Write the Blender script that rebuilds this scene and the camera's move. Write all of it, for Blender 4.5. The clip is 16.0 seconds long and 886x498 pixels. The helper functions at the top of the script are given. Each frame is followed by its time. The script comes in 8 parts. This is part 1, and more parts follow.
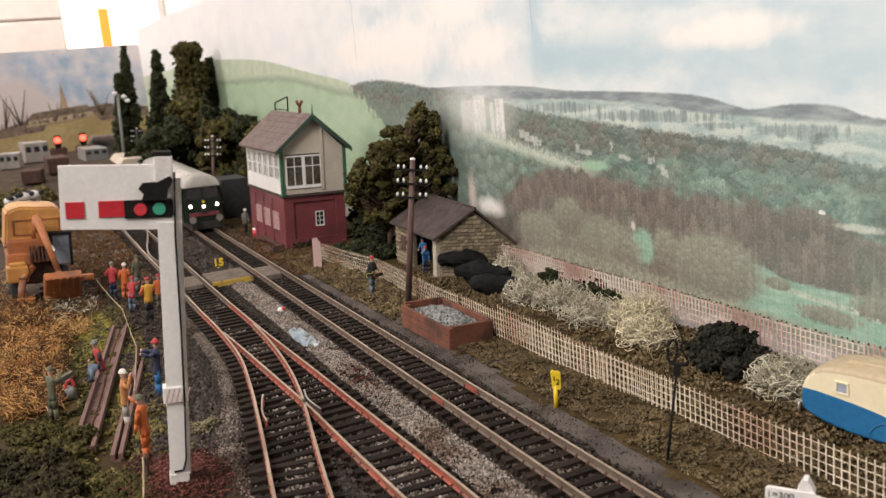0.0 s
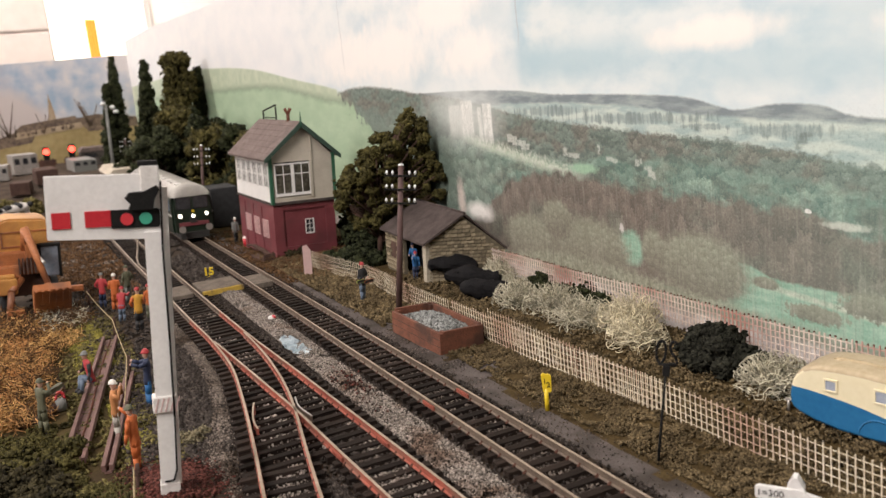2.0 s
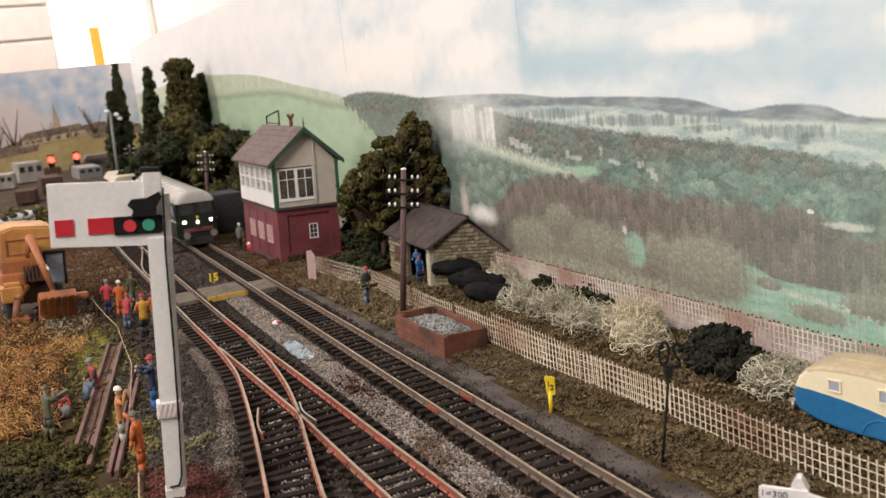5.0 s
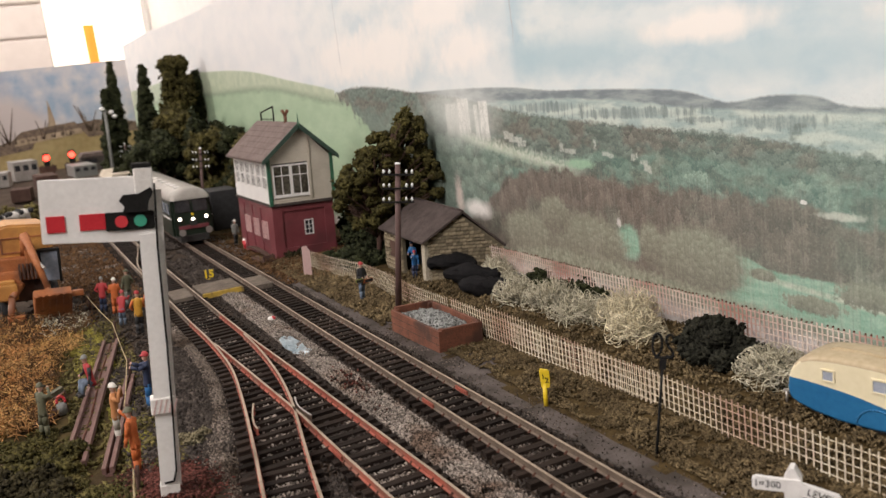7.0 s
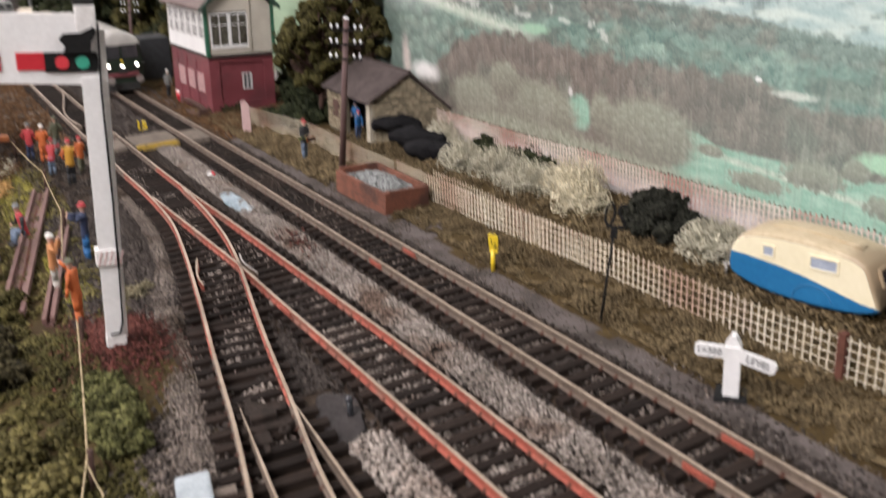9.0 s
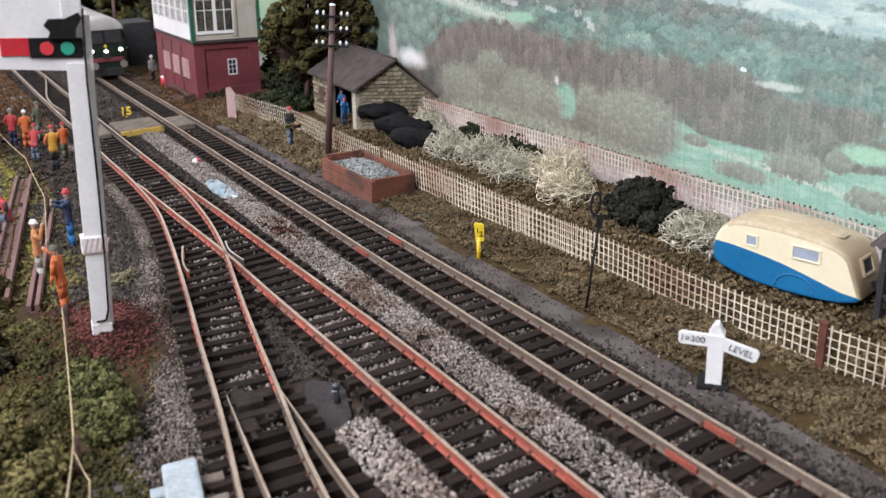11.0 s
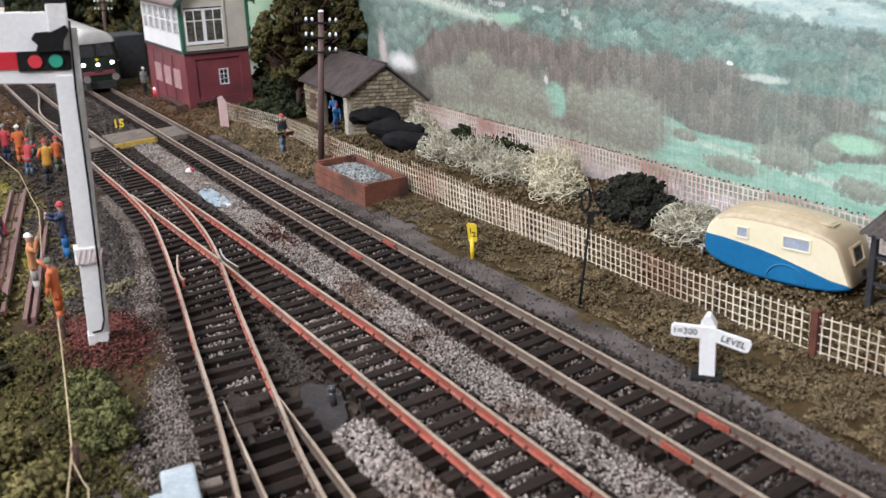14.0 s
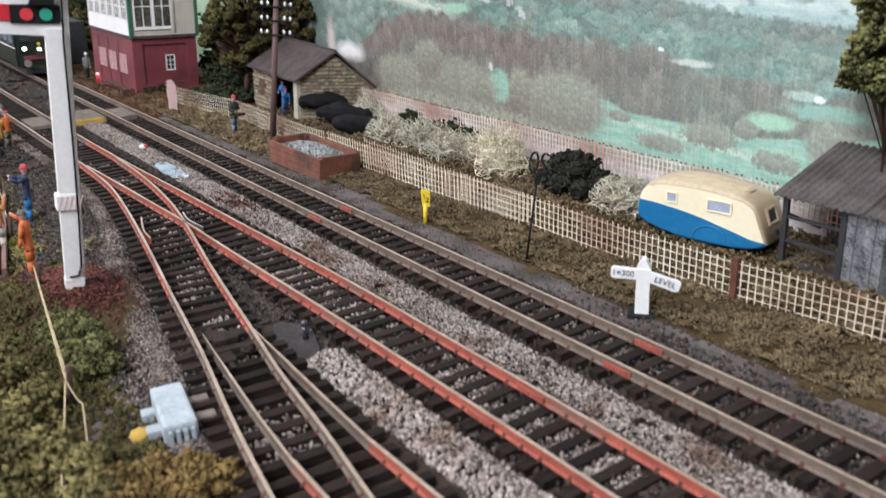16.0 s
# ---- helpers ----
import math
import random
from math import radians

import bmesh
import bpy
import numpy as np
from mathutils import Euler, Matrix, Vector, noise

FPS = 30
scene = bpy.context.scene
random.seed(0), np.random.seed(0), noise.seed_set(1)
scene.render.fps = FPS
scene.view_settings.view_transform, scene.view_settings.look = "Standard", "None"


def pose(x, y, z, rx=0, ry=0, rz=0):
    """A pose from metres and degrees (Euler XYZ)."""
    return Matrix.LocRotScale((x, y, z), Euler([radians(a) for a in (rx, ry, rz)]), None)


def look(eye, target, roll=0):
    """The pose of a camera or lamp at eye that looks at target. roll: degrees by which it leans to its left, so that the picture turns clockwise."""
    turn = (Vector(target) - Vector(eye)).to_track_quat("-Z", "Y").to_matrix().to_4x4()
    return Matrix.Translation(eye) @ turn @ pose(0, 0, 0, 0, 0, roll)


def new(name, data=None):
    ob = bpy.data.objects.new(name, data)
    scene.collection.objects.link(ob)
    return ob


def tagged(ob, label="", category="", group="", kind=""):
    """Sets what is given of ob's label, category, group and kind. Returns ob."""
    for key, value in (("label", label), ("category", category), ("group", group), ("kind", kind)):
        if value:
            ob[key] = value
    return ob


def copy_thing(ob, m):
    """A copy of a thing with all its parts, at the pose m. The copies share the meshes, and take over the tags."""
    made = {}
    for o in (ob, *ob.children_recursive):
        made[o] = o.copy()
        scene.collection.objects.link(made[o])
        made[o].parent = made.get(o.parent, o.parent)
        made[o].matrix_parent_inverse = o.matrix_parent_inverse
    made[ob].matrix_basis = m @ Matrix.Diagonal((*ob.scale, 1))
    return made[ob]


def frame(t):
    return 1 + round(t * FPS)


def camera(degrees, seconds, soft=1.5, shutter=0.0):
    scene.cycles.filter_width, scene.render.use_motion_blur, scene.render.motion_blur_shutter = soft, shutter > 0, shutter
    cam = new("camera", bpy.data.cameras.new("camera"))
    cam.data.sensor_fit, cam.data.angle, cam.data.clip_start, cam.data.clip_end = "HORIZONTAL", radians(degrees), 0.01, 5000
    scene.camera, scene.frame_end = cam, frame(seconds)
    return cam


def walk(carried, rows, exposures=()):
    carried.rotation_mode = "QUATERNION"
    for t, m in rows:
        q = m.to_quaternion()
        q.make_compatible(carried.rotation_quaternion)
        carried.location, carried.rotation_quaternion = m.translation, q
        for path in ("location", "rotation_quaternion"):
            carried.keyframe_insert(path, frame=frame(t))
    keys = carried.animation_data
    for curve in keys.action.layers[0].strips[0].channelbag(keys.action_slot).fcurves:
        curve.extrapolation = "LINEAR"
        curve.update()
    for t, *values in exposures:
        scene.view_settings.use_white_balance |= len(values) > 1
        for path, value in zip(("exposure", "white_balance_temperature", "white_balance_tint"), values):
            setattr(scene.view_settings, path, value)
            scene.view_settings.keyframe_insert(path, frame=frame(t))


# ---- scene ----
LENS = 53.73
cam = camera(LENS, 16.0, soft=1.4, shutter=0.9)
# a small lens this close to a model: a shallow field of focus
cam.data.dof.use_dof = True
cam.data.dof.focus_distance = 0.37
cam.data.dof.aperture_fstop = 30.0
PATH = [
    (0, look((-0.07669, -0.25723, 0.12006), (0.08669, 0.09917, 0.04079), -5.20)),
    (0.5, look((-0.07726, -0.25717, 0.12007), (0.08770, 0.09865, 0.04142), -5.20)),
    (1, look((-0.07566, -0.25791, 0.11982), (0.09132, 0.09703, 0.04153), -5.75)),
    (1.5, look((-0.07575, -0.25787, 0.11973), (0.09185, 0.09698, 0.04230), -5.85)),
    (2, look((-0.07575, -0.25816, 0.11969), (0.09128, 0.09704, 0.04264), -6.04)),
    (2.5, look((-0.07430, -0.25834, 0.11916), (0.09123, 0.09767, 0.04265), -6.47)),
    (3, look((-0.07453, -0.25865, 0.11915), (0.08974, 0.09807, 0.04322), -6.60)),
    (3.5, look((-0.07500, -0.25852, 0.11914), (0.08894, 0.09844, 0.04365), -6.49)),
    (4, look((-0.07486, -0.25896, 0.11928), (0.08951, 0.09791, 0.04427), -6.74)),
    (6.5, look((-0.07573, -0.25908, 0.11994), (0.09113, 0.09657, 0.04459), -6.40)),
    (7, look((-0.07395, -0.25957, 0.11880), (0.09195, 0.09613, 0.04161), -7.09)),
    (7.5, look((-0.07460, -0.25931, 0.11868), (0.09127, 0.09502, 0.03539), -6.96)),
    (8, look((-0.07549, -0.25775, 0.11811), (0.09469, 0.09171, 0.02365), -5.85)),
    (8.5, look((-0.07739, -0.25579, 0.11824), (0.09903, 0.08476, 0.00465), -4.52)),
    (9, look((-0.07963, -0.25358, 0.11777), (0.10155, 0.07492, -0.02101), -3.69)),
    (9.2, look((-0.08024, -0.25385, 0.11865), (0.10252, 0.07047, -0.02769), -3.59)),
    (11.5, look((-0.08038, -0.25408, 0.11806), (0.10553, 0.06934, -0.02629), -3.13)),
    (12, look((-0.08010, -0.25415, 0.11769), (0.10469, 0.06950, -0.02757), -3.41)),
    (12.5, look((-0.07962, -0.25441, 0.11769), (0.10390, 0.06949, -0.02865), -3.81)),
    (13, look((-0.07930, -0.25473, 0.11749), (0.10291, 0.06990, -0.02883), -4.48)),
    (13.5, look((-0.07771, -0.25611, 0.11724), (0.10493, 0.06918, -0.02707), -5.13)),
    (14, look((-0.07962, -0.25646, 0.11776), (0.10707, 0.06718, -0.02507), -4.80)),
    (14.5, look((-0.08433, -0.26380, 0.11771), (0.10825, 0.05700, -0.02373), -4.46)),
    (15, look((-0.09508, -0.26680, 0.11661), (0.10529, 0.04936, -0.02442), -3.39)),
    (15.5, look((-0.10019, -0.27266, 0.11471), (0.10926, 0.03883, -0.02351), -2.61)),
    (16, look((-0.10369, -0.27380, 0.10979), (0.11195, 0.03263, -0.03020), -2.22)),
]
# the clip's camera warms its picture at first and cools it later on
walk(cam, PATH, [(0, -0.14, 6750, 14), (4.2, -0.10, 6750, 14), (7, -0.30, 6750, 14), (8, -0.22, 6750, 14), (9, 0.16, 6250, 15), (11.5, 0.25, 5750, 12), (16, 0.26, 5700, 11)])

# ---- light: a closed room with strip lamps on the ceiling and a bright window at the far end ----
world = bpy.data.worlds.new("world")
scene.world = world
world.use_nodes = True
world.node_tree.nodes["Background"].inputs[0].default_value = (0.9, 0.95, 1.0, 1)
world.node_tree.nodes["Background"].inputs[1].default_value = 0.3


def area_lamp(name, eye, target, sx, sy, watts, colour):
    data = bpy.data.lights.new(name, "AREA")
    data.shape, data.size, data.size_y = "RECTANGLE", sx, sy
    data.energy, data.color = watts, colour
    ob = new(name, data)
    ob.matrix_world = look(eye, target)
    return ob


area_lamp("strip_lamp", (-0.85, -0.45, 1.20), (0.0, 0.25, 0), 0.35, 1.3, 38, (1.0, 0.965, 0.93))
area_lamp("strip_lamp", (-0.45, 1.30, 1.25), (0.0, 1.2, 0), 0.25, 1.2, 10, (1.0, 0.95, 0.9))
# unseen fill lamp, added to brighten the boards of the far wall
area_lamp("strip_lamp", (-0.25, 2.05, 1.25), (0.05, 2.6, 0.3), 0.25, 1.0, 11, (1.0, 0.94, 0.87))
area_lamp("window_lamp", (-0.35, 2.85, 0.75), (-0.1, 0.6, 0.1), 1.1, 0.9, 10, (1.0, 0.95, 0.88))
# daylight through the window in the long wall across the room
area_lamp("window_lamp", (-2.44, 1.75, 0.95), (0.1, 0.25, 0.05), 1.0, 0.8, 62, (1.0, 0.95, 0.9))

# ---- building helpers; plans are in millimetres ----
MM = 0.001
VIEW = Vector((0.42, 0.907, 0.0))
rng = np.random.default_rng(7)


def place(x, y, z=0.0, yaw=0.0, lean=0.0):
    """Pose from millimetres, a turn in degrees and a sideways lean (radians)."""
    return Matrix.Translation((x * MM, y * MM, z * MM)) @ Matrix.Rotation(lean, 4, VIEW) @ Matrix.Rotation(radians(yaw), 4, "Z")


def finish(bm, name, mats):
    bm.transform(Matrix.Scale(MM, 4))
    bmesh.ops.recalc_face_normals(bm, faces=bm.faces)
    me = bpy.data.meshes.new(name)
    bm.to_mesh(me)
    bm.free()
    for m in mats if isinstance(mats, (list, tuple)) else [mats]:
        me.materials.append(m)
    return me


def part(name, bm, mats, parent, label=""):
    ob = new(name, finish(bm, name, mats))
    ob.parent = parent
    return tagged(ob, label)


def thing(name, m, label, category, group="", kind=""):
    ob = new(name)
    ob.empty_display_size = 0.005
    ob.matrix_world = m
    return tagged(ob, label, category, group, kind)


def solo(name, bm, mats, m, label, category, group="", kind=""):
    ob = new(name, finish(bm, name, mats))
    ob.matrix_world = m
    return tagged(ob, label, category, group, kind)


def nb():
    return bmesh.new()


def _mark(geom_faces, mi, smooth=False):
    for f in geom_faces:
        f.material_index = mi
        f.smooth = smooth


def box(bm, x0, y0, z0, x1, y1, z1, bev=0.0, mi=0, m=None):
    r = bmesh.ops.create_cube(bm, size=1.0)
    vs = r["verts"]
    t = Matrix.Translation(((x0 + x1) / 2, (y0 + y1) / 2, (z0 + z1) / 2)) @ Matrix.Diagonal((abs(x1 - x0), abs(y1 - y0), abs(z1 - z0), 1))
    bmesh.ops.transform(bm, matrix=(m @ t) if m else t, verts=vs)
    faces = {f for v in vs for f in v.link_faces}
    if bev > 0:
        edges = {e for f in faces for e in f.edges}
        r = bmesh.ops.bevel(bm, geom=list(edges), offset=bev, segments=2, affect="EDGES", profile=0.6)
        faces = set(r["faces"]) | {f for f in faces if f.is_valid}
    _mark(faces, mi)


def prism(bm, pts, axis, a, b, mi=0, m=None):
    """A polygon of (u, v) pushed from a to b along the axis x, y or z."""
    def at(u, v, w):
        p = {"x": (w, u, v), "y": (u, w, v), "z": (u, v, w)}[axis]
        return (m @ Vector(p)) if m else p
    lo, hi = [bm.verts.new(at(u, v, a)) for u, v in pts], [bm.verts.new(at(u, v, b)) for u, v in pts]
    n = len(pts)
    fs = [bm.faces.new(lo), bm.faces.new(hi[::-1])]
    fs += [bm.faces.new((lo[i], hi[i], hi[(i + 1) % n], lo[(i + 1) % n])) for i in range(n)]
    _mark(fs, mi)


def tube(bm, p, q, r1, r2=None, n=8, mi=0, cap=True):
    p, q = Vector(p), Vector(q)
    r2 = r1 if r2 is None else r2
    turn = (q - p).to_track_quat("Z", "Y").to_matrix()
    ring = [turn @ Vector((math.cos(2 * math.pi * i / n), math.sin(2 * math.pi * i / n), 0)) for i in range(n)]
    lo, hi = [bm.verts.new(p + r1 * c) for c in ring], [bm.verts.new(q + r2 * c) for c in ring]
    fs = [bm.faces.new((lo[i], lo[(i + 1) % n], hi[(i + 1) % n], hi[i])) for i in range(n)]
    _mark(fs, mi, True)
    if cap:
        _mark([bm.faces.new(lo[::-1]), bm.faces.new(hi)], mi)


def path_tube(bm, pts, r, n=6, mi=0):
    for a, b in zip(pts, pts[1:]):
        tube(bm, a, b, r, r, n, mi)


def ball(bm, c, rx, ry=None, rz=None, mi=0, seg=10, m=None):
    ry, rz = ry or rx, rz or rx
    t = Matrix.Translation(c) @ Matrix.Diagonal((rx, ry, rz, 1))
    r = bmesh.ops.create_uvsphere(bm, u_segments=seg, v_segments=max(5, seg * 2 // 3), radius=1, matrix=(m @ t) if m else t)
    _mark({f for v in r["verts"] for f in v.link_faces}, mi, True)


# ---- scattered small stuff as single meshes ----
OCTA = np.array([(1, 0, 0), (-1, 0, 0), (0, 1, 0), (0, -1, 0), (0, 0, 1), (0, 0, -1)], float)
OCTF = np.array([(0, 2, 4), (2, 1, 4), (1, 3, 4), (3, 0, 4), (2, 0, 5), (1, 2, 5), (3, 1, 5), (0, 3, 5)])


def np_mesh(name, verts, faces, mat):
    me = bpy.data.meshes.new(name)
    me.vertices.add(len(verts))
    me.vertices.foreach_set("co", (verts * MM).astype(np.float32).ravel())
    me.loops.add(faces.size)
    me.loops.foreach_set("vertex_index", faces.astype(np.int32).ravel())
    me.polygons.add(len(faces))
    me.polygons.foreach_set("loop_start", np.arange(0, faces.size, faces.shape[1], dtype=np.int32))
    me.update(calc_edges=True)
    me.materials.append(mat)
    return me


TETRA = np.array([(1, 1, 1), (1, -1, -1), (-1, 1, -1), (-1, -1, 1)], float) * 0.95
TETF = np.array([(0, 2, 1), (0, 1, 3), (0, 3, 2), (1, 2, 3)])


def grains(centres, size, spread=0.5, flat=1.0, leafy=False):
    """Vertices and faces of small irregular lumps at the centres (n x 3)."""
    n = len(centres)
    s = size * (1 + spread * rng.uniform(-1, 1, (n, 1, 1)))
    base, faces = (TETRA, TETF) if leafy else (OCTA, OCTF)
    k = len(base)
    v = base[None] * (1 + 0.45 * rng.uniform(-1, 1, (n, k, 1))) * s * np.array([1, 1, flat])
    a, b = rng.uniform(0, 2 * np.pi, (2, n))
    ca, sa, cb, sb = np.cos(a), np.sin(a), np.cos(b * (flat > 0.8)), np.sin(b * (flat > 0.8))
    x, y, z = v[..., 0], v[..., 1], v[..., 2]
    y, z = y * cb[:, None] - z * sb[:, None], y * sb[:, None] + z * cb[:, None]
    x, y = x * ca[:, None] - y * sa[:, None], x * sa[:, None] + y * ca[:, None]
    out = np.stack([x, y, z], -1) + np.asarray(centres)[:, None]
    f = faces[None] + k * np.arange(n)[:, None, None]
    return out.reshape(-1, 3), f.reshape(-1, 3)


def tubes_np(lines, radius):
    """Three-sided twigs along polylines (n x k x 3), thinner towards the tips."""
    lines = np.asarray(lines)
    n, k, _ = lines.shape
    d = np.gradient(lines, axis=1)
    d /= np.linalg.norm(d, axis=2, keepdims=True) + 1e-9
    u = np.cross(d, np.array([0.3, 0.5, 0.81]))
    u /= np.linalg.norm(u, axis=2, keepdims=True) + 1e-9
    w = np.cross(d, u)
    r = radius * np.linspace(1, 0.45, k)[None, :, None, None]
    ang = np.array([0, 2.094, 4.189])
    v = lines[:, :, None] + r * (u[:, :, None] * np.cos(ang)[None, None, :, None] + w[:, :, None] * np.sin(ang)[None, None, :, None])
    idx = np.arange(n * k * 3).reshape(n, k, 3)
    f = [np.stack([idx[:, :-1, i], idx[:, :-1, (i + 1) % 3], idx[:, 1:, (i + 1) % 3], idx[:, 1:, i]], -1) for i in range(3)]
    return v.reshape(-1, 3), np.concatenate([q.reshape(-1, 4) for q in f])


def fuzz(centre, radii, n, shell=0.55):
    """Foam crumbs that fill the outer part of a lumpy ellipsoid."""
    d = rng.normal(size=(n, 3))
    d /= np.linalg.norm(d, axis=1, keepdims=True)
    k = rng.uniform(shell, 1.0, (n, 1)) * (1 + 0.3 * np.sin(4 * d[:, :1] + 6 * d[:, 1:2] + centre[0]) * np.cos(5 * d[:, 2:] + centre[1]) + 0.12 * rng.normal(size=(n, 1)))
    return np.asarray(centre) + d * k * np.asarray(radii)


def crumbs(name, centres, size, mat, label, category, kind="stuff", spread=0.5, flat=1.0, parent=None, m=None, leafy=False):
    v, f = grains(np.asarray(centres), size, spread, flat, leafy)
    ob = new(name, np_mesh(name, v, f, mat))
    if parent:
        ob.parent = parent
    elif m:
        ob.matrix_world = m
    return tagged(ob, label, category, "", kind)


def strip(n, x0, x1, y0, y1, power=1.0):
    """Random places in a rectangle, thicker towards the near end (power > 1)."""
    y = y0 + (y1 - y0) * rng.uniform(0, 1, n) ** power
    return np.stack([rng.uniform(x0, x1, n), y, np.zeros(n)], 1)


# ---- materials ----
def material(name, a, b, rough=0.7, metal=0.0, scale=0.35, fine=3.0, bump=0.3, contrast=0.5, island=0.0, spec=0.5, c=None, cscale=0.08, object_rand=0.0):
    """Two colours mixed by noise at two scales (per millimetre), with fine relief and optional change per piece."""
    m = bpy.data.materials.new(name)
    m.use_nodes = True
    nt = m.node_tree
    N, K = nt.nodes, nt.links
    bs = N["Principled BSDF"]
    bs.inputs["Roughness"].default_value, bs.inputs["Metallic"].default_value = rough, metal
    bs.inputs["Specular IOR Level"].default_value = spec if rough < 0.78 else 0.15
    co = N.new("ShaderNodeTexCoord")
    mp = N.new("ShaderNodeVectorMath")
    mp.operation = "SCALE"
    mp.inputs["Scale"].default_value = 1000.0
    K.new(co.outputs["Object"], mp.inputs[0])
    n1, n2 = N.new("ShaderNodeTexNoise"), N.new("ShaderNodeTexNoise")
    n1.inputs["Scale"].default_value, n2.inputs["Scale"].default_value = scale, fine
    n1.inputs["Detail"].default_value = n2.inputs["Detail"].default_value = 5
    for n in (n1, n2):
        K.new(mp.outputs[0], n.inputs["Vector"])
    ad = N.new("ShaderNodeMath")
    ad.operation = "ADD"
    K.new(n1.outputs["Fac"], ad.inputs[0])
    K.new(n2.outputs["Fac"], ad.inputs[1])
    rg = N.new("ShaderNodeMapRange")
    rg.inputs["From Min"].default_value, rg.inputs["From Max"].default_value = 1 - contrast / 2, 1 + contrast / 2
    K.new(ad.outputs[0], rg.inputs["Value"])
    mix = N.new("ShaderNodeMix")
    mix.data_type = "RGBA"
    mix.inputs["A"].default_value, mix.inputs["B"].default_value = (*a, 1), (*b, 1)
    K.new(rg.outputs[0], mix.inputs["Factor"])
    out = mix.outputs["Result"]
    if c:
        n3 = N.new("ShaderNodeTexNoise")
        n3.inputs["Scale"].default_value = cscale
        n3.inputs["Detail"].default_value = 4
        K.new(mp.outputs[0], n3.inputs["Vector"])
        r3 = N.new("ShaderNodeMapRange")
        r3.inputs["From Min"].default_value, r3.inputs["From Max"].default_value = 0.5, 0.65
        K.new(n3.outputs["Fac"], r3.inputs["Value"])
        m3 = N.new("ShaderNodeMix")
        m3.data_type = "RGBA"
        m3.inputs["B"].default_value = (*c, 1)
        K.new(r3.outputs[0], m3.inputs["Factor"])
        K.new(out, m3.inputs["A"])
        out = m3.outputs["Result"]
    if island or object_rand:
        g = N.new("ShaderNodeNewGeometry") if island else N.new("ShaderNodeObjectInfo")
        r4 = N.new("ShaderNodeMapRange")
        amount = island or object_rand
        r4.inputs["To Min"].default_value, r4.inputs["To Max"].default_value = 1 - amount, 1 + amount
        K.new(g.outputs["Random Per Island" if island else "Random"], r4.inputs["Value"])
        hs = N.new("ShaderNodeHueSaturation")
        K.new(r4.outputs[0], hs.inputs["Value"])
        K.new(out, hs.inputs["Color"])
        out = hs.outputs["Color"]
    K.new(out, bs.inputs["Base Color"])
    if bump:
        bp = N.new("ShaderNodeBump")
        bp.inputs["Strength"].default_value, bp.inputs["Distance"].default_value = bump, 0.0003
        K.new(n2.outputs["Fac"], bp.inputs["Height"])
        K.new(bp.outputs[0], bs.inputs["Normal"])
    return m


def glowing(name, colour, strength):
    m = bpy.data.materials.new(name)
    m.use_nodes = True
    bs = m.node_tree.nodes["Principled BSDF"]
    bs.inputs["Base Color"].default_value = (*colour, 1)
    bs.inputs["Emission Color"].default_value = (*colour, 1)
    bs.inputs["Emission Strength"].default_value = strength
    return m


M = {}


def mk(name, *a, **k):
    M[name] = material(name, *a, **k)


mk("earth", (0.027, 0.019, 0.013), (0.064, 0.045, 0.032), 0.95, scale=0.15, fine=1.5, bump=0.8, c=(0.04, 0.028, 0.019), cscale=0.03)
mk("cess", (0.07, 0.057, 0.051), (0.135, 0.113, 0.104), 0.8, scale=0.06, fine=2.0, bump=0.4, c=(0.052, 0.042, 0.036), cscale=0.05)
mk("verge", (0.035, 0.022, 0.008), (0.085, 0.057, 0.022), 0.95, scale=0.2, fine=1.2, bump=1.0)
mk("moss_ground", (0.032, 0.024, 0.01), (0.09, 0.064, 0.023), 0.95, scale=0.08, fine=0.9, bump=1.0, c=(0.05, 0.032, 0.018), cscale=0.04)
mk("yard_ground", (0.035, 0.025, 0.018), (0.085, 0.06, 0.044), 0.95, scale=0.05, fine=0.8, bump=0.8)
mk("ballast_light", (0.15, 0.122, 0.102), (0.44, 0.385, 0.34), 0.9, scale=0.05, bump=0.4, island=0.75, c=(0.15, 0.105, 0.08), cscale=0.05)
mk("ballast_dark", (0.032, 0.025, 0.021), (0.085, 0.07, 0.061), 0.9, scale=0.3, bump=0.4, island=0.5)
mk("ballast_mid", (0.085, 0.066, 0.052), (0.25, 0.208, 0.178), 0.9, scale=0.06, bump=0.4, island=0.8, c=(0.06, 0.043, 0.031), cscale=0.035)
mk("red_chips", (0.055, 0.019, 0.015), (0.15, 0.052, 0.04), 0.9, island=0.8)
mk("sleeper", (0.009, 0.006, 0.0045), (0.031, 0.021, 0.016), 0.85, scale=0.4, fine=4, bump=0.5, object_rand=0.45)
mk("rail_red", (0.2, 0.042, 0.026), (0.38, 0.095, 0.058), 0.7, scale=0.15, fine=1.5, c=(0.2, 0.09, 0.06), cscale=0.05)
mk("rail_tan", (0.078, 0.054, 0.04), (0.16, 0.118, 0.086), 0.65, scale=0.15, fine=1.5)
mk("rail_top", (0.24, 0.18, 0.125), (0.42, 0.33, 0.25), 0.45, metal=0.3, scale=0.1, fine=1.0, bump=0.1)
mk("rail_steel", (0.3, 0.28, 0.26), (0.45, 0.42, 0.39), 0.4, metal=0.6, scale=0.1, fine=1.0, bump=0.1)
mk("white_paint", (0.74, 0.72, 0.7), (0.83, 0.81, 0.79), 0.3, scale=0.08, fine=0.8, bump=0.12)
mk("white_worn", (0.6, 0.57, 0.54), (0.8, 0.77, 0.74), 0.5, scale=0.2, fine=1.0, bump=0.2, contrast=0.7)
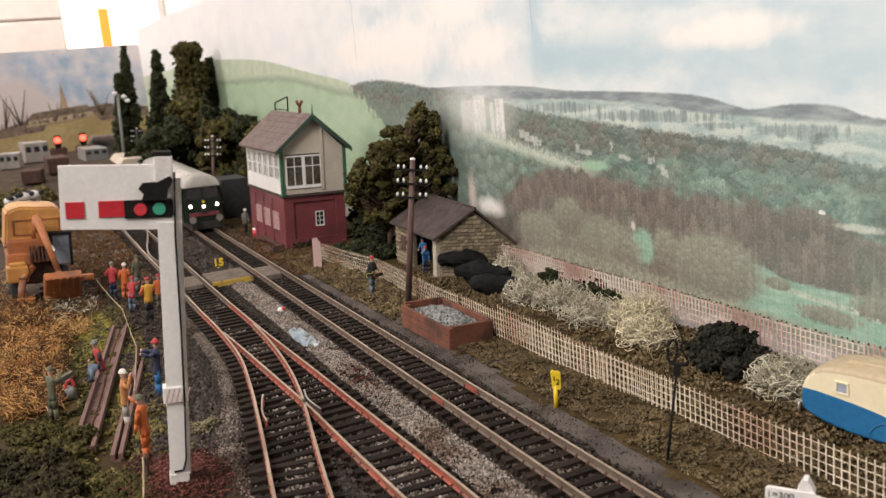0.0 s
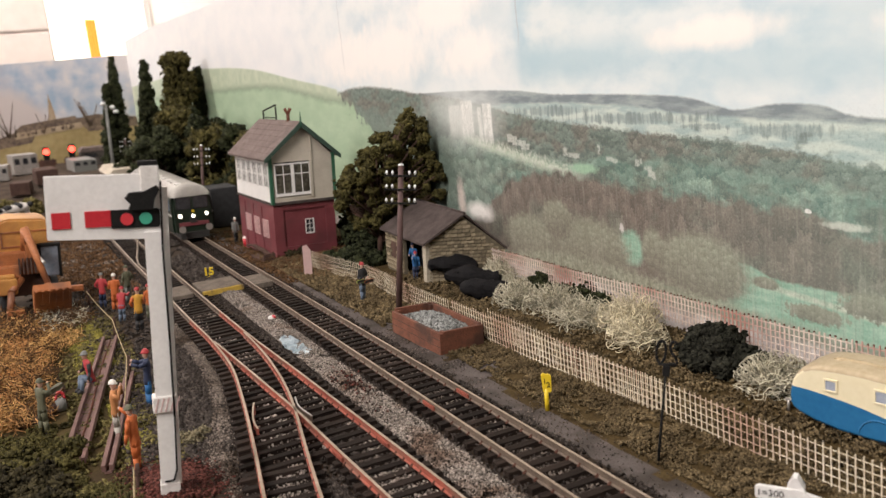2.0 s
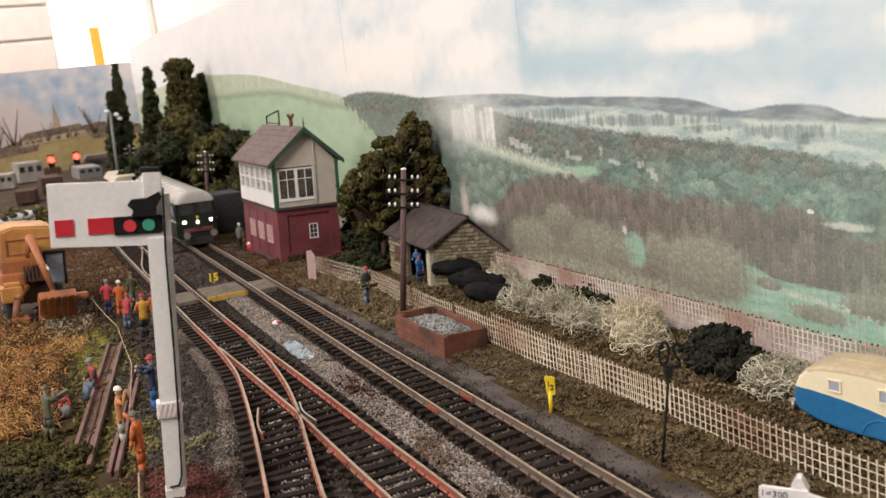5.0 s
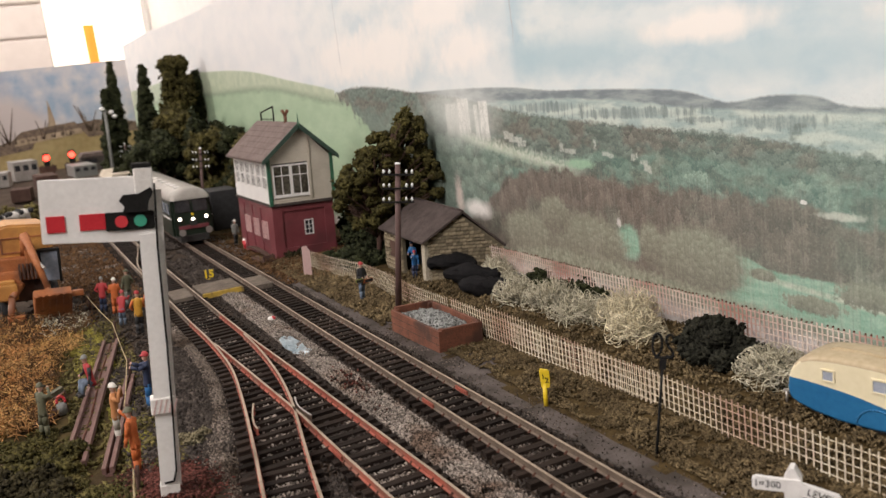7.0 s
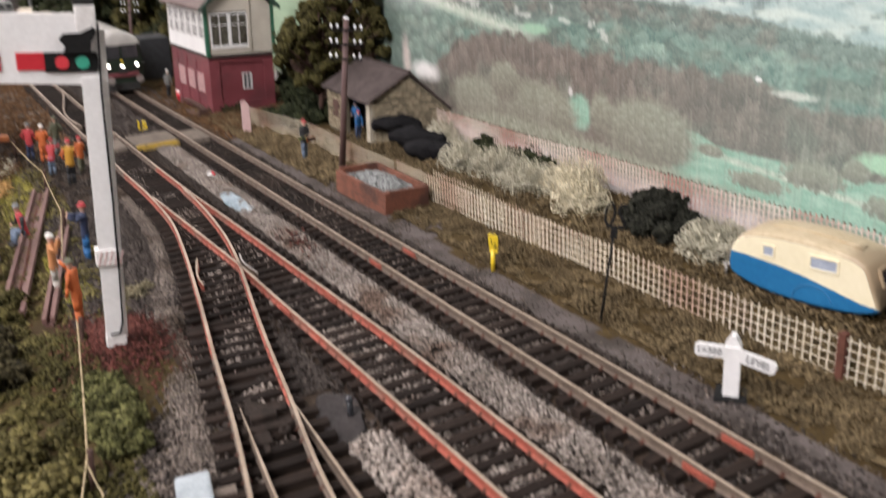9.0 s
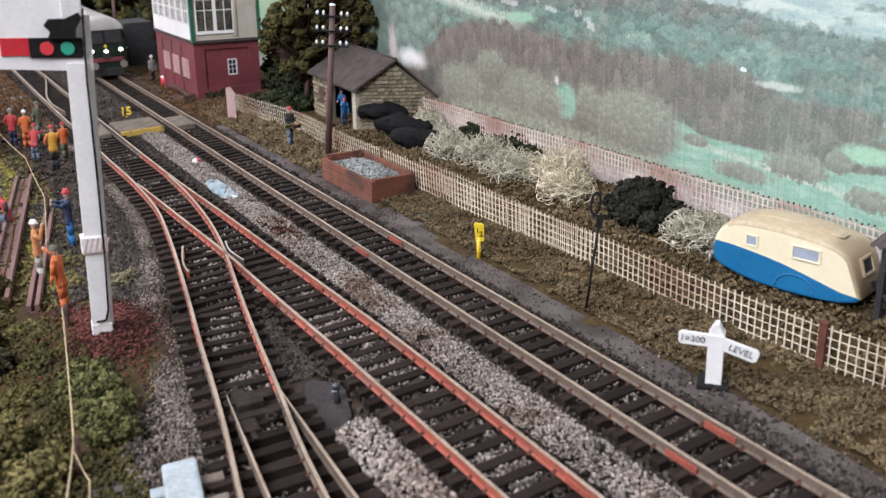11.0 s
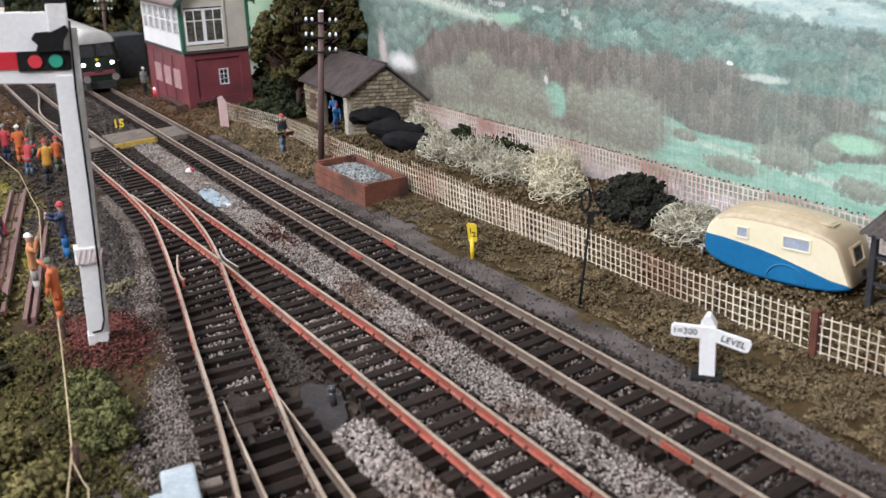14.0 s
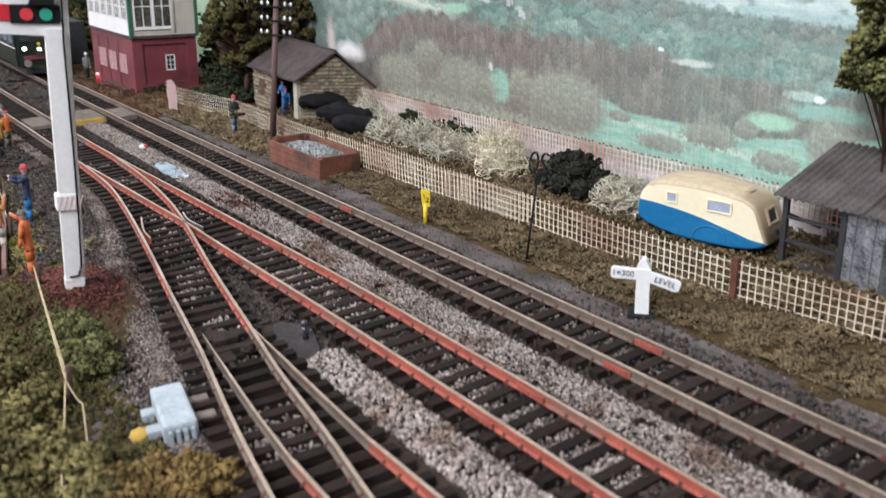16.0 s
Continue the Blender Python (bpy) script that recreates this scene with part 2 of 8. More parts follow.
mk("cream_board", (0.44, 0.39, 0.32), (0.55, 0.5, 0.42), 0.65, scale=0.1, fine=1.2, bump=0.15)
mk("maroon", (0.15, 0.036, 0.043), (0.215, 0.06, 0.068), 0.36, scale=0.1, fine=1.2, bump=0.15, c=(0.13, 0.04, 0.045), cscale=0.05)
mk("green_paint", (0.02, 0.09, 0.05), (0.035, 0.13, 0.075), 0.5)
mk("slate", (0.12, 0.09, 0.082), (0.195, 0.15, 0.138), 0.8, scale=0.15, fine=1.5, bump=0.4)
mk("slate_dark", (0.048, 0.037, 0.034), (0.092, 0.072, 0.067), 0.85, scale=0.15, fine=1.5, bump=0.5)
mk("stone", (0.12, 0.096, 0.062), (0.29, 0.243, 0.168), 0.9, scale=0.25, fine=1.5, bump=0.6, object_rand=0.4)
mk("pier_stone", (0.34, 0.3, 0.23), (0.5, 0.45, 0.36), 0.9, scale=0.25, fine=1.5, bump=0.6)
mk("mortar", (0.1, 0.085, 0.06), (0.17, 0.145, 0.1), 0.95, fine=2)
mk("wood_dark", (0.06, 0.035, 0.028), (0.11, 0.065, 0.052), 0.8, scale=0.15, fine=2.5, bump=0.5)
mk("pole_brown", (0.085, 0.045, 0.04), (0.13, 0.075, 0.068), 0.7, scale=0.15, fine=2, bump=0.3)
mk("bin_brown", (0.105, 0.034, 0.018), (0.21, 0.075, 0.041), 0.75, scale=0.14, fine=1.3, bump=0.5, c=(0.065, 0.027, 0.017), cscale=0.08)
mk("stone_chips", (0.11, 0.115, 0.11), (0.27, 0.275, 0.265), 0.85, scale=0.05, island=0.7)
mk("van_grey", (0.22, 0.2, 0.185), (0.36, 0.335, 0.31), 0.6, scale=0.05, fine=0.3)
mk("fence_plastic", (0.62, 0.52, 0.37), (0.86, 0.78, 0.64), 0.55, scale=0.06, fine=0.8, bump=0.1, c=(0.5, 0.33, 0.25), cscale=0.03)
mk("rust_post", (0.085, 0.036, 0.025), (0.15, 0.062, 0.043), 0.85)
mk("yellow", (0.72, 0.5, 0.02), (0.85, 0.62, 0.04), 0.4, bump=0.1)
mk("yellow_line", (0.3, 0.2, 0.045), (0.55, 0.37, 0.07), 0.8, scale=0.3, contrast=0.9, c=(0.12, 0.09, 0.06), cscale=0.12)
mk("black", (0.008, 0.008, 0.008), (0.02, 0.019, 0.018), 0.8)
mk("sack_black", (0.004, 0.004, 0.0045), (0.012, 0.011, 0.012), 0.8, scale=0.3, fine=1.2, bump=1.0)
mk("black_matt", (0.01, 0.01, 0.011), (0.03, 0.03, 0.033), 0.75, scale=0.2, fine=1.5, bump=0.5)
mk("red_paint", (0.48, 0.018, 0.03), (0.58, 0.035, 0.045), 0.4, bump=0.1)
mk("lens_red", (0.6, 0.04, 0.055), (0.66, 0.06, 0.07), 0.3, bump=0.0)
mk("lens_green", (0.05, 0.36, 0.24), (0.07, 0.42, 0.29), 0.3, bump=0.0)
mk("caravan_cream", (0.74, 0.66, 0.45), (0.8, 0.72, 0.52), 0.35, scale=0.05, fine=0.5, bump=0.05)
mk("caravan_roof", (0.44, 0.35, 0.22), (0.56, 0.46, 0.31), 0.45, scale=0.08, fine=0.6, bump=0.1, c=(0.36, 0.27, 0.17), cscale=0.04)
mk("caravan_blue", (0.011, 0.115, 0.27), (0.019, 0.15, 0.33), 0.4, scale=0.05, fine=0.5, bump=0.05)
mk("dark_glass", (0.02, 0.022, 0.025), (0.05, 0.05, 0.055), 0.12, bump=0.0)
mk("point_plastic", (0.014, 0.01, 0.008), (0.04, 0.029, 0.023), 0.82, scale=0.3, fine=1.5, bump=0.3)
mk("glue_dark", (0.016, 0.013, 0.012), (0.045, 0.038, 0.037), 0.6, spec=0.2, scale=0.12, fine=0.9, bump=0.5)
mk("caravan_glass", (0.27, 0.31, 0.38), (0.42, 0.45, 0.52), 0.15, scale=0.3, bump=0.0)
mk("pale_glass", (0.13, 0.16, 0.2), (0.22, 0.25, 0.3), 0.12, bump=0.0)
mk("insulator", (0.75, 0.75, 0.75), (0.85, 0.85, 0.85), 0.2, bump=0.0)
mk("loco_green", (0.006, 0.013, 0.008), (0.014, 0.027, 0.017), 0.3, scale=0.1)
mk("loco_roof", (0.25, 0.235, 0.215), (0.36, 0.34, 0.31), 0.35, scale=0.1)
mk("loco_under", (0.012, 0.011, 0.01), (0.03, 0.028, 0.026), 0.7)
mk("orange_body", (0.3, 0.095, 0.03), (0.45, 0.165, 0.06), 0.55, scale=0.12, fine=1.0, bump=0.2, c=(0.2, 0.08, 0.04), cscale=0.06)
mk("orange_cab", (0.46, 0.21, 0.05), (0.58, 0.3, 0.09), 0.5, scale=0.12, fine=1.0, bump=0.15, c=(0.38, 0.17, 0.05), cscale=0.06)
mk("board_grey", (0.1, 0.082, 0.066), (0.2, 0.165, 0.135), 0.9, scale=0.15, fine=1.5)
mk("foliage_dark", (0.012, 0.016, 0.008), (0.045, 0.05, 0.022), 0.9, scale=0.12, fine=0.8, bump=0.5, island=0.45)
mk("foliage_umber", (0.014, 0.012, 0.006), (0.06, 0.05, 0.024), 0.9, scale=0.12, fine=0.8, bump=0.5, island=0.5)
mk("foliage_olive", (0.022, 0.02, 0.007), (0.105, 0.09, 0.029), 0.9, scale=0.12, fine=0.8, bump=0.5, island=0.4)
mk("foliage_green", (0.034, 0.036, 0.012), (0.16, 0.155, 0.058), 0.9, scale=0.2, fine=0.8, bump=0.5, island=0.7)
mk("foliage_black", (0.007, 0.007, 0.005), (0.034, 0.034, 0.024), 0.9, scale=0.2, island=0.5)
mk("moss_yellow", (0.06, 0.052, 0.018), (0.205, 0.172, 0.066), 0.9, scale=0.1, island=0.45)
mk("tuft_beige", (0.13, 0.11, 0.065), (0.3, 0.26, 0.17), 0.9, scale=0.1, island=0.5)
mk("moss_gold", (0.07, 0.046, 0.016), (0.22, 0.145, 0.05), 0.9, scale=0.1, island=0.5)
mk("verge_crumb", (0.066, 0.047, 0.024), (0.2, 0.148, 0.08), 0.95, scale=0.08, island=0.5)
mk("dry_grass", (0.3, 0.13, 0.042), (0.57, 0.315, 0.13), 0.9, scale=0.1, island=0.5)
mk("lichen_cream", (0.48, 0.42, 0.28), (0.74, 0.67, 0.5), 0.85, scale=0.15, island=0.45)
mk("lichen_grey", (0.36, 0.33, 0.24), (0.6, 0.56, 0.44), 0.85, scale=0.15, island=0.45)
mk("rope", (0.36, 0.28, 0.16), (0.5, 0.4, 0.25), 0.8)
mk("motor_grey", (0.26, 0.295, 0.315), (0.4, 0.44, 0.46), 0.5, scale=0.2, fine=1.2, bump=0.15)
mk("asbestos", (0.06, 0.05, 0.046), (0.125, 0.108, 0.1), 0.85, scale=0.12, fine=1.2, bump=0.3, c=(0.045, 0.037, 0.033), cscale=0.04)
mk("wall_white", (0.74, 0.73, 0.72), (0.8, 0.79, 0.78), 0.8, scale=0.004, fine=0.03, bump=0.05)
mk("wall_dim", (0.24, 0.21, 0.19), (0.32, 0.28, 0.26), 0.8, scale=0.004, fine=0.03)
mk("box_glass", (0.035, 0.03, 0.022), (0.13, 0.12, 0.095), 0.15, scale=0.12, fine=0.5, bump=0.0)
mk("scrub_brown", (0.06, 0.032, 0.015), (0.15, 0.083, 0.04), 0.95, scale=0.1, island=0.55)
mk("scrub_gold", (0.36, 0.19, 0.058), (0.64, 0.4, 0.17), 0.95, scale=0.1, island=0.5)
mk("blind", (0.76, 0.68, 0.63), (0.84, 0.76, 0.71), 0.7, scale=0.004, fine=0.03, bump=0.05)
mk("floor_dark", (0.12, 0.1, 0.09), (0.2, 0.17, 0.15), 0.8, scale=0.004, fine=0.03)
mk("back_fence", (0.6, 0.47, 0.4), (0.82, 0.72, 0.64), 0.55, scale=0.06, fine=0.8, bump=0.1, c=(0.48, 0.24, 0.2), cscale=0.03)
mk("vent_glint", (0.5, 0.49, 0.47), (0.62, 0.61, 0.59), 0.3, scale=0.1)
mk("blue_scrap", (0.3, 0.4, 0.46), (0.6, 0.68, 0.72), 0.5, scale=0.2, fine=1.0)
mk("trim_dark", (0.02, 0.045, 0.033), (0.04, 0.075, 0.055), 0.6)
mk("chair_brown", (0.05, 0.022, 0.015), (0.095, 0.043, 0.03), 0.85, scale=0.3, fine=2.0)
mk("flank_pane", (0.19, 0.06, 0.07), (0.29, 0.12, 0.13), 0.35, scale=0.3, fine=1.0, bump=0.0)
mk("cloth_tan", (0.38, 0.15, 0.05), (0.52, 0.23, 0.09), 0.7, scale=0.4, fine=2.5, bump=0.2)
mk("moss_bright", (0.12, 0.105, 0.02), (0.29, 0.255, 0.06), 0.95, scale=0.12, island=0.4)
mk("cloth_pale", (0.34, 0.32, 0.28), (0.46, 0.43, 0.38), 0.7, scale=0.4, fine=2.5, bump=0.2)
mk("moss_lime", (0.3, 0.36, 0.06), (0.42, 0.48, 0.1), 0.5)
mk("pink", (0.55, 0.36, 0.34), (0.65, 0.46, 0.44), 0.6)
mk("grey_plank", (0.03, 0.03, 0.031), (0.2, 0.2, 0.205), 0.8, scale=0.2, fine=1.5, bump=0.4, contrast=0.6, object_rand=0.5)
mk("spare_brown", (0.11, 0.055, 0.045), (0.19, 0.105, 0.09), 0.75, scale=0.1, fine=1.5, bump=0.4)
mk("beige_roof", (0.42, 0.36, 0.28), (0.55, 0.48, 0.38), 0.7, scale=0.05, fine=0.4)
mk("print_field", (0.3, 0.22, 0.09), (0.42, 0.32, 0.15), 0.6, scale=0.02, fine=0.1, bump=0)
mk("print_trees", (0.09, 0.06, 0.045), (0.24, 0.17, 0.12), 0.6, scale=0.05, fine=0.2, bump=0)
mk("print_stone", (0.34, 0.25, 0.16), (0.48, 0.37, 0.26), 0.6, scale=0.03, fine=0.15, bump=0)
M["skin"] = material("skin", (0.5, 0.3, 0.22), (0.55, 0.34, 0.26), 0.6)
for nm, col in {"cloth_orange": (0.5, 0.12, 0.028), "cloth_red": (0.4, 0.04, 0.045), "cloth_navy": (0.02, 0.03, 0.07), "cloth_blue": (0.02, 0.12, 0.3), "cloth_grey": (0.2, 0.2, 0.19), "cloth_black": (0.02, 0.02, 0.022), "cloth_khaki": (0.1, 0.1, 0.06), "cloth_yellow": (0.55, 0.28, 0.035), "helmet_white": (0.75, 0.72, 0.66), "cloth_jeans": (0.12, 0.16, 0.22)}.items():
    mk(nm, tuple(0.85 * v for v in col), tuple(min(1, 1.15 * v) for v in col), 0.65, scale=0.4, fine=2.5, bump=0.2)
M["lamp_white"] = glowing("lamp_white", (1.0, 0.93, 0.78), 6.0)
M["lamp_red"] = glowing("lamp_red", (1.0, 0.05, 0.03), 8.0)
M["window_glow"] = glowing("window_glow", (1.0, 0.92, 0.8), 1.6)
M["curtain_glow"] = glowing("curtain_glow", (1.0, 0.42, 0.08), 0.6)


# ---- printed landscape on the long back board ----
def landscape_material():
    m = bpy.data.materials.new("printed_landscape")
    m.use_nodes = True
    nt = m.node_tree
    N, K = nt.nodes, nt.links
    bs = N["Principled BSDF"]
    bs.inputs["Roughness"].default_value = 0.42
    co = N.new("ShaderNodeTexCoord")
    mp = N.new("ShaderNodeVectorMath")
    mp.operation, mp.inputs["Scale"].default_value = "SCALE", 1000.0
    K.new(co.outputs["Object"], mp.inputs[0])
    sep = N.new("ShaderNodeSeparateXYZ")
    K.new(mp.outputs[0], sep.inputs[0])
    Y, Z = sep.outputs["Y"], sep.outputs["Z"]

    def math2(op, a, b):
        n = N.new("ShaderNodeMath")
        n.operation = op
        for i, v in enumerate((a, b)):
            if isinstance(v, (int, float)):
                n.inputs[i].default_value = v
            else:
                K.new(v, n.inputs[i])
        return n.outputs[0]

    def noise_at(scale, stretch=(1, 1, 1), detail=5, rough=0.55):
        v = N.new("ShaderNodeVectorMath")
        v.operation = "MULTIPLY"
        v.inputs[1].default_value = stretch
        K.new(mp.outputs[0], v.inputs[0])
        n = N.new("ShaderNodeTexNoise")
        n.inputs["Scale"].default_value, n.inputs["Detail"].default_value, n.inputs["Roughness"].default_value = scale, detail, rough
        K.new(v.outputs[0], n.inputs["Vector"])
        return n.outputs["Fac"]

    def ramp(value, lo, hi, a=0.0, b=1.0):
        n = N.new("ShaderNodeMapRange")
        n.inputs["From Min"].default_value, n.inputs["From Max"].default_value = lo, hi
        n.inputs["To Min"].default_value, n.inputs["To Max"].default_value = a, b
        K.new(value, n.inputs["Value"])
        return n.outputs[0]

    def mix(f, a, b):
        n = N.new("ShaderNodeMix")
        n.data_type = "RGBA"
        for key, v in (("Factor", f), ("A", a), ("B", b)):
            if isinstance(v, tuple):
                n.inputs[key].default_value = (*v, 1)
            elif isinstance(v, (int, float)):
                n.inputs[key].default_value = v
            else:
                K.new(v, n.inputs[key])
        return n.outputs["Result"]

    def canopy(scale, jitter=0.6, column=1.0, leafy=1.7):
        """Tree crowns: lit on top and dark at their edges and feet, with a random tone for each; column stretches them upright."""
        flat = N.new("ShaderNodeVectorMath")
        flat.operation, flat.inputs[1].default_value = "MULTIPLY", (1, 1, 1 / column)
        K.new(mp.outputs[0], flat.inputs[0])
        w = N.new("ShaderNodeTexNoise")
        w.inputs["Scale"].default_value, w.inputs["Detail"].default_value, w.inputs["Roughness"].default_value = scale * 2.4, 5, 0.7
        K.new(mp.outputs[0], w.inputs["Vector"])
        sh = N.new("ShaderNodeVectorMath")
        sh.operation, sh.inputs["Scale"].default_value = "SCALE", jitter / scale
        K.new(w.outputs["Color"], sh.inputs[0])
        bend = N.new("ShaderNodeVectorMath")
        K.new(flat.outputs[0], bend.inputs[0])
        K.new(sh.outputs[0], bend.inputs[1])
        n = N.new("ShaderNodeTexVoronoi")
        n.inputs["Scale"].default_value = scale
        K.new(bend.outputs[0], n.inputs["Vector"])
        a, b, c = N.new("ShaderNodeSeparateXYZ"), N.new("ShaderNodeSeparateXYZ"), N.new("ShaderNodeSeparateXYZ")
        K.new(bend.outputs[0], a.inputs[0])
        K.new(n.outputs["Position"], b.inputs[0])
        K.new(n.outputs["Color"], c.inputs[0])
        lit = math2("MULTIPLY", math2("SUBTRACT", a.outputs["Z"], b.outputs["Z"]), scale)
        leaf = noise_at(scale * 4.5, (1, 1, 1.2), 6, 0.7)
        lit = math2("ADD", math2("MULTIPLY", lit, 0.62), math2("MULTIPLY", math2("SUBTRACT", leaf, 0.5), leafy))
        lit = math2("ADD", lit, math2("MULTIPLY", math2("SUBTRACT", 0.45, n.outputs["Distance"]), 0.3))
        return ramp(lit, -0.5, 0.55), c.outputs["X"]

    LO, HI, TOP = -250.0, 1050.0, 200.0

    def outline(points):
        """Height of a printed outline along the board, from (y, z) pairs."""
        c = N.new("ShaderNodeFloatCurve")
        cv = c.mapping.curves[0]
        pts = sorted(((y - LO) / (HI - LO), z / TOP) for y, z in points)
        cv.points[0].location, cv.points[-1].location = pts[0], pts[-1]
        for p in pts[1:-1]:
            cv.points.new(*p)
        for p in cv.points:
            p.handle_type = "AUTO_CLAMPED"
        c.mapping.update()
        K.new(ramp(Y, LO, HI), c.inputs["Value"])
        return math2("MULTIPLY", c.outputs[0], TOP)

    def under(points, wobble, amount, soft):
        """1 below the outline, 0 above it, with an uneven edge."""
        h = outline(points)
        h = math2("ADD", h, math2("MULTIPLY", math2("SUBTRACT", wobble, 0.5), amount))
        return ramp(math2("SUBTRACT", h, Z), -soft, soft)

    def blob(y, z, ry, rz, wobble, soft=0.25, amp=0.8):
        a = math2("DIVIDE", math2("SUBTRACT", Y, y), ry)
        b = math2("DIVIDE", math2("SUBTRACT", Z, z), rz)
        d = math2("SQRT", math2("ADD", math2("MULTIPLY", a, a), math2("MULTIPLY", b, b)), 0)
        d = math2("ADD", d, math2("MULTIPLY", math2("SUBTRACT", wobble, 0.5), amp))
        return ramp(d, 1 + soft, 1 - soft)

    big, mid, fine = noise_at(0.018, (1, 1, 2.2)), noise_at(0.09, detail=6), noise_at(0.45, detail=6, rough=0.65)
    tall = noise_at(0.35, (1, 1, 0.16), 4)
    # sky
    col = mix(ramp(big, 0.36, 0.6), (0.42, 0.57, 0.64), (0.68, 0.74, 0.75))
    col = mix(ramp(noise_at(0.03, (1, 1, 1.6)), 0.42, 0.64, 0, 0.8), col, (0.74, 0.78, 0.77))
    for cy, cz, ry, rz, k in ((100, 121, 62, 9, 0.8), (-20, 112, 50, 8, 0.6), (275, 124, 18, 12, 0.8), (40, 150, 60, 10, 0.6), (-90, 108, 40, 7, 0.5), (180, 152, 40, 9, 0.5), (-60, 128, 36, 7, 0.5)):
        col = mix(math2("MULTIPLY", blob(cy, cz, ry, rz, big, 0.6, 1.6), k), col, (0.42, 0.57, 0.63))
    puff = math2("ADD", math2("MULTIPLY", mid, 0.6), math2("MULTIPLY", big, 0.5))
    for cy, cz, ry, rz in ((330, 140, 70, 20), (210, 132, 34, 13), (420, 142, 70, 18), (240, 160, 50, 14), (10, 126, 40, 6), (-110, 122, 40, 8)):
        col = mix(math2("MULTIPLY", blob(cy, cz, ry, rz, puff, 0.35, 1.8), 0.85), col, (0.9, 0.85, 0.8))
    col = mix(ramp(math2("ADD", Y, math2("MULTIPLY", mid, 30)), 440, 600, 0, 0.85), col, mix(ramp(big, 0.4, 0.62), (0.72, 0.74, 0.77), (0.79, 0.79, 0.8)))
    col = mix(ramp(Y, 150, 158, 0, 0.32), col, (0.9, 0.87, 0.85))
    for cy in (150.0, 421.0):
        col = mix(math2("MULTIPLY", ramp(math2("ABSOLUTE", math2("SUBTRACT", Y, math2("ADD", cy, math2("MULTIPLY", mid, 4))), 0), 0.9, 0.3), ramp(Z, 128, 142, 0, 0.6)), col, (0.4, 0.42, 0.44))
    # far hills, pale fields, far conifer belts
    hills = [(-250, 88), (-130, 90), (-67, 92), (-58, 92.5), (-39, 97), (-24, 97.4), (-3, 95.5), (6, 97), (25, 101), (46, 102.5), (86, 104), (122, 105), (160, 108), (275, 110), (420, 108), (1050, 108)]
    col = mix(under(hills, fine, 1.2, 0.5), col, mix(ramp(noise_at(0.06, (1, 1, 4)), 0.4, 0.62), (0.17, 0.21, 0.23), (0.32, 0.37, 0.37)))
    fields = [(-250, 86), (-67, 90), (-24, 92), (20, 94), (60, 98), (95, 100), (154, 101), (270, 100), (1050, 100)]
    col = mix(under(fields, mid, 3, 0.7), col, mix(ramp(noise_at(0.05, (1, 1, 5)), 0.42, 0.6), (0.33, 0.43, 0.42), (0.54, 0.61, 0.55)))
    belt = mix(ramp(tall, 0.36, 0.64), (0.13, 0.18, 0.18), (0.36, 0.42, 0.4))
    for cy, cz, ry, rz in ((-26, 87.6, 20, 2.4), (60, 92.5, 42, 2.2), (128, 96.5, 32, 2.2), (14, 89, 12, 1.2)):
        col = mix(math2("MULTIPLY", blob(cy, cz, ry, rz, tall, 0.25, 3.0), 0.8), col, belt)
    # woods in three belts: dark, teal, and the misty trees nearer the shed
    lit1, tone1 = canopy(0.28, 1.5)
    lit2, tone2 = canopy(0.15, 1.5)
    lit4, tone4 = canopy(0.19, 1.5, 1.9, 1.9)
    lit3, tone3 = canopy(0.42, 1.6)
    grit = noise_at(1.1, detail=4, rough=0.7)
    patch = noise_at(0.05, (1, 1, 2), 4)
    woods = [(-250, 70), (-130, 72), (-67, 75.5), (-24, 81), (21, 84.5), (78, 88), (150, 94), (200, 101), (238, 106), (297, 111), (337, 115), (391, 118), (446, 115), (520, 104), (1050, 80)]
    dark_wood = mix(lit1, (0.055, 0.085, 0.075), mix(tone1, (0.16, 0.21, 0.175), (0.27, 0.35, 0.29)))
    dark_wood = mix(ramp(patch, 0.46, 0.56, 0, 0.8), dark_wood, mix(lit1, (0.07, 0.066, 0.055), mix(tone1, (0.17, 0.155, 0.125), (0.28, 0.255, 0.21))))
    col = mix(under(woods, fine, 6, 0.9), col, dark_wood)
    teal = mix(lit2, (0.07, 0.15, 0.125), mix(tone2, (0.2, 0.32, 0.25), (0.39, 0.53, 0.43)))
    teal = mix(ramp(lit3, 0, 1, 0.45, 0), teal, (0.05, 0.09, 0.075))
    teal = mix(ramp(noise_at(0.035, (1, 1, 2.5)), 0.5, 0.6, 0, 0.7), teal, mix(lit2, (0.06, 0.075, 0.06), mix(tone2, (0.15, 0.17, 0.13), (0.26, 0.29, 0.23))))
    tops = [(-250, 66), (-67, 67), (-51, 68), (-23, 71), (7, 74), (37, 76), (60, 72), (79, 75), (110, 70), (150, 72), (186, 76), (230, 84), (270, 80), (330, 60), (420, 50), (1050, 40)]
    col = mix(under(tops, mid, 13, 1.4), col, teal)
    col = mix(math2("MULTIPLY", ramp(noise_at(0.075, (1, 1, 2.2), 5), 0.54, 0.62, 0, 0.6), ramp(Z, 94, 84)), col, (0.05, 0.07, 0.06))
    haze_wood = mix(lit2, (0.1, 0.135, 0.115), mix(tone2, (0.2, 0.27, 0.22), (0.33, 0.42, 0.35)))
    col = mix(math2("MULTIPLY", ramp(math2("ADD", Y, math2("MULTIPLY", mid, 60)), 190, 235, 0, 0.7), ramp(math2("ADD", Z, math2("MULTIPLY", mid, 24)), 116, 100)), col, haze_wood)
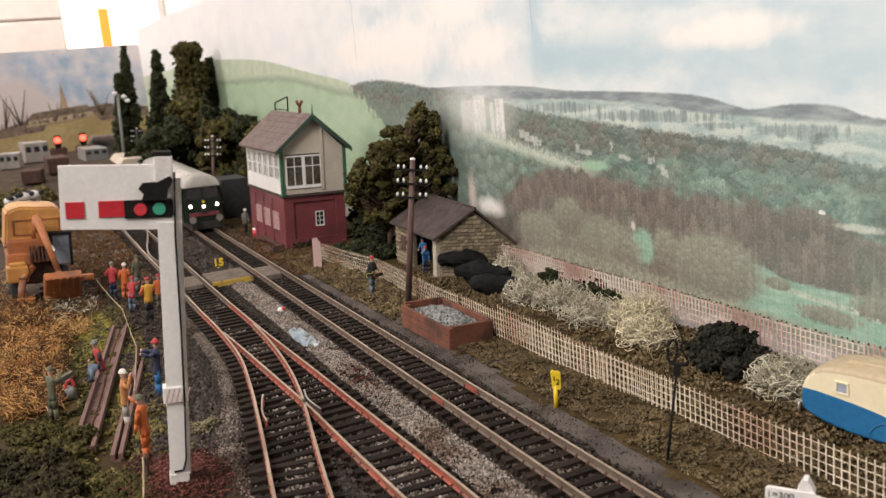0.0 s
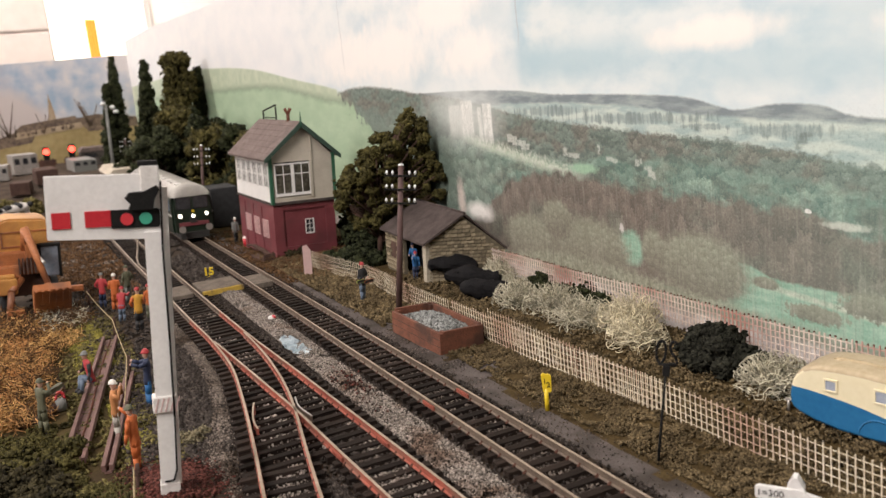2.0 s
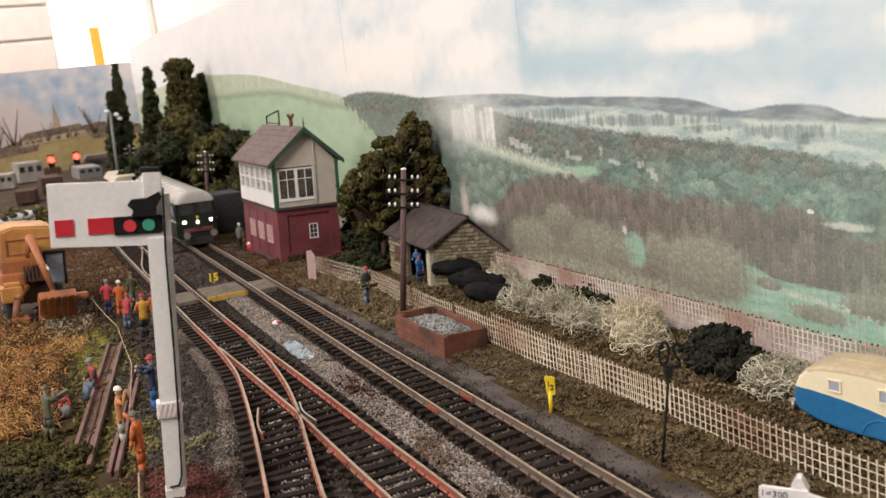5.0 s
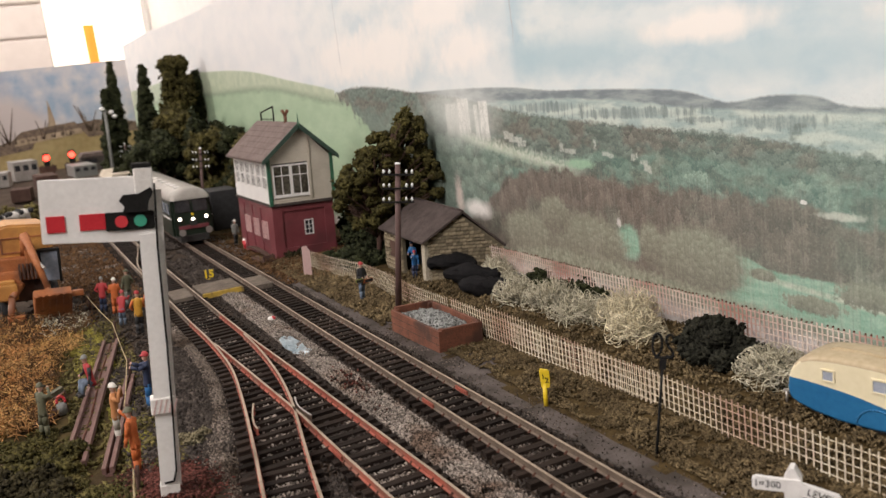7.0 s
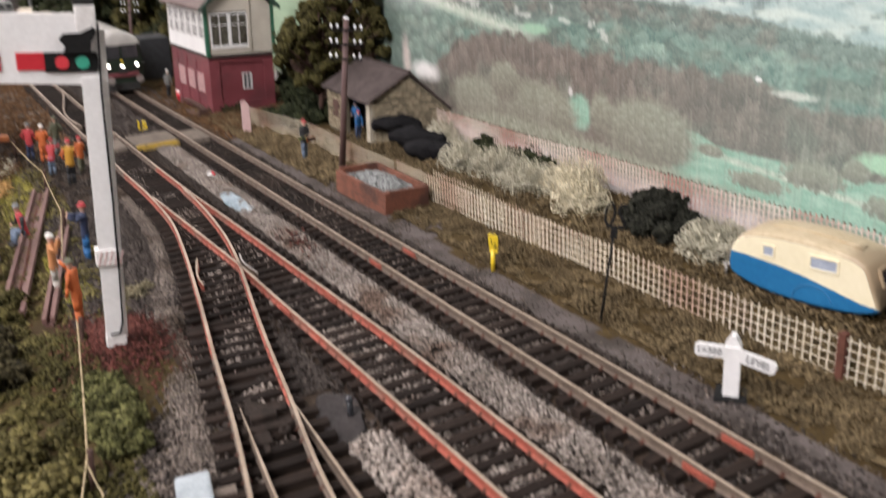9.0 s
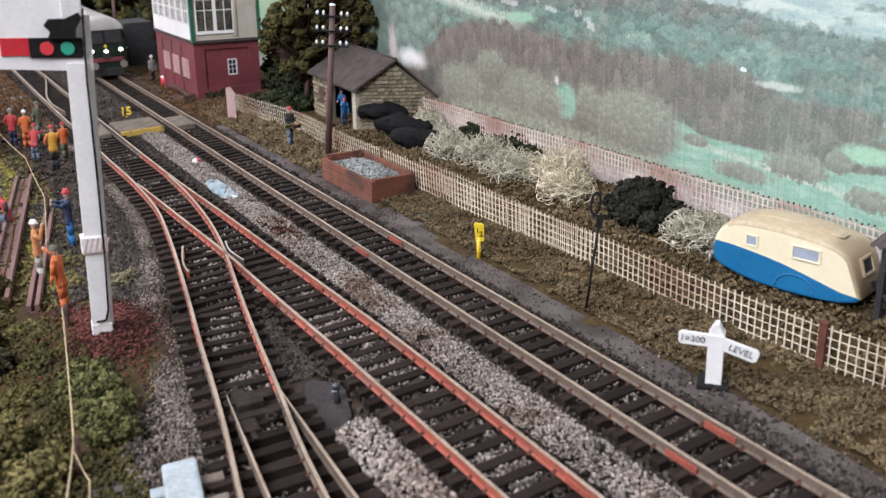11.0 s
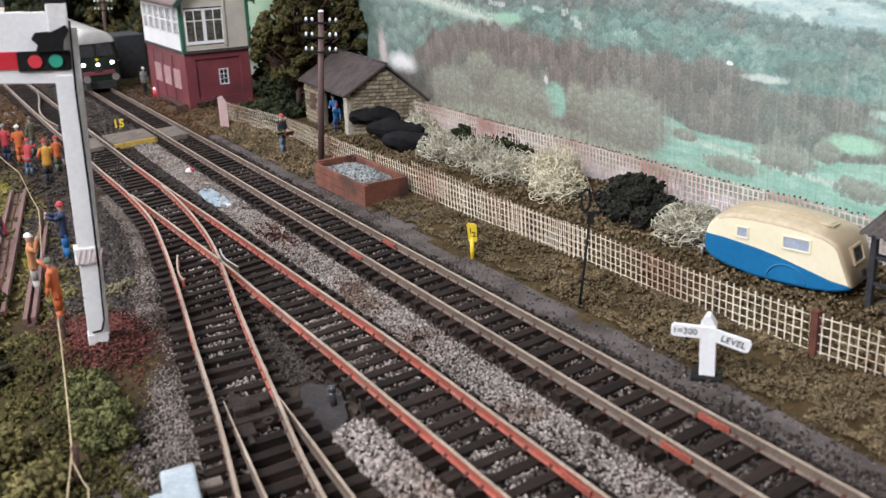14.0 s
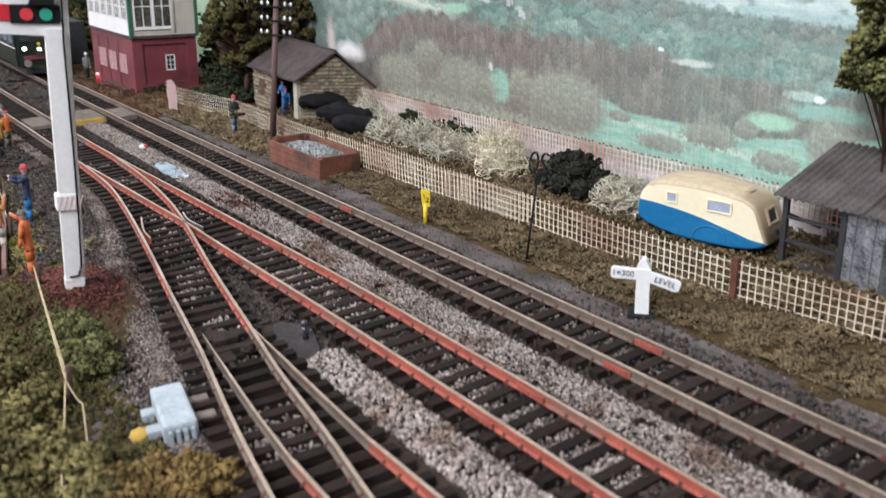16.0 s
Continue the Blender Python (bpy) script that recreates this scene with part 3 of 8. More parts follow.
    # pale slope, stone castle and village among the woods
    slope = mix(ramp(fine, 0.4, 0.65), (0.46, 0.56, 0.42), (0.78, 0.78, 0.7))
    s1 = math2("ADD", 66, math2("MULTIPLY", math2("SUBTRACT", Y, 117), 0.142))
    col = mix(math2("MULTIPLY", ramp(math2("ABSOLUTE", math2("SUBTRACT", Z, math2("ADD", s1, math2("MULTIPLY", math2("SUBTRACT", fine, 0.5), 9))), 0), 5.0, 1.0, 0, 0.7), math2("MULTIPLY", ramp(Y, 92, 116), ramp(Y, 235, 205))), col, slope)
    col = mix(math2("MULTIPLY", blob(101, 68, 11, 2.4, fine, 0.3, 1.2), 0.9), col, (0.3, 0.5, 0.34))
    col = mix(math2("MULTIPLY", blob(226, 97, 34, 15, mid, 0.9, 0.8), 0.6), col, (0.84, 0.86, 0.83))
    # brown winter wood with pale upright trunks
    brown = mix(lit4, (0.08, 0.062, 0.05), mix(tone4, (0.18, 0.143, 0.114), (0.285, 0.235, 0.192)))
    brown = mix(ramp(lit3, 0, 1, 0.3, 0), brown, (0.055, 0.045, 0.036))
    brown = mix(ramp(noise_at(0.045), 0.5, 0.62, 0, 0.65), brown, mix(lit4, (0.06, 0.066, 0.05), mix(tone4, (0.14, 0.155, 0.118), (0.235, 0.255, 0.2))))
    top_b = [(-250, 50), (-130, 50), (-67, 52), (-52, 54), (-42, 58), (-23, 59), (23, 60), (81, 62), (120, 65), (145, 63), (165, 60), (185, 52), (205, 40), (240, 24), (300, 10), (1050, 5)]
    col = mix(under(top_b, math2("ADD", math2("MULTIPLY", mid, 0.75), math2("MULTIPLY", fine, 0.25)), 22, 1.6), col, brown)
    # green fields under the wood, with hedge trees
    field_col = mix(ramp(noise_at(0.08, (1, 1, 4)), 0.38, 0.64), (0.18, 0.36, 0.26), (0.33, 0.5, 0.39))
    top_f = [(-250, 42), (-135, 38), (-100, 33), (-67, 30), (-41, 31), (-22, 31), (-2, 35), (20, 24), (42, 18), (1050, 10)]
    col = mix(under(top_f, fine, 2, 0.5), col, field_col)
    col = mix(blob(67, 32, 9, 8, fine, 0.2), col, field_col)
    col = mix(math2("MULTIPLY", blob(-110, 43.5, 15, 3.0, fine, 0.3, 1.4), 0.8), col, (0.24, 0.45, 0.36))
    col = mix(math2("MULTIPLY", blob(-101, 48.5, 7, 1.8, fine, 0.3, 1.4), 0.8), col, (0.45, 0.6, 0.5))
    col = mix(blob(-106.5, 48, 2.2, 1.3, grit, 0.2, 1.8), col, (0.78, 0.79, 0.76))
    col = mix(blob(-88, 37.5, 10, 3.0, fine, 0.3, 1.4), col, (0.33, 0.54, 0.36))
    col = mix(blob(-150, 36, 16, 4, fine, 0.3, 1.4), col, (0.32, 0.53, 0.37))
    lane = math2("ADD", 29.0, math2("MULTIPLY", Y, 0.075))
    col = mix(math2("MULTIPLY", ramp(math2("ABSOLUTE", math2("SUBTRACT", Z, lane), 0), 1.6, 0.5), ramp(Y, -2, -14)), col, mix(ramp(fine, 0.4, 0.6), (0.3, 0.4, 0.3), (0.56, 0.6, 0.5)))
    tree_col = mix(lit3, (0.18, 0.172, 0.125), mix(tone3, (0.24, 0.25, 0.185), (0.36, 0.38, 0.29)))
    tree_low = mix(lit3, (0.09, 0.077, 0.058), mix(tone3, (0.16, 0.137, 0.105), (0.23, 0.2, 0.155)))
    for cy, cz, ry, rz, am in ((21, 29, 28, 15, 0.5), (51, 33, 8, 10, 0.5), (100, 28, 32, 15, 0.7), (-15, 29, 7, 2.4, 0.8), (-62, 28, 13, 5, 1.8), (-113, 33, 10, 9, 1.1), (-38, 21, 14, 3.4, 2.0), (-92, 23, 10, 4, 2.0), (-140, 27, 22, 3, 2.0), (-78, 33, 5, 4, 1.4), (158, 26, 26, 14, 0.9), (128, 40, 14, 10, 0.9)):
        col = mix(blob(cy, cz, ry, rz, fine, 0.16, am), col, mix(ramp(Z, cz - rz, cz + rz * 0.6), tree_low, tree_col))
    low = mix(ramp(fine, 0.4, 0.62), (0.16, 0.16, 0.11), (0.32, 0.33, 0.25))
    col = mix(under([(-250, 12), (-60, 14), (0, 16), (60, 20), (120, 22), (200, 14), (1050, 14)], fine, 8, 2), col, low)
    # down the paper: glare on long wrinkles painted as pale streaks, and dark drips
    reach = math2("MULTIPLY", ramp(Z, 74, 58), ramp(Y, 330, 300))
    streak = noise_at(0.62, (1, 1, 0.04), 3)
    col = mix(math2("MULTIPLY", ramp(streak, 0.5, 0.72, 0, 0.24), math2("MULTIPLY", reach, ramp(mid, 0.3, 0.6, 0.3, 1))), col, (0.52, 0.48, 0.41))
    dark_streak = noise_at(0.7, (1.3, 1.3, 0.045), 3)
    col = mix(math2("MULTIPLY", ramp(dark_streak, 0.5, 0.72, 0, 0.3), reach), col, (0.09, 0.075, 0.065))
    # teal reflection on the right of the sheet, mixed into the print colour
    col = mix(math2("MULTIPLY", ramp(Y, 60, -60, 0, 0.12), ramp(Z, 100, 80)), col, (0.42, 0.66, 0.58))
    # white glare on the paper behind the shed, painted as a soft patch
    col = mix(math2("MULTIPLY", blob(214, 36, 15, 5, mid, 0.5, 1.2), 0.85), col, (0.9, 0.86, 0.82))
    col = mix(math2("MULTIPLY", blob(237, 41, 4.5, 12, fine, 0.5, 1.6), 0.7), col, (0.8, 0.66, 0.6))
    col = mix(blob(-36, 59, 1.6, 0.8, grit, 0.2, 1.8), col, (0.72, 0.73, 0.7))
    col = mix(math2("MULTIPLY", blob(-52, 55, 9, 1.4, fine, 0.3, 1.4), 0.6), col, (0.7, 0.72, 0.64))
    col = mix(math2("MULTIPLY", blob(73, 41, 1.5, 2.2, grit, 0.3, 1.6), 0.7), col, (0.7, 0.66, 0.64))
    stain = noise_at(0.3, (1, 1, 0.25), 4)
    for lo, hi, zb, zt, k in ((224.0, 243.0, 82, 101.5, 0.45), (211.5, 225.5, 82, 104.0, 0.8), (205.5, 211.0, 84, 98.0, 0.25), (200.5, 205.0, 80, 100.0, 0.72), (188.5, 198.5, 79.5, 102.0, 0.85), (198.4, 200.6, 80, 96.0, 0.3)):
        wide = math2("MULTIPLY", ramp(math2("ADD", Y, math2("MULTIPLY", fine, 1.6)), lo, lo + 1.4), ramp(math2("ADD", Y, math2("MULTIPLY", fine, 1.6)), hi + 1.8, hi + 0.4))
        high = math2("MULTIPLY", ramp(Z, zb - 2.0, zb + 4.0), ramp(math2("ADD", Z, math2("MULTIPLY", grit, 3.0)), zt + 1.9, zt + 0.7))
        col = mix(math2("MULTIPLY", math2("MULTIPLY", wide, high), ramp(stain, 0.28, 0.56, k * 0.45, k)), col, mix(ramp(grit, 0.36, 0.52), (0.5, 0.52, 0.48), (0.9, 0.89, 0.85)))
    for cy, cz, w, h in ((170, 82, 3, 2.2), (165, 80.6, 2.4, 2.6), (160, 79.6, 2.2, 1.6), (156, 78.4, 2.6, 2.4), (151, 77.6, 1.8, 1.6), (115.5, 76, 1.8, 2.2), (111, 74.4, 2.4, 1.1), (106, 74.2, 2.6, 1.2), (87, 78, 0.7, 2.4), (79, 73.6, 2.6, 0.9), (75, 72.8, 2, 0.9), (59, 72.6, 1.4, 1.5), (56, 73.4, 0.8, 1.2), (50, 69, 1.6, 2.4), (47.4, 67.4, 1.2, 1.8), (53, 70.4, 1, 0.8)):
        a = math2("ABSOLUTE", math2("ADD", math2("SUBTRACT", Y, cy), math2("MULTIPLY", math2("SUBTRACT", fine, 0.5), 6.0)), 0)
        b = math2("ABSOLUTE", math2("ADD", math2("SUBTRACT", Z, cz), math2("MULTIPLY", math2("SUBTRACT", grit, 0.5), 2.4)), 0)
        col = mix(math2("MULTIPLY", math2("MULTIPLY", ramp(a, w + 0.5, w - 0.5), ramp(b, h + 0.4, h - 0.4)), ramp(grit, 0.36, 0.54, 0.1, 0.7)), col, (0.66, 0.68, 0.62))
    # the green hill of the further sheet, with woods in front of its lower end
    hill = [(-250, 106), (300, 106), (400, 110), (445, 117.5), (561, 131), (731, 150), (947, 162), (1050, 166)]
    hill_col = mix(ramp(noise_at(0.03, (1, 1, 3)), 0.4, 0.62), (0.34, 0.47, 0.31), (0.4, 0.53, 0.36))
    upper = [(-250, 96), (440, 108), (497, 113), (645, 127), (968, 132), (1050, 134)]
    hill_col = mix(under(upper, mid, 7, 1.5), mix(ramp(mid, 0.42, 0.6), (0.42, 0.5, 0.36), (0.52, 0.58, 0.43)), hill_col)
    hedge = math2("ABSOLUTE", math2("SUBTRACT", Z, math2("ADD", outline(upper), math2("MULTIPLY", math2("SUBTRACT", mid, 0.5), 9))), 0)
    hill_col = mix(math2("MULTIPLY", ramp(hedge, 5.0, 0.5, 0, 0.7), ramp(fine, 0.4, 0.56, 0.5, 1)), hill_col, (0.17, 0.23, 0.15))
    hill_end = math2("SUBTRACT", Y, math2("ADD", 384, math2("MULTIPLY", math2("SUBTRACT", Z, 86), 2.0)))
    hill_end = ramp(math2("ADD", hill_end, math2("ADD", math2("MULTIPLY", math2("SUBTRACT", mid, 0.5), 90), math2("MULTIPLY", math2("SUBTRACT", fine, 0.5), 26))), -4, 4)
    col = mix(math2("MULTIPLY", under(hill, fine, 2, 0.8), hill_end), col, hill_col)
    col = mix(under([(-250, 9), (60, 8), (120, 8), (200, 8), (1050, 6)], mid, 6, 2.5), col, mix(ramp(mid, 0.42, 0.6), (0.6, 0.53, 0.52), (0.8, 0.74, 0.72)))
    col = mix(math2("MULTIPLY", ramp(grit, 0.5, 0.72, 0, 0.25), ramp(Z, 100, 88)), col, (0.05, 0.06, 0.05))
    col = mix(math2("MULTIPLY", ramp(grit, 0.48, 0.26, 0, 0.16), ramp(Z, 100, 88)), col, (0.75, 0.76, 0.7))
    # faded paper
    col = mix(0.03, col, (0.75, 0.78, 0.76))
    K.new(col, bs.inputs["Base Color"])
    return m


def village_material():
    m = material("printed_village", (0.33, 0.43, 0.57), (0.7, 0.66, 0.66), 0.5, scale=0.009, fine=0.03, bump=0.0, contrast=0.35, c=(0.6, 0.53, 0.52), cscale=0.006)
    return m


M["landscape"], M["village"] = landscape_material(), village_material()

# ---- room and boards ----
def wall(name, x0, y0, z0, x1, y1, z1, mat, label, cat):
    bm = nb()
    box(bm, x0, y0, z0, x1, y1, z1)
    return solo(name, bm, mat, Matrix(), label, cat, kind="structure")


wall("floor", -2600, -2200, -1010, 500, 3400, -1000, M["floor_dark"], "dark floor of the room below the layout", "floor")
wall("ceiling", -2600, -2200, 1500, 500, 3400, 1540, M["wall_dim"], "plain dim ceiling of the room", "ceiling")
wall("wall_east", 420, -2200, -1000, 480, 3300, 1500, M["wall_white"], "plain white wall behind the layout", "wall")
wall("wall_west", -2560, -2200, -1000, -2500, 3300, 1500, M["wall_dim"], "plain dim wall of the room", "wall")
wall("wall_south", -2500, -2160, -1000, 420, -2100, 1500, M["wall_dim"], "plain dim wall of the room", "wall")
wall("wall_north", -2500, 3300, -1000, 420, 3360, 1500, M["wall_white"], "plain white wall at the far end of the room", "wall")

bm = nb()
prism(bm, [(-420, -2), (1750, -2), (1750, 263), (1390, 257), (987, 241), (700, 236), (-420, 225)], "x", 174, 180)
solo("backdrop", bm, M["landscape"], Matrix(), "printed paper landscape of hills and woods on the back board", "backdrop", kind="structure")

# ---- ground sheet with its changing cover ----
def signal_mound(x, y):
    return 6.6 * math.exp(-(((x + 52) / 15) ** 2) - ((y - 4) / 24) ** 2)


def ground_height(x, y):
    far = min(1.0, max(0.0, (y - 950) / 330))
    return 28 * far * far * (3 - 2 * far) + signal_mound(x, y) + 0.5 * noise.noise((x * 0.03, y * 0.03, 0)) + 0.35 * noise.noise((x * 0.15, y * 0.15, 3))


def build_ground():
    xs = np.concatenate([np.arange(-620, -130, 20), np.arange(-130, 176, 3.4)])
    ys = np.concatenate([np.arange(-420, -260, 12), np.arange(-260, 420, 3.4), np.arange(420, 800, 8), np.arange(800, 1760, 24)])
    nx, ny = len(xs), len(ys)
    verts = np.array([(x, y, ground_height(x, y) - 0.3) for y in ys for x in xs])
    i = np.arange(nx * ny).reshape(ny, nx)
    f = np.stack([i[:-1, :-1], i[:-1, 1:], i[1:, 1:], i[1:, :-1]], -1).reshape(-1, 4)
    me = np_mesh("ground", verts, f, M["earth"])
    for k in ("cess", "verge", "moss_ground", "yard_ground"):
        me.materials.append(M[k])
    c = verts[f].mean(1)
    idx = []
    for x, y, _ in c:
        w = 5 * noise.noise((x * 0.06, y * 0.06, 9))
        k = 0
        if x > 66 + w * 0.4:
            k = 1
        if x > 77 + w:
            k = 2
        if x < -38 + w and y > -140:
            k = 3
        if -72 + 2 * w < x < -38 and -112 + 3 * w < y < -57 + 2 * w:
            k = 1
        if x < -30 + w and y > 350:
            k = 4
        if y > 620:
            k = 4
        if 88 + w > x > 66 and 40 < y < 70:
            k = 1
        idx.append(k)
    me.polygons.foreach_set("material_index", np.array(idx, dtype=np.int32))
    return tagged(new("ground", me), "scenic ground of earth, moss and grey cess on the baseboard", "ground", kind="structure")


build_ground()
bm = nb()
box(bm, -620, -420, -40, 174, 1756, -4, 1.0)
solo("baseboard", bm, M["wood_dark"], Matrix(), "wooden baseboard that carries the model layout", "board", kind="structure")

# ---- track ----
def smooth_line(points, step=3.0):
    """A smooth line through a few plan points, sampled along y."""
    p = np.array(points, float)
    d = np.r_[0, np.cumsum(np.linalg.norm(np.diff(p, axis=0), axis=1))]
    t = np.arange(0, d[-1], step)
    t = np.r_[t, d[-1]]
    m = np.gradient(p, d, axis=0)
    out = []
    for s in t:
        i = min(max(np.searchsorted(d, s) - 1, 0), len(d) - 2)
        h = d[i + 1] - d[i]
        u = (s - d[i]) / h
        out.append((2 * u**3 - 3 * u**2 + 1) * p[i] + (u**3 - 2 * u**2 + u) * h * m[i] + (-2 * u**3 + 3 * u**2) * p[i + 1] + (u**3 - u**2) * h * m[i + 1])
    return np.array(out)


PROFILE = [(-0.75, 2.2), (-0.75, 2.5), (-0.25, 2.8), (-0.25, 4.3), (-0.47, 4.45), (-0.47, 5.0), (0.47, 5.0), (0.47, 4.45), (0.25, 4.3), (0.25, 2.8), (0.75, 2.5), (0.75, 2.2)]


def rail(points, parent, side, top="rail_top", chairs=True, low=0.0, label="", thin=1.0, tip=False):
    """One rail: an I-section along the line, with the chairs that hold it."""
    line = smooth_line(points)
    tan = np.gradient(line, axis=0)
    tan /= np.linalg.norm(tan, axis=1, keepdims=True)
    nor = np.stack([tan[:, 1], -tan[:, 0]], 1)
    bm = nb()
    slim = [thin * (min(1.0, 0.3 + i / 14) if tip else 1.0) for i in range(len(line))]
    rings = [[bm.verts.new((*(line[i] + nor[i] * u * slim[i]), v - low)) for u, v in PROFILE] for i in range(len(line))]
    k = len(PROFILE)
    for a, b in zip(rings, rings[1:]):
        for j in range(k):
            f = bm.faces.new((a[j], b[j], b[(j + 1) % k], a[(j + 1) % k]))
            f.material_index = 1 if j == 5 else 0
    bm.faces.new(rings[0])
    bm.faces.new(rings[-1][::-1])
    if chairs:
        d = np.r_[0, np.cumsum(np.linalg.norm(np.diff(line, axis=0), axis=1))]
        for s in np.arange(3.4, d[-1], 6.9):
            i = int(np.searchsorted(d, s))
            i = min(i, len(line) - 1)
            a = math.atan2(-tan[i][0], tan[i][1])
            for sg in (-1, 1):
                mt = Matrix.Translation((*line[i], 0)) @ Matrix.Rotation(a, 4, "Z")
                prism(bm, [(0.25 * sg, 3.1), (0.25 * sg, 2.2), (1.3 * sg, 2.2), (1.1 * sg, 2.5), (0.6 * sg, 2.7)], "y", -0.5, 0.5, 2, mt)
    return part("rail", bm, [M[side], M[top], M["chair_brown"]], parent, label)




def sleeper_mesh():
    bm = nb()
    box(bm, -0.5, -0.5, 0, 0.5, 0.5, 1, 0.0)
    me = finish(bm, "sleeper", M["sleeper"])
    return me


SLEEPER = sleeper_mesh()


def sleeper(parent, x, y, length, angle=0.0, wide=3.0):
    ob = bpy.data.objects.new("sleeper", SLEEPER)
    scene.collection.objects.link(ob)
    ob.parent = parent
    j = rng.uniform(-1, 1, 4)
    ob.matrix_local = place(x + 0.3 * j[0], y + 0.25 * j[1], 0.1 * j[2], angle + 0.8 * j[3]) @ Matrix.Diagonal((length, wide * (1 + 0.06 * j[0]), 2.2, 1))


def line_x(points):
    ln = smooth_line(points)
    o = np.argsort(ln[:, 1])
    return lambda y: float(np.interp(y, ln[o, 1], ln[o, 0]))


R_LEFT = [(43.2, 1000), (43.2, 620), (43.2, 300), (43.2, 100), (43.2, -330)]
R_RIGHT = [(x + 15.2, y) for x, y in R_LEFT]
M_RIGHT = [(8, 640), (9.5, 379), (10.8, 225), (12, 160), (14.4, 92), (16.2, 32), (17.2, 0), (18.6, -48), (18.8, -110), (18.6, -330)]
M_LEFT = [(-4.9, 165), (-3.2, 131), (-1.2, 85), (0.4, 46), (1.0, 0), (2.0, -48), (2.6, -100), (2.4, -330)]
T_LEFT = [(-9.5, 640), (-8.2, 379), (-7, 289), (-6.4, 222), (-5.6, 165), (-7.5, 114), (-11.8, 81), (-20, 30), (-28.5, -18), (-36.5, -65), (-44, -103), (-50.5, -142), (-58, -200), (-66, -270)]
T_RIGHT = [(11, 170), (10.6, 145), (8.8, 112), (5.4, 78), (0.2, 46), (-2.4, 33), (-10.2, -6), (-15, -32), (-19.4, -57)]
A_RIGHT = [(-19.4, -57), (-25, -88), (-29.5, -120), (-34.5, -150), (-42, -202), (-50, -270)]
B_LEFT = [(-32, -54), (-35, -77), (-38.4, -105), (-40.4, -126), (-41.2, -146), (-41, -200), (-40, -270)]
B_RIGHT = [(-19.4, -57), (-21.2, -86), (-22.6, -110), (-23.6, -130), (-23.6, -150), (-23, -200), (-22, -270)]

track_r = thing("railway_track", Matrix(), "straight running line of tan rails on dark sleepers", "railway track")
rail(R_LEFT, track_r, "rail_tan")
rail(R_RIGHT, track_r, "rail_tan")
for y in np.arange(-326, 640, 6.6):
    sleeper(track_r, 51.0, y, 24.6)

track_m = thing("railway_turnout", Matrix(), "turnout with rust-red painted rails on dark timbers", "railway track")
rail(M_RIGHT[:3], track_m, "rail_tan")
rail(M_RIGHT[2:], track_m, "rail_red")
rail(M_LEFT, track_m, "rail_red")
rail(T_LEFT[:4], track_m, "rail_tan")
rail(T_LEFT[3:9], track_m, "rail_red")
rail(T_RIGHT, track_m, "rail_red")
mr, tl, tr = line_x(M_RIGHT), line_x(T_LEFT), line_x(T_RIGHT + A_RIGHT[1:])
for y in np.arange(-326, 8, 6.6):
    sleeper(track_m, 10.4, y, 25.4)
for y in np.arange(9, 176, 6.9):
    a, b = tl(y) - 6, mr(y) + 6
    sleeper(track_m, (a + b) / 2, y, b - a, 2)
for y in np.arange(177, 640, 6.9):
    sleeper(track_m, (tl(y) + mr(y)) / 2, y, 29)
for y in np.arange(3, -54, -6.9):
    c = (tl(y) + tr(y)) / 2
    sleeper(track_m, c - 1.2, y, 25.5, -10)
# a loose bent rail, check rails and the crossing nose
rail([(9.6, 568), (1.5, 502), (-4.5, 458), (-6.6, 416), (-4, 378)], track_m, "rail_tan", "rail_top", False, 0.0, "bent closure rail", 0.8)
rail([(-10.4, 66), (-12.2, 60), (-15.6, 45), (-16.0, 38)], track_m, "rail_red", "rail_top", False, 0.5, "short check rail", 0.7)
rail([(4.4, 60), (2.6, 50), (3.4, 36)], track_m, "rail_tan", "rail_steel", False, 0.2, "wing rail", 0.7)

track_t = thing("railway_turnout", Matrix(), "nearer turnout with bare tan rails and dark timbers", "railway track")
rail(T_LEFT[8:], track_t, "rail_tan")
rail(A_RIGHT, track_t, "rail_tan")
rail(B_LEFT[:4], track_t, "rail_tan", "rail_top", False, 0.2, "", 0.7, True)
rail(B_LEFT[3:], track_t, "rail_red")
rail(B_RIGHT[:4], track_t, "rail_tan", "rail_top", False, 0.1, "", 0.8, True)
rail(B_RIGHT[3:], track_t, "rail_red")
br = line_x(B_RIGHT)
for y in np.arange(-60, -268, -6.9):
    a, b = tl(y) - 6, br(y) + 6
    sleeper(track_t, (a + b) / 2, y, b - a, -6)


# ---- lettering ----
def letters(text, size, depth, mat, name="lettering", bold=0.0):
    """A flat text as a mesh, upright in the x-z plane, centred; size in millimetres."""
    cu = bpy.data.curves.new(name, "FONT")
    cu.body, cu.size, cu.extrude, cu.align_x, cu.align_y = text, size * MM, depth * MM / 2, "CENTER", "CENTER"
    cu.resolution_u, cu.offset = 3, bold * MM
    tmp = bpy.data.objects.new(name, cu)
    scene.collection.objects.link(tmp)
    bpy.context.view_layer.update()
    me = bpy.data.meshes.new_from_object(tmp.evaluated_get(bpy.context.evaluated_depsgraph_get()))
    bpy.data.objects.remove(tmp)
    bpy.data.curves.remove(cu)
    me.materials.clear()
    me.materials.append(mat)
    me.transform(Matrix.Rotation(radians(90), 4, "X"))
    return me


def lettering(text, size, depth, mat, parent, m, name="lettering", bold=0.0):
    ob = new(name, letters(text, size, depth, mat, name, bold))
    ob.parent = parent
    ob.matrix_local = m
    return ob


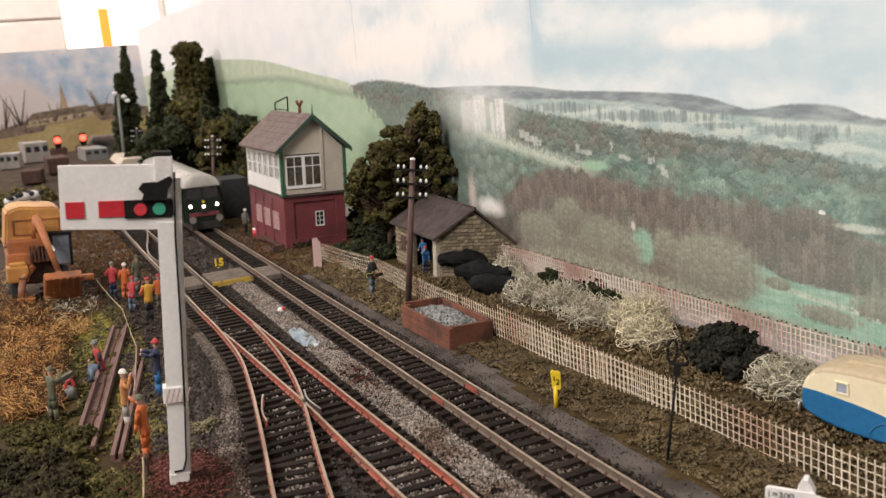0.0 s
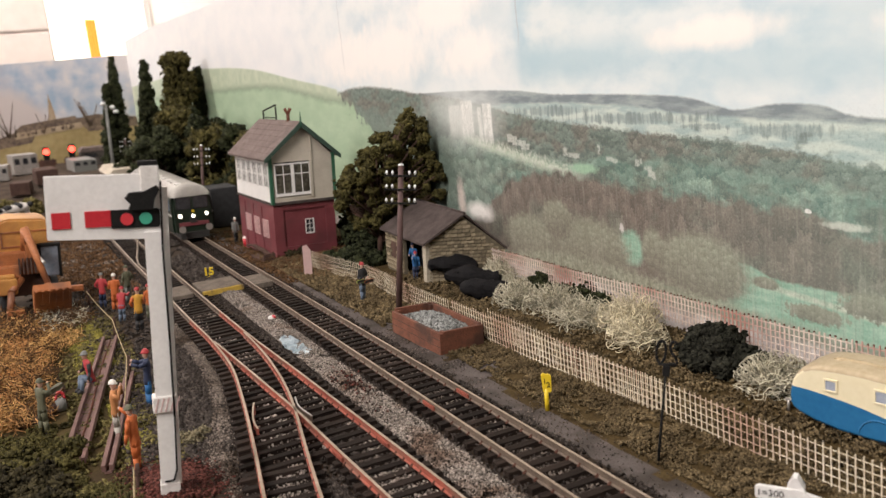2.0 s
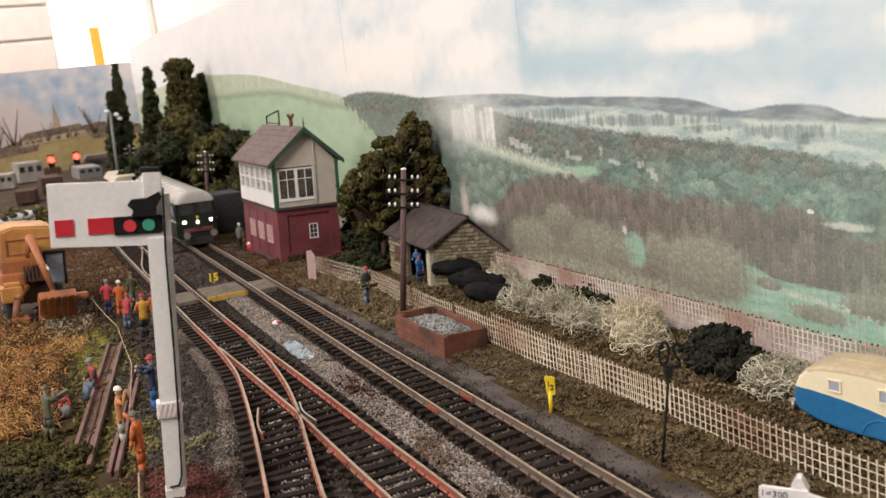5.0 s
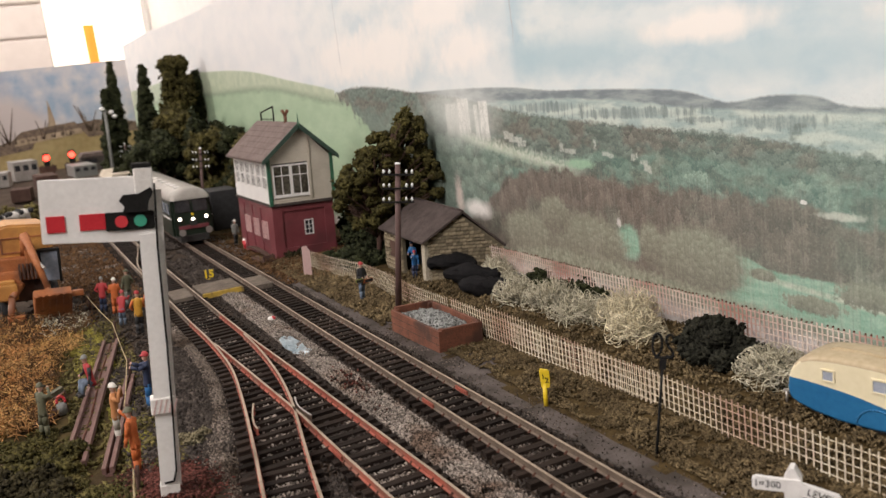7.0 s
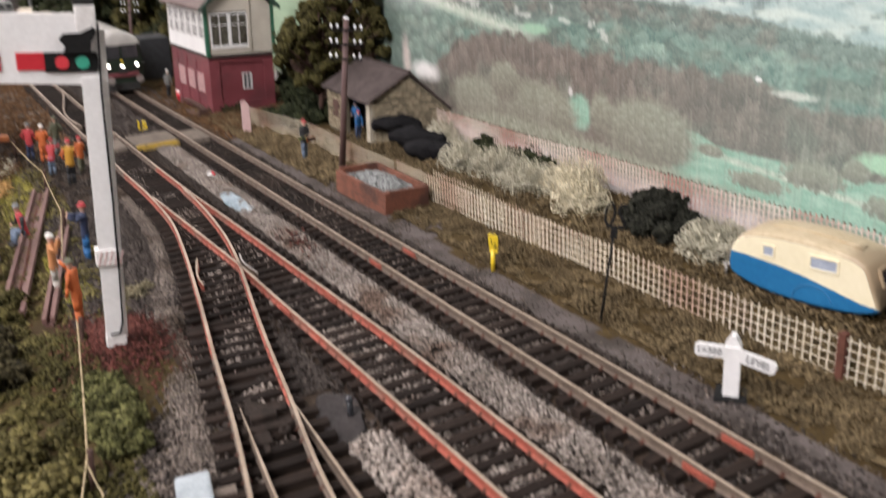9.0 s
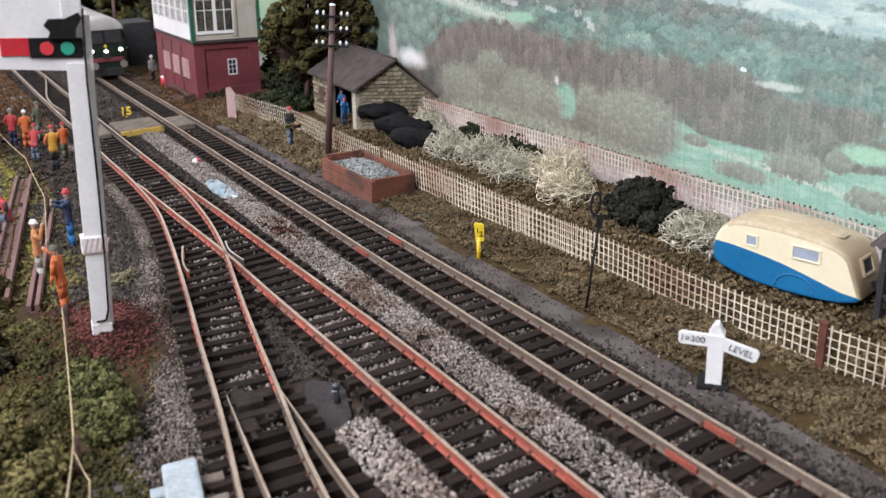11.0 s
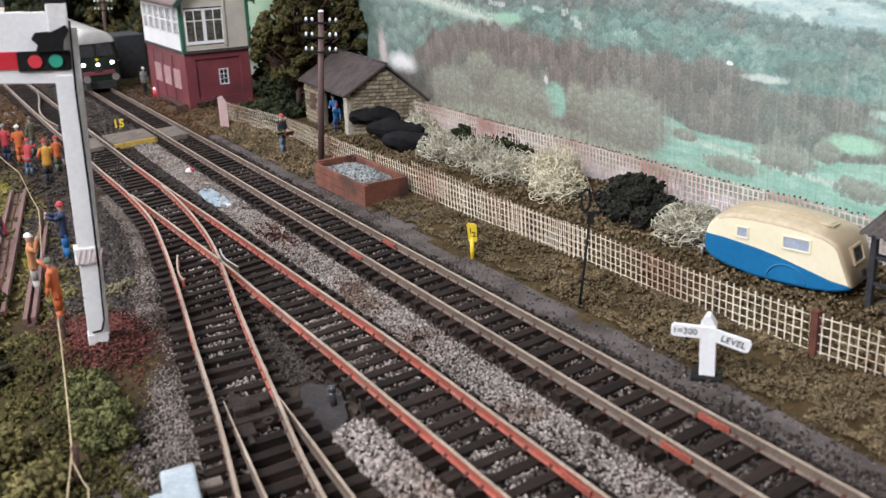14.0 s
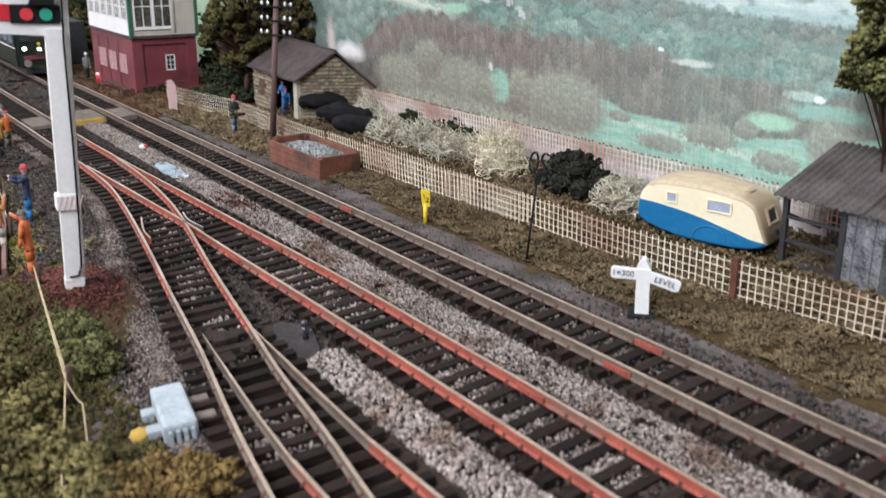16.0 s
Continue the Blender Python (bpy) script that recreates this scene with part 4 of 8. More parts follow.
# ---- signal ----
def build_signal():
    s = thing("railway_signal", place(-51.7, 2.4, 6.4, -5.7, 0.1) @ Matrix.Scale(0.945, 4), "white card semaphore signal with red stripes on a square post", "signal")
    bm = nb()
    prism(bm, [(-2.75, 0), (2.75, 0), (2.55, 84), (-2.55, 84)], "y", -1.8, 1.8)
    part("post", bm, M["white_paint"], s)
    bm = nb()
    prism(bm, [(2.6, 2), (3.6, 2), (4.7, 97), (2.6, 97)], "y", 0.2, 2.4)
    part("back_strip", bm, M["white_worn"], s, "worn grey-white strip set back along the post")
    bm = nb()
    box(bm, -3.0, -2.2, -0.5, 3.0, 2.2, 3.4, 0.3)
    part("foot", bm, M["white_worn"], s, "worn white foot of the post")
    bm = nb()
    prism(bm, [(-29.2, 83), (-0.5, 81.8), (2.6, 82.2), (2.6, 99.5), (-2.6, 100), (-3.0, 101.4), (-28.8, 101.6)], "y", -0.6, 0.6)
    bmesh.ops.bevel(bm, geom=bm.edges[:], offset=0.2, segments=2, affect="EDGES")
    part("arm", bm, M["white_paint"], s, "plain white card arm")
    bm = nb()
    box(bm, -2.8, -1.6, 96, 2.6, 1.8, 104, 0.5)
    part("post_top", bm, M["white_worn"], s, "chipped white top of the post")
    bm = nb()
    box(bm, -3.2, -1.6, 103.6, 2.4, 2.0, 105.2, 0.4)
    part("cap", bm, M["black"], s, "black cap")
    for a, b, k in ((-27.6, -22.6, "red_paint"), (-18.7, -11.6, "red_paint")):
        bm = nb()
        box(bm, a, -0.95, 86.2, b, -0.61, 91.0, 0.05)
        part("stripe", bm, M[k], s, "painted red stripe")
    bm = nb()
    prism(bm, [(-11.6, 85.6), (1.6, 85.4), (2.2, 86.2), (2.2, 90.6), (1.4, 91.0), (-11.6, 91.0)], "y", -1.2, -0.62)
    part("lamp_board", bm, M["black"], s, "black board that carries the two lenses")
    bm = nb()
    prism(bm, [(-6.6, 91.0), (-5.9, 92.6), (-7.4, 94.4), (-6.2, 96.0), (-2.0, 96.2), (1.6, 98.0), (2.4, 96.6), (0.8, 93.8), (0.4, 91.0)], "y", -2.6, -0.5)
    part("hood", bm, M["black"], s, "rough black hood over the lenses")
    for x, k, l in ((-7.2, "lens_red", "round red lens"), (-1.9, "lens_green", "round green lens")):
        bm = nb()
        tube(bm, (x, -1.6, 88.2), (x, -1.1, 88.2), 1.8, 1.8, 24)
        part("lens", bm, M[k], s, l)
    bm = nb()
    box(bm, -3.7, -2.6, 27.2, 3.4, 2.4, 32.4, 0.4)
    col = part("collar", bm, M["white_worn"], s, "boxy collar with faint pink stripes")
    for i in range(5):
        bm = nb()
        x = -3.2 + 1.5 * i
        prism(bm, [(x, 27.6), (x + 0.4, 27.6), (x + 1.6, 32.0), (x + 1.2, 32.0)], "y", -2.72, -2.6)
        part("band", bm, M["pink"], col)
    bm = nb()
    path_tube(bm, [(2.9, -1.2, 99), (2.3, -2.0, 80), (2.6, -2.2, 50), (2.5, -2.8, 26), (2.2, -2.2, 8), (1.2, -2.4, 4.6), (-1.6, -2.4, 4.4)], 0.32)
    part("wire", bm, M["black"], s, "thin dark wire down the post")


build_signal()


# ---- signal box ----
def sash(parent, x0, z0, x1, z1, cols, rows, y, name="window", edge=0.8, bar=0.45, frame_mat="white_paint", glass="dark_glass", top_row=None):
    """A window in the x-z plane at y, facing -y: frame, bars and panes; top_row is the share of a shallower top row."""
    bm = nb()
    for a in ((x0, z0, x1, z0 + edge), (x0, z1 - edge, x1, z1), (x0, z0, x0 + edge, z1), (x1 - edge, z0, x1, z1)):
        box(bm, a[0], y - 0.8, a[1], a[2], y + 0.3, a[3])
    w = part(name, bm, M[frame_mat], parent)
    gx, gz = (x1 - x0 - 2 * edge) / cols, (z1 - z0 - 2 * edge)
    cuts = [k / rows for k in range(rows + 1)] if top_row is None else [0, 1 - top_row, 1]
    for i in range(cols):
        for j in range(rows):
            bm = nb()
            a, c, e = x0 + edge + i * gx, z0 + edge + cuts[j] * gz, z0 + edge + cuts[j + 1] * gz
            box(bm, a + bar / 2, y - 0.15, c + bar / 2, a + gx - bar / 2, y + 0.1, e - bar / 2)
            part("pane", bm, M[glass], w)
    bm = nb()
    for i in range(1, cols):
        box(bm, x0 + edge + i * gx - bar / 2, y - 0.45, z0 + edge, x0 + edge + i * gx + bar / 2, y + 0.15, z1 - edge)
    for j in range(1, rows):
        c = z0 + edge + cuts[j] * gz
        box(bm, x0 + edge, y - 0.4, c - bar / 2, x1 - edge, y + 0.12, c + bar / 2)
    if cols > 1 or rows > 1:
        part("glazing_bar", bm, M[frame_mat], w)
    return w


def build_signal_box():
    w, l, h1, h2, hr, ov = 47.8, 88.8, 39.6, 73.4, 97.2, 4.8
    s = thing("signal_box", place(83.8, 369.2, 1.4, 2.5, 0.061), "two-storey signal box with maroon base and cream boarded top", "building")
    # lower storey: hollow walls with a recessed panel in the gable
    gable = ((0, 0, -4, 7.5, 2, h1), (40.5, 0, -4, w, 2, h1), (7.5, 0, -4, 40.5, 2, 7), (7.5, 0, 34.5, 40.5, 2, h1), (7.5, 1.0, 7, 24, 2, 34.5), (31, 1.0, 7, 40.5, 2, 34.5), (24, 1.0, 7, 31, 2, 15.2), (24, 1.0, 26.6, 31, 2, 34.5))
    flank = [(0, a, -4, 2, b, h1) for a, b in ((2, 14), (30, 36), (52, 58), (74, l - 2))]
    for a, b in ((14, 30), (36, 52), (58, 74)):
        flank += [(0.6, a, -4, 2, b, h1 - 4), (0, a, h1 - 4, 2, b, h1)]
    rest = ((w - 2, 2, -4, w, l - 2, h1), (0, l - 2, -4, w, l, h1), (2, 2, h1 - 2, w - 2, l - 2, h1))
    for a in (*gable, *flank, *rest):
        bm = nb()
        box(bm, *a)
        part("wall_panel", bm, M["maroon"], s)
    sash(s, 24, 15.2, 31, 26.6, 2, 3, 1.4, "window", 0.7, 0.4)
    side = Matrix.Rotation(radians(-90), 4, "Z")
    for y in (15.5, 23.5, 37.5, 45.5, 60, 68):
        wd = sash(s, -y - 5.0, 12.5, -y, 26, 2, 3, 0.0, "window", 0.35, 0.5, "pink", "flank_pane")
        wd.matrix_local = Matrix.Translation((0.55 * MM, 0, 0)) @ side
    # upper storey
    zs = np.arange(h1 + 1, hr - 3, 2.1)
    for z in zs:
        zt = min(z + 2.1, hr - 2)
        def span(zz):
            k = max(0.0, (zz - h2) / (hr - h2))
            return k * w / 2 + (-0.8 if k == 0 else 0.3), w - k * w / 2 + (0.8 if k == 0 else -0.3)
        a0, a1 = span(z)
        b0, b1 = span(zt)
        segs = [(a0, a1, b0, b1)]
        if 45.5 < z + 1 < 69.5:
            segs = [(a0, 2.4, b0, 2.4), (30.4, a1, 30.4, b1)]
        for c0, c1, d0, d1 in segs:
            if c1 - c0 > 0.6 and d1 - d0 > 0.2:
                bm = nb()
                vs = [bm.verts.new(p) for p in ((c0, -1.15, z), (c1, -1.15, z), (d1, -0.7, zt), (d0, -0.7, zt), (c0, 0.9, z), (c1, 0.9, z), (d1, 0.9, zt), (d0, 0.9, zt))]
                for q in ((0, 1, 2, 3), (5, 4, 7, 6), (4, 5, 1, 0), (3, 2, 6, 7), (4, 0, 3, 7), (1, 5, 6, 2)):
                    bm.faces.new([vs[i] for i in q])
                part("board", bm, M["cream_board"], s)
    bm = nb()
    box(bm, -1.2, -1.6, h1 - 0.6, w + 1.2, l + 1, h1 + 1.4)
    part("sill_band", bm, M["slate_dark"], s, "dark floor band between the storeys")
    win = sash(s, 2.4, 46.0, 16.4, 69.0, 2, 2, -0.6, "window", 1.1, 0.6, "white_paint", "box_glass", 0.33)
    sash(s, 16.4, 46.0, 30.4, 69.0, 2, 2, -0.6, "window", 1.1, 0.6, "white_paint", "box_glass", 0.33)
    for x0, x1, z0, z1 in ((29.6, 31.6, 43.0, 70.6), (31.0, 31.8, 70.6, 88.0)):
        bm = nb()
        box(bm, x0, -1.9, z0, x1, -0.9, z1)
        part("cover_strip", bm, M["cream_board"], s, "cream cover strip on the gable boards")
    bm = nb()
    box(bm, 2.0, -1.7, 45.0, 31.0, -0.4, 46.0)
    part("sill", bm, M["white_paint"], win, "white window sill")
    bm = nb()
    box(bm, w - 1, 0, h1, w + 0.6, l, h2)
    box(bm, -0.6, l - 1, h1, w + 0.6, l + 0.4, h2)
    box(bm, -0.5, 1, h1, 0.9, l - 1, h1 + 11)
    box(bm, -0.5, 1, h2 - 4, 0.9, l - 1, h2)
    part("upper_wall", bm, M["cream_board"], s)
    bm = nb()
    box(bm, -1.0, 1, h1 + 1.4, -0.3, l - 1, h1 + 11)
    part("panel", bm, M["white_paint"], s, "white boarded panel under the side windows")
    for k in range(6):
        a = 3 + k * 14.0
        wd = sash(s, -a - 12.8, h1 + 11, -a, h2 - 3.4, 3, 2, 0.0, "window", 1.1, 0.8, "white_paint", "box_glass")
        wd.matrix_local = Matrix.Translation((-0.3 * MM, 0, 0)) @ side
    for x, y in ((-1.4, -1.9), (w - 0.6, -1.9)):
        bm = nb()
        box(bm, x, y, h1, x + 2.4, y + 2.6, h2 + 1)
        part("corner_post", bm, M["green_paint"], s, "dark green corner post")
    # shade of the room inside, put in as a black sheet
    bm = nb()
    box(bm, 1.2, 14, h1 + 1.5, w - 1.2, 15, h2)
    part("inner_wall", bm, M["black_matt"], s, "black sheet for the shade inside the upper room")
    # roof
    for sg in (0, 1):
        bm = nb()
        e, r = (-ov, h2 - 2.0), (w / 2, hr)
        pts = [(e[0], e[1]), (r[0], r[1]), (r[0], r[1] + 1.6), (e[0] - 0.4, e[1] + 1.5)]
        if sg:
            pts = [(w - x, z) for x, z in pts]
        prism(bm, pts, "y", -ov, l + ov)
        part("roof", bm, M["slate"], s, "grey slate roof slope")
        n = 7
        for i in range(n):
            f0, f1 = i / n, (i + 1) / n
            x0, z0 = e[0] + (r[0] - e[0]) * f0, e[1] + 1.55 + (r[1] + 1.6 - e[1] - 1.55) * f0
            x1, z1 = e[0] + (r[0] - e[0]) * f1, e[1] + 1.55 + (r[1] + 1.6 - e[1] - 1.55) * f1
            q = [(x0, z0), (x0, z0 + 0.45), (x1, z1 + 0.12), (x1, z1)]
            if sg:
                q = [(w - x, z) for x, z in q]
            bm = nb()
            prism(bm, q, "y", -ov + 0.05, l + ov - 0.05)
            part("slate_course", bm, M["slate"], s)
        bm = nb()
        pts = [(e[0] - 0.8, e[1] - 1.6), (r[0], r[1] - 2.6), (r[0], r[1] + 1.8), (e[0] - 0.8, e[1] + 1.8)]
        if sg:
            pts = [(w - x, z) for x, z in pts]
        prism(bm, pts, "y", -ov - 0.9, -ov)
        part("bargeboard", bm, M["trim_dark"], s, "dark green bargeboard")
    bm = nb()
    tube(bm, (w / 2, -ov - 0.4, hr - 3), (w / 2, -ov - 0.4, hr + 3), 0.9, 0.7, 8)
    tube(bm, (w / 2, -ov - 0.4, hr + 3), (w / 2, -ov - 0.4, hr + 8.5), 0.55, 0.2, 8)
    part("finial", bm, M["green_paint"], s, "dark green finial on the gable")
    bm = nb()
    tube(bm, (w / 2, 22, hr), (w / 2, 22, hr + 6), 1.5, 1.3)
    tube(bm, (w / 2, 22, hr + 6), (w / 2 - 2.2, 22, hr + 10.5), 1.0, 1.3)
    tube(bm, (w / 2, 22, hr + 6), (w / 2 + 2.2, 22, hr + 10.5), 1.0, 1.3)
    part("chimney_pot", bm, M["bin_brown"], s, "forked brown chimney pot")
    bm = nb()
    path_tube(bm, [(w / 2, 50, hr), (w / 2, 50, hr + 13), (w / 2, 82, hr + 8), (w / 2, 82, hr)], 0.6)
    path_tube(bm, [(w / 2, 50, hr + 3), (w / 2, 82, hr + 3)], 0.4)
    part("roof_frame", bm, M["black"], s, "thin black frame on the ridge")


build_signal_box()
bm = nb()
prism(bm, [(0, 0), (9, 0), (9, 0.6), (0, 6)], "x", -9, 0)
box(bm, -10, 9, -1, 0, 34, 1.6, 0.2)
solo("ramp", bm, M["wood_dark"], place(82, 366, 0, 2), "dark wooden walkway beside the signal box", "walkway")
bm = nb()
prism(bm, [(-2.6, 0), (2.6, 0), (2.6, 17), (0.5, 20.5), (-2.6, 20)], "y", -0.6, 0.6)
solo("warning_board", bm, M["pink"], place(83.8, 293.7, 0, -12, 0.05), "faded pinkish post board standing by the line", "board")


# ---- stone shed ----
def stones_on(parent, w, top, y0, holes=(), row=2.3, seed=3):
    """Separate stones laid in uneven courses on a wall in the x-z plane."""
    r = random.Random(seed)
    shapes = []
    for _ in range(6):
        bm = nb()
        a = [r.uniform(-0.06, 0.06) for _ in range(8)]
        prism(bm, [(-0.5 + a[0], -0.5 + a[1]), (0.5 + a[2], -0.5 + a[3]), (0.5 + a[4], 0.5 + a[5]), (-0.5 + a[6], 0.5 + a[7])], "y", -0.5, 0.5)
        bmesh.ops.bevel(bm, geom=[e for e in bm.edges], offset=0.1, segments=1, affect="EDGES")
        shapes.append(finish(bm, "stone", M["stone"]))
    z, j = 0.2, 0
    while z < 60:
        x = -0.4 - r.uniform(0, 2)
        hgt = row * r.uniform(0.85, 1.15)
        any_ = False
        while x < w:
            ln = r.uniform(2.2, 5.0)
            cx, cz = x + ln / 2, z + hgt / 2
            a, b = max(x, 0), min(x + ln, w)
            if b - a > 1.2 and top(a + 0.4) > z + hgt * 0.75 and top(b - 0.4) > z + hgt * 0.75 and not any(h[0] < cx < h[1] and h[2] < cz < h[3] for h in holes):
                ob = bpy.data.objects.new("stone", shapes[j % 6])
                scene.collection.objects.link(ob)
                ob.parent = parent
                ob.matrix_local = Matrix.Translation(((a + b) / 2 * MM, (y0 - 0.1 + r.uniform(-0.15, 0.1)) * MM, cz * MM)) @ Matrix.Diagonal((b - a - 0.35, 1.4, hgt - 0.35, 1))
                any_ = True
                j += 1
            x += ln
        z += hgt
        if not any_ and z > 30:
            break


def build_shed():
    """A half-relief shed: its gable is cut askew to fit against the back board."""
    W, L, h2, hr, he = 47.0, 61.0, 24.6, 40.0, 19.0
    s = thing("stone_shed", place(131, 208, 0.2, 0, 0.055), "small stone shed with a dark felt roof and open front", "shed")
    apex = 22.0
    top = lambda x: (h2 + (hr - h2) * x / apex if x < apex else hr - (hr - he) * (x - apex) / (W - apex)) - 0.8
    bm = nb()
    prism(bm, [(0, -4), (W, -4), (W, he), (apex, hr - 0.8), (0, h2)], "y", 0.4, 2.6)
    gable = part("wall", bm, M["mortar"], s, "coursed stone gable wall")
    gable.matrix_local = Matrix.Rotation(radians(-27), 4, "Z")
    stones_on(gable, W, top, 0.4)
    bm = nb()
    box(bm, 0.3, 34, -3, 2.4, L, h2 - 0.5)
    front = part("wall", bm, M["mortar"], s, "stone front wall beside the open bay")
    r = random.Random(8)
    bm = nb()
    box(bm, -0.5, -0.5, -0.5, 0.5, 0.5, 0.5, 0.1)
    shape = finish(bm, "stone", M["stone"])
    for k in range(9):
        y = 34.0
        while y < L:
            ln = r.uniform(3.2, 6)
            e = min(y + ln, L)
            if e - y > 1 and not (42 < y + ln / 2 < 53 and 6 < k * 2.6 < 18):
                ob = bpy.data.objects.new("stone", shape)
                scene.collection.objects.link(ob)
                ob.parent = front
                ob.matrix_local = Matrix.Translation((r.uniform(-0.3, 0.1) * MM, (y + e) / 2 * MM, (k * 2.6 + 1.3) * MM)) @ Matrix.Diagonal((1.3, e - y - 0.4, 2.3, 1))
            y += ln
    bm = nb()
    box(bm, 2.4, L - 2, -3, 41, L, 22)
    part("wall", bm, M["mortar"], s, "back wall")
    bm = nb()
    box(bm, -0.5, 43, 6.5, 0.6, 53, 18.5)
    part("shutter", bm, M["wood_dark"], s, "boarded window shutter")
    bm = nb()
    box(bm, -0.8, -1.2, -3, 4.4, 3.4, h2, 0.3)
    part("pier", bm, M["pier_stone"], s, "pale stone corner pier")
    bm = nb()
    box(bm, -0.4, 3, h2 - 2.4, 1.6, L, h2)
    part("lintel", bm, M["wood_dark"], s)
    c, sn = math.cos(radians(-27)), math.sin(radians(-27))
    ridge0, ridge1 = Vector((apex * c + 1.0, apex * sn - 2.2, hr)), Vector((24, L + 2, hr + 0.2))
    for pts, lb in (((Vector((-3.2, -3.4, h2 - 1.6)), Vector((-3.6, L + 2, h2 - 0.4)), ridge1, ridge0), "dark brown felt roof slope"), ((ridge0, ridge1, Vector((41.5, L + 2, he + 1)), Vector((W * c + 0.2, W * sn - 2.0, he - 0.4))), "dark brown felt roof slope")):
        bm = nb()
        lo = [bm.verts.new(p) for p in pts]
        hi = [bm.verts.new(p + Vector((0, 0, 1.3))) for p in pts]
        bm.faces.new(lo)
        bm.faces.new(hi[::-1])
        for i in range(4):
            bm.faces.new((lo[i], hi[i], hi[(i + 1) % 4], lo[(i + 1) % 4]))
        part("roof", bm, M["slate_dark"], s, lb)
    bm = nb()
    path_tube(bm, [ridge0 + Vector((0, 0, 1.2)), ridge1 + Vector((0, 0, 1.2))], 0.8, 8)
    part("ridge_cap", bm, M["slate_dark"], s)
    # black upright sheet added behind the bay to give the shade indoors
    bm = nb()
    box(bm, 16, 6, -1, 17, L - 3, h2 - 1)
    part("inner_wall", bm, M["black_matt"], s, "black sheet for the shade inside the shed")


build_shed()


# ---- telegraph poles ----
def build_pole(m):
    p = thing("telegraph_pole", m, "brown wooden telegraph pole with three arms of white insulators", "telegraph pole", "telegraph poles")
    bm = nb()
    tube(bm, (0, 0, -1), (0, 0, 77.5), 1.75, 1.35, 12)
    part("pole", bm, M["pole_brown"], p)
    for z in (57.6, 64.8, 72.0):
        bm = nb()
        box(bm, -8.6, -2.1, z - 0.4, 8.6, -1.3, z + 0.5, 0.1)
        arm = part("cross_arm", bm, M["black"], p, "dark cross arm")
        for x in (-7.4, -4.4, 4.4, 7.4):
            bm = nb()
            tube(bm, (x, -1.7, z + 0.6), (x, -1.7, z + 1.6), 0.35, 0.35, 6)
            tube(bm, (x, -1.7, z + 1.2), (x, -1.7, z + 2.3), 0.8, 0.6, 8)
            ball(bm, (x, -1.7, z + 2.3), 0.6, seg=6)
            part("insulator", bm, M["insulator"], arm, "white insulator")
    bm = nb()
    ball(bm, (0, 0, 77.6), 1.6, 1.6, 0.8, seg=8)
    part("cap", bm, M["insulator"], p, "pale cap")
    return p


pole = build_pole(place(93.8, 165.5, 0, -22, 0.125))
copy_thing(pole, place(86, 650, 0, -8, 0.11))
copy_thing(pole, place(70, 1150, 0, -8, 0.1))

# ---- stone bin ----
def build_bin():
    s = thing("stone_bin", place(76.0, 78.5, 0, 3.0, 0.07), "low brown timber bin full of grey stone chippings", "bin")
    L, W = 48.0, 22.5
    for nm, a in (("front_board", (0, 0, -1, 1.6, L, 9.4)), ("end_board", (1.6, 0, -1, W, 1.6, 10.2)), ("back_board", (W - 1.6, 1.6, -1, W, L, 10.6)), ("end_board", (1.6, L - 1.6, -1, W - 1.6, L, 10.8))):
        bm = nb()
        box(bm, *a, 0.15)
        part(nm, bm, M["bin_brown"], s)
    for z in (3.2, 6.4):
        bm = nb()
        box(bm, -0.12, 0.3, z - 0.12, 0.1, L - 0.3, z + 0.12)
        part("joint", bm, M["wood_dark"], s, "dark joint between planks")
    for x, y in ((2.4, 2.4), (W - 2.4, L - 2.4), (2.4, L - 2.4), (W - 2.4, 2.4)):
        bm = nb()
        box(bm, x - 0.9, y - 0.9, -1, x + 0.9, y + 0.9, 10)
        part("corner_post", bm, M["bin_brown"], s)
    bm = nb()
    box(bm, 1.6, 1.6, 0, W - 1.6, L - 1.6, 6.2)
    part("heap", bm, M["ballast_mid"], s, "bed of grey stone")
    n = 2600
    p = np.stack([rng.uniform(2, W - 2, n), rng.uniform(2, L - 2, n), np.zeros(n)], 1)
    p[:, 2] = 6.2 + 3.2 * (1 - ((p[:, 0] - W / 2) / (W / 2)) ** 2) * (1 - ((p[:, 1] - L / 2) / (L / 2)) ** 2) + rng.uniform(-0.4, 0.3, n)
    crumbs("stone_fill", p, 0.85, M["stone_chips"], "grey stone chippings heaped in the bin", "", kind="stuff", parent=s)


build_bin()

# ---- lineside posts and signs ----
s = thing("mile_post", place(77.4, -5.2, 0, -32, 0.0), "small bright yellow mile post beside the track", "mile post")
bm = nb()
tube(bm, (0, 0, -1), (0.2, 0, 8), 0.85, 0.8, 10)
part("post", bm, M["yellow"], s)
bm = nb()
prism(bm, [(-0.9, 6.8), (1.6, 6.5), (2.1, 7.0), (2.3, 12.6), (1.2, 13.4), (0.4, 13.1), (-0.6, 13.8), (-1.3, 13.0)], "y", -0.6, 0.6)
bmesh.ops.bevel(bm, geom=bm.edges[:], offset=0.12, segments=1, affect="EDGES")
part("plate", bm, M["yellow"], s)
lettering("1", 2.6, 0.2, M["black"], s, place(-0.1, -0.72, 10.8))
lettering("2", 2.8, 0.2, M["black"], s, place(1.1, -0.72, 9.4))

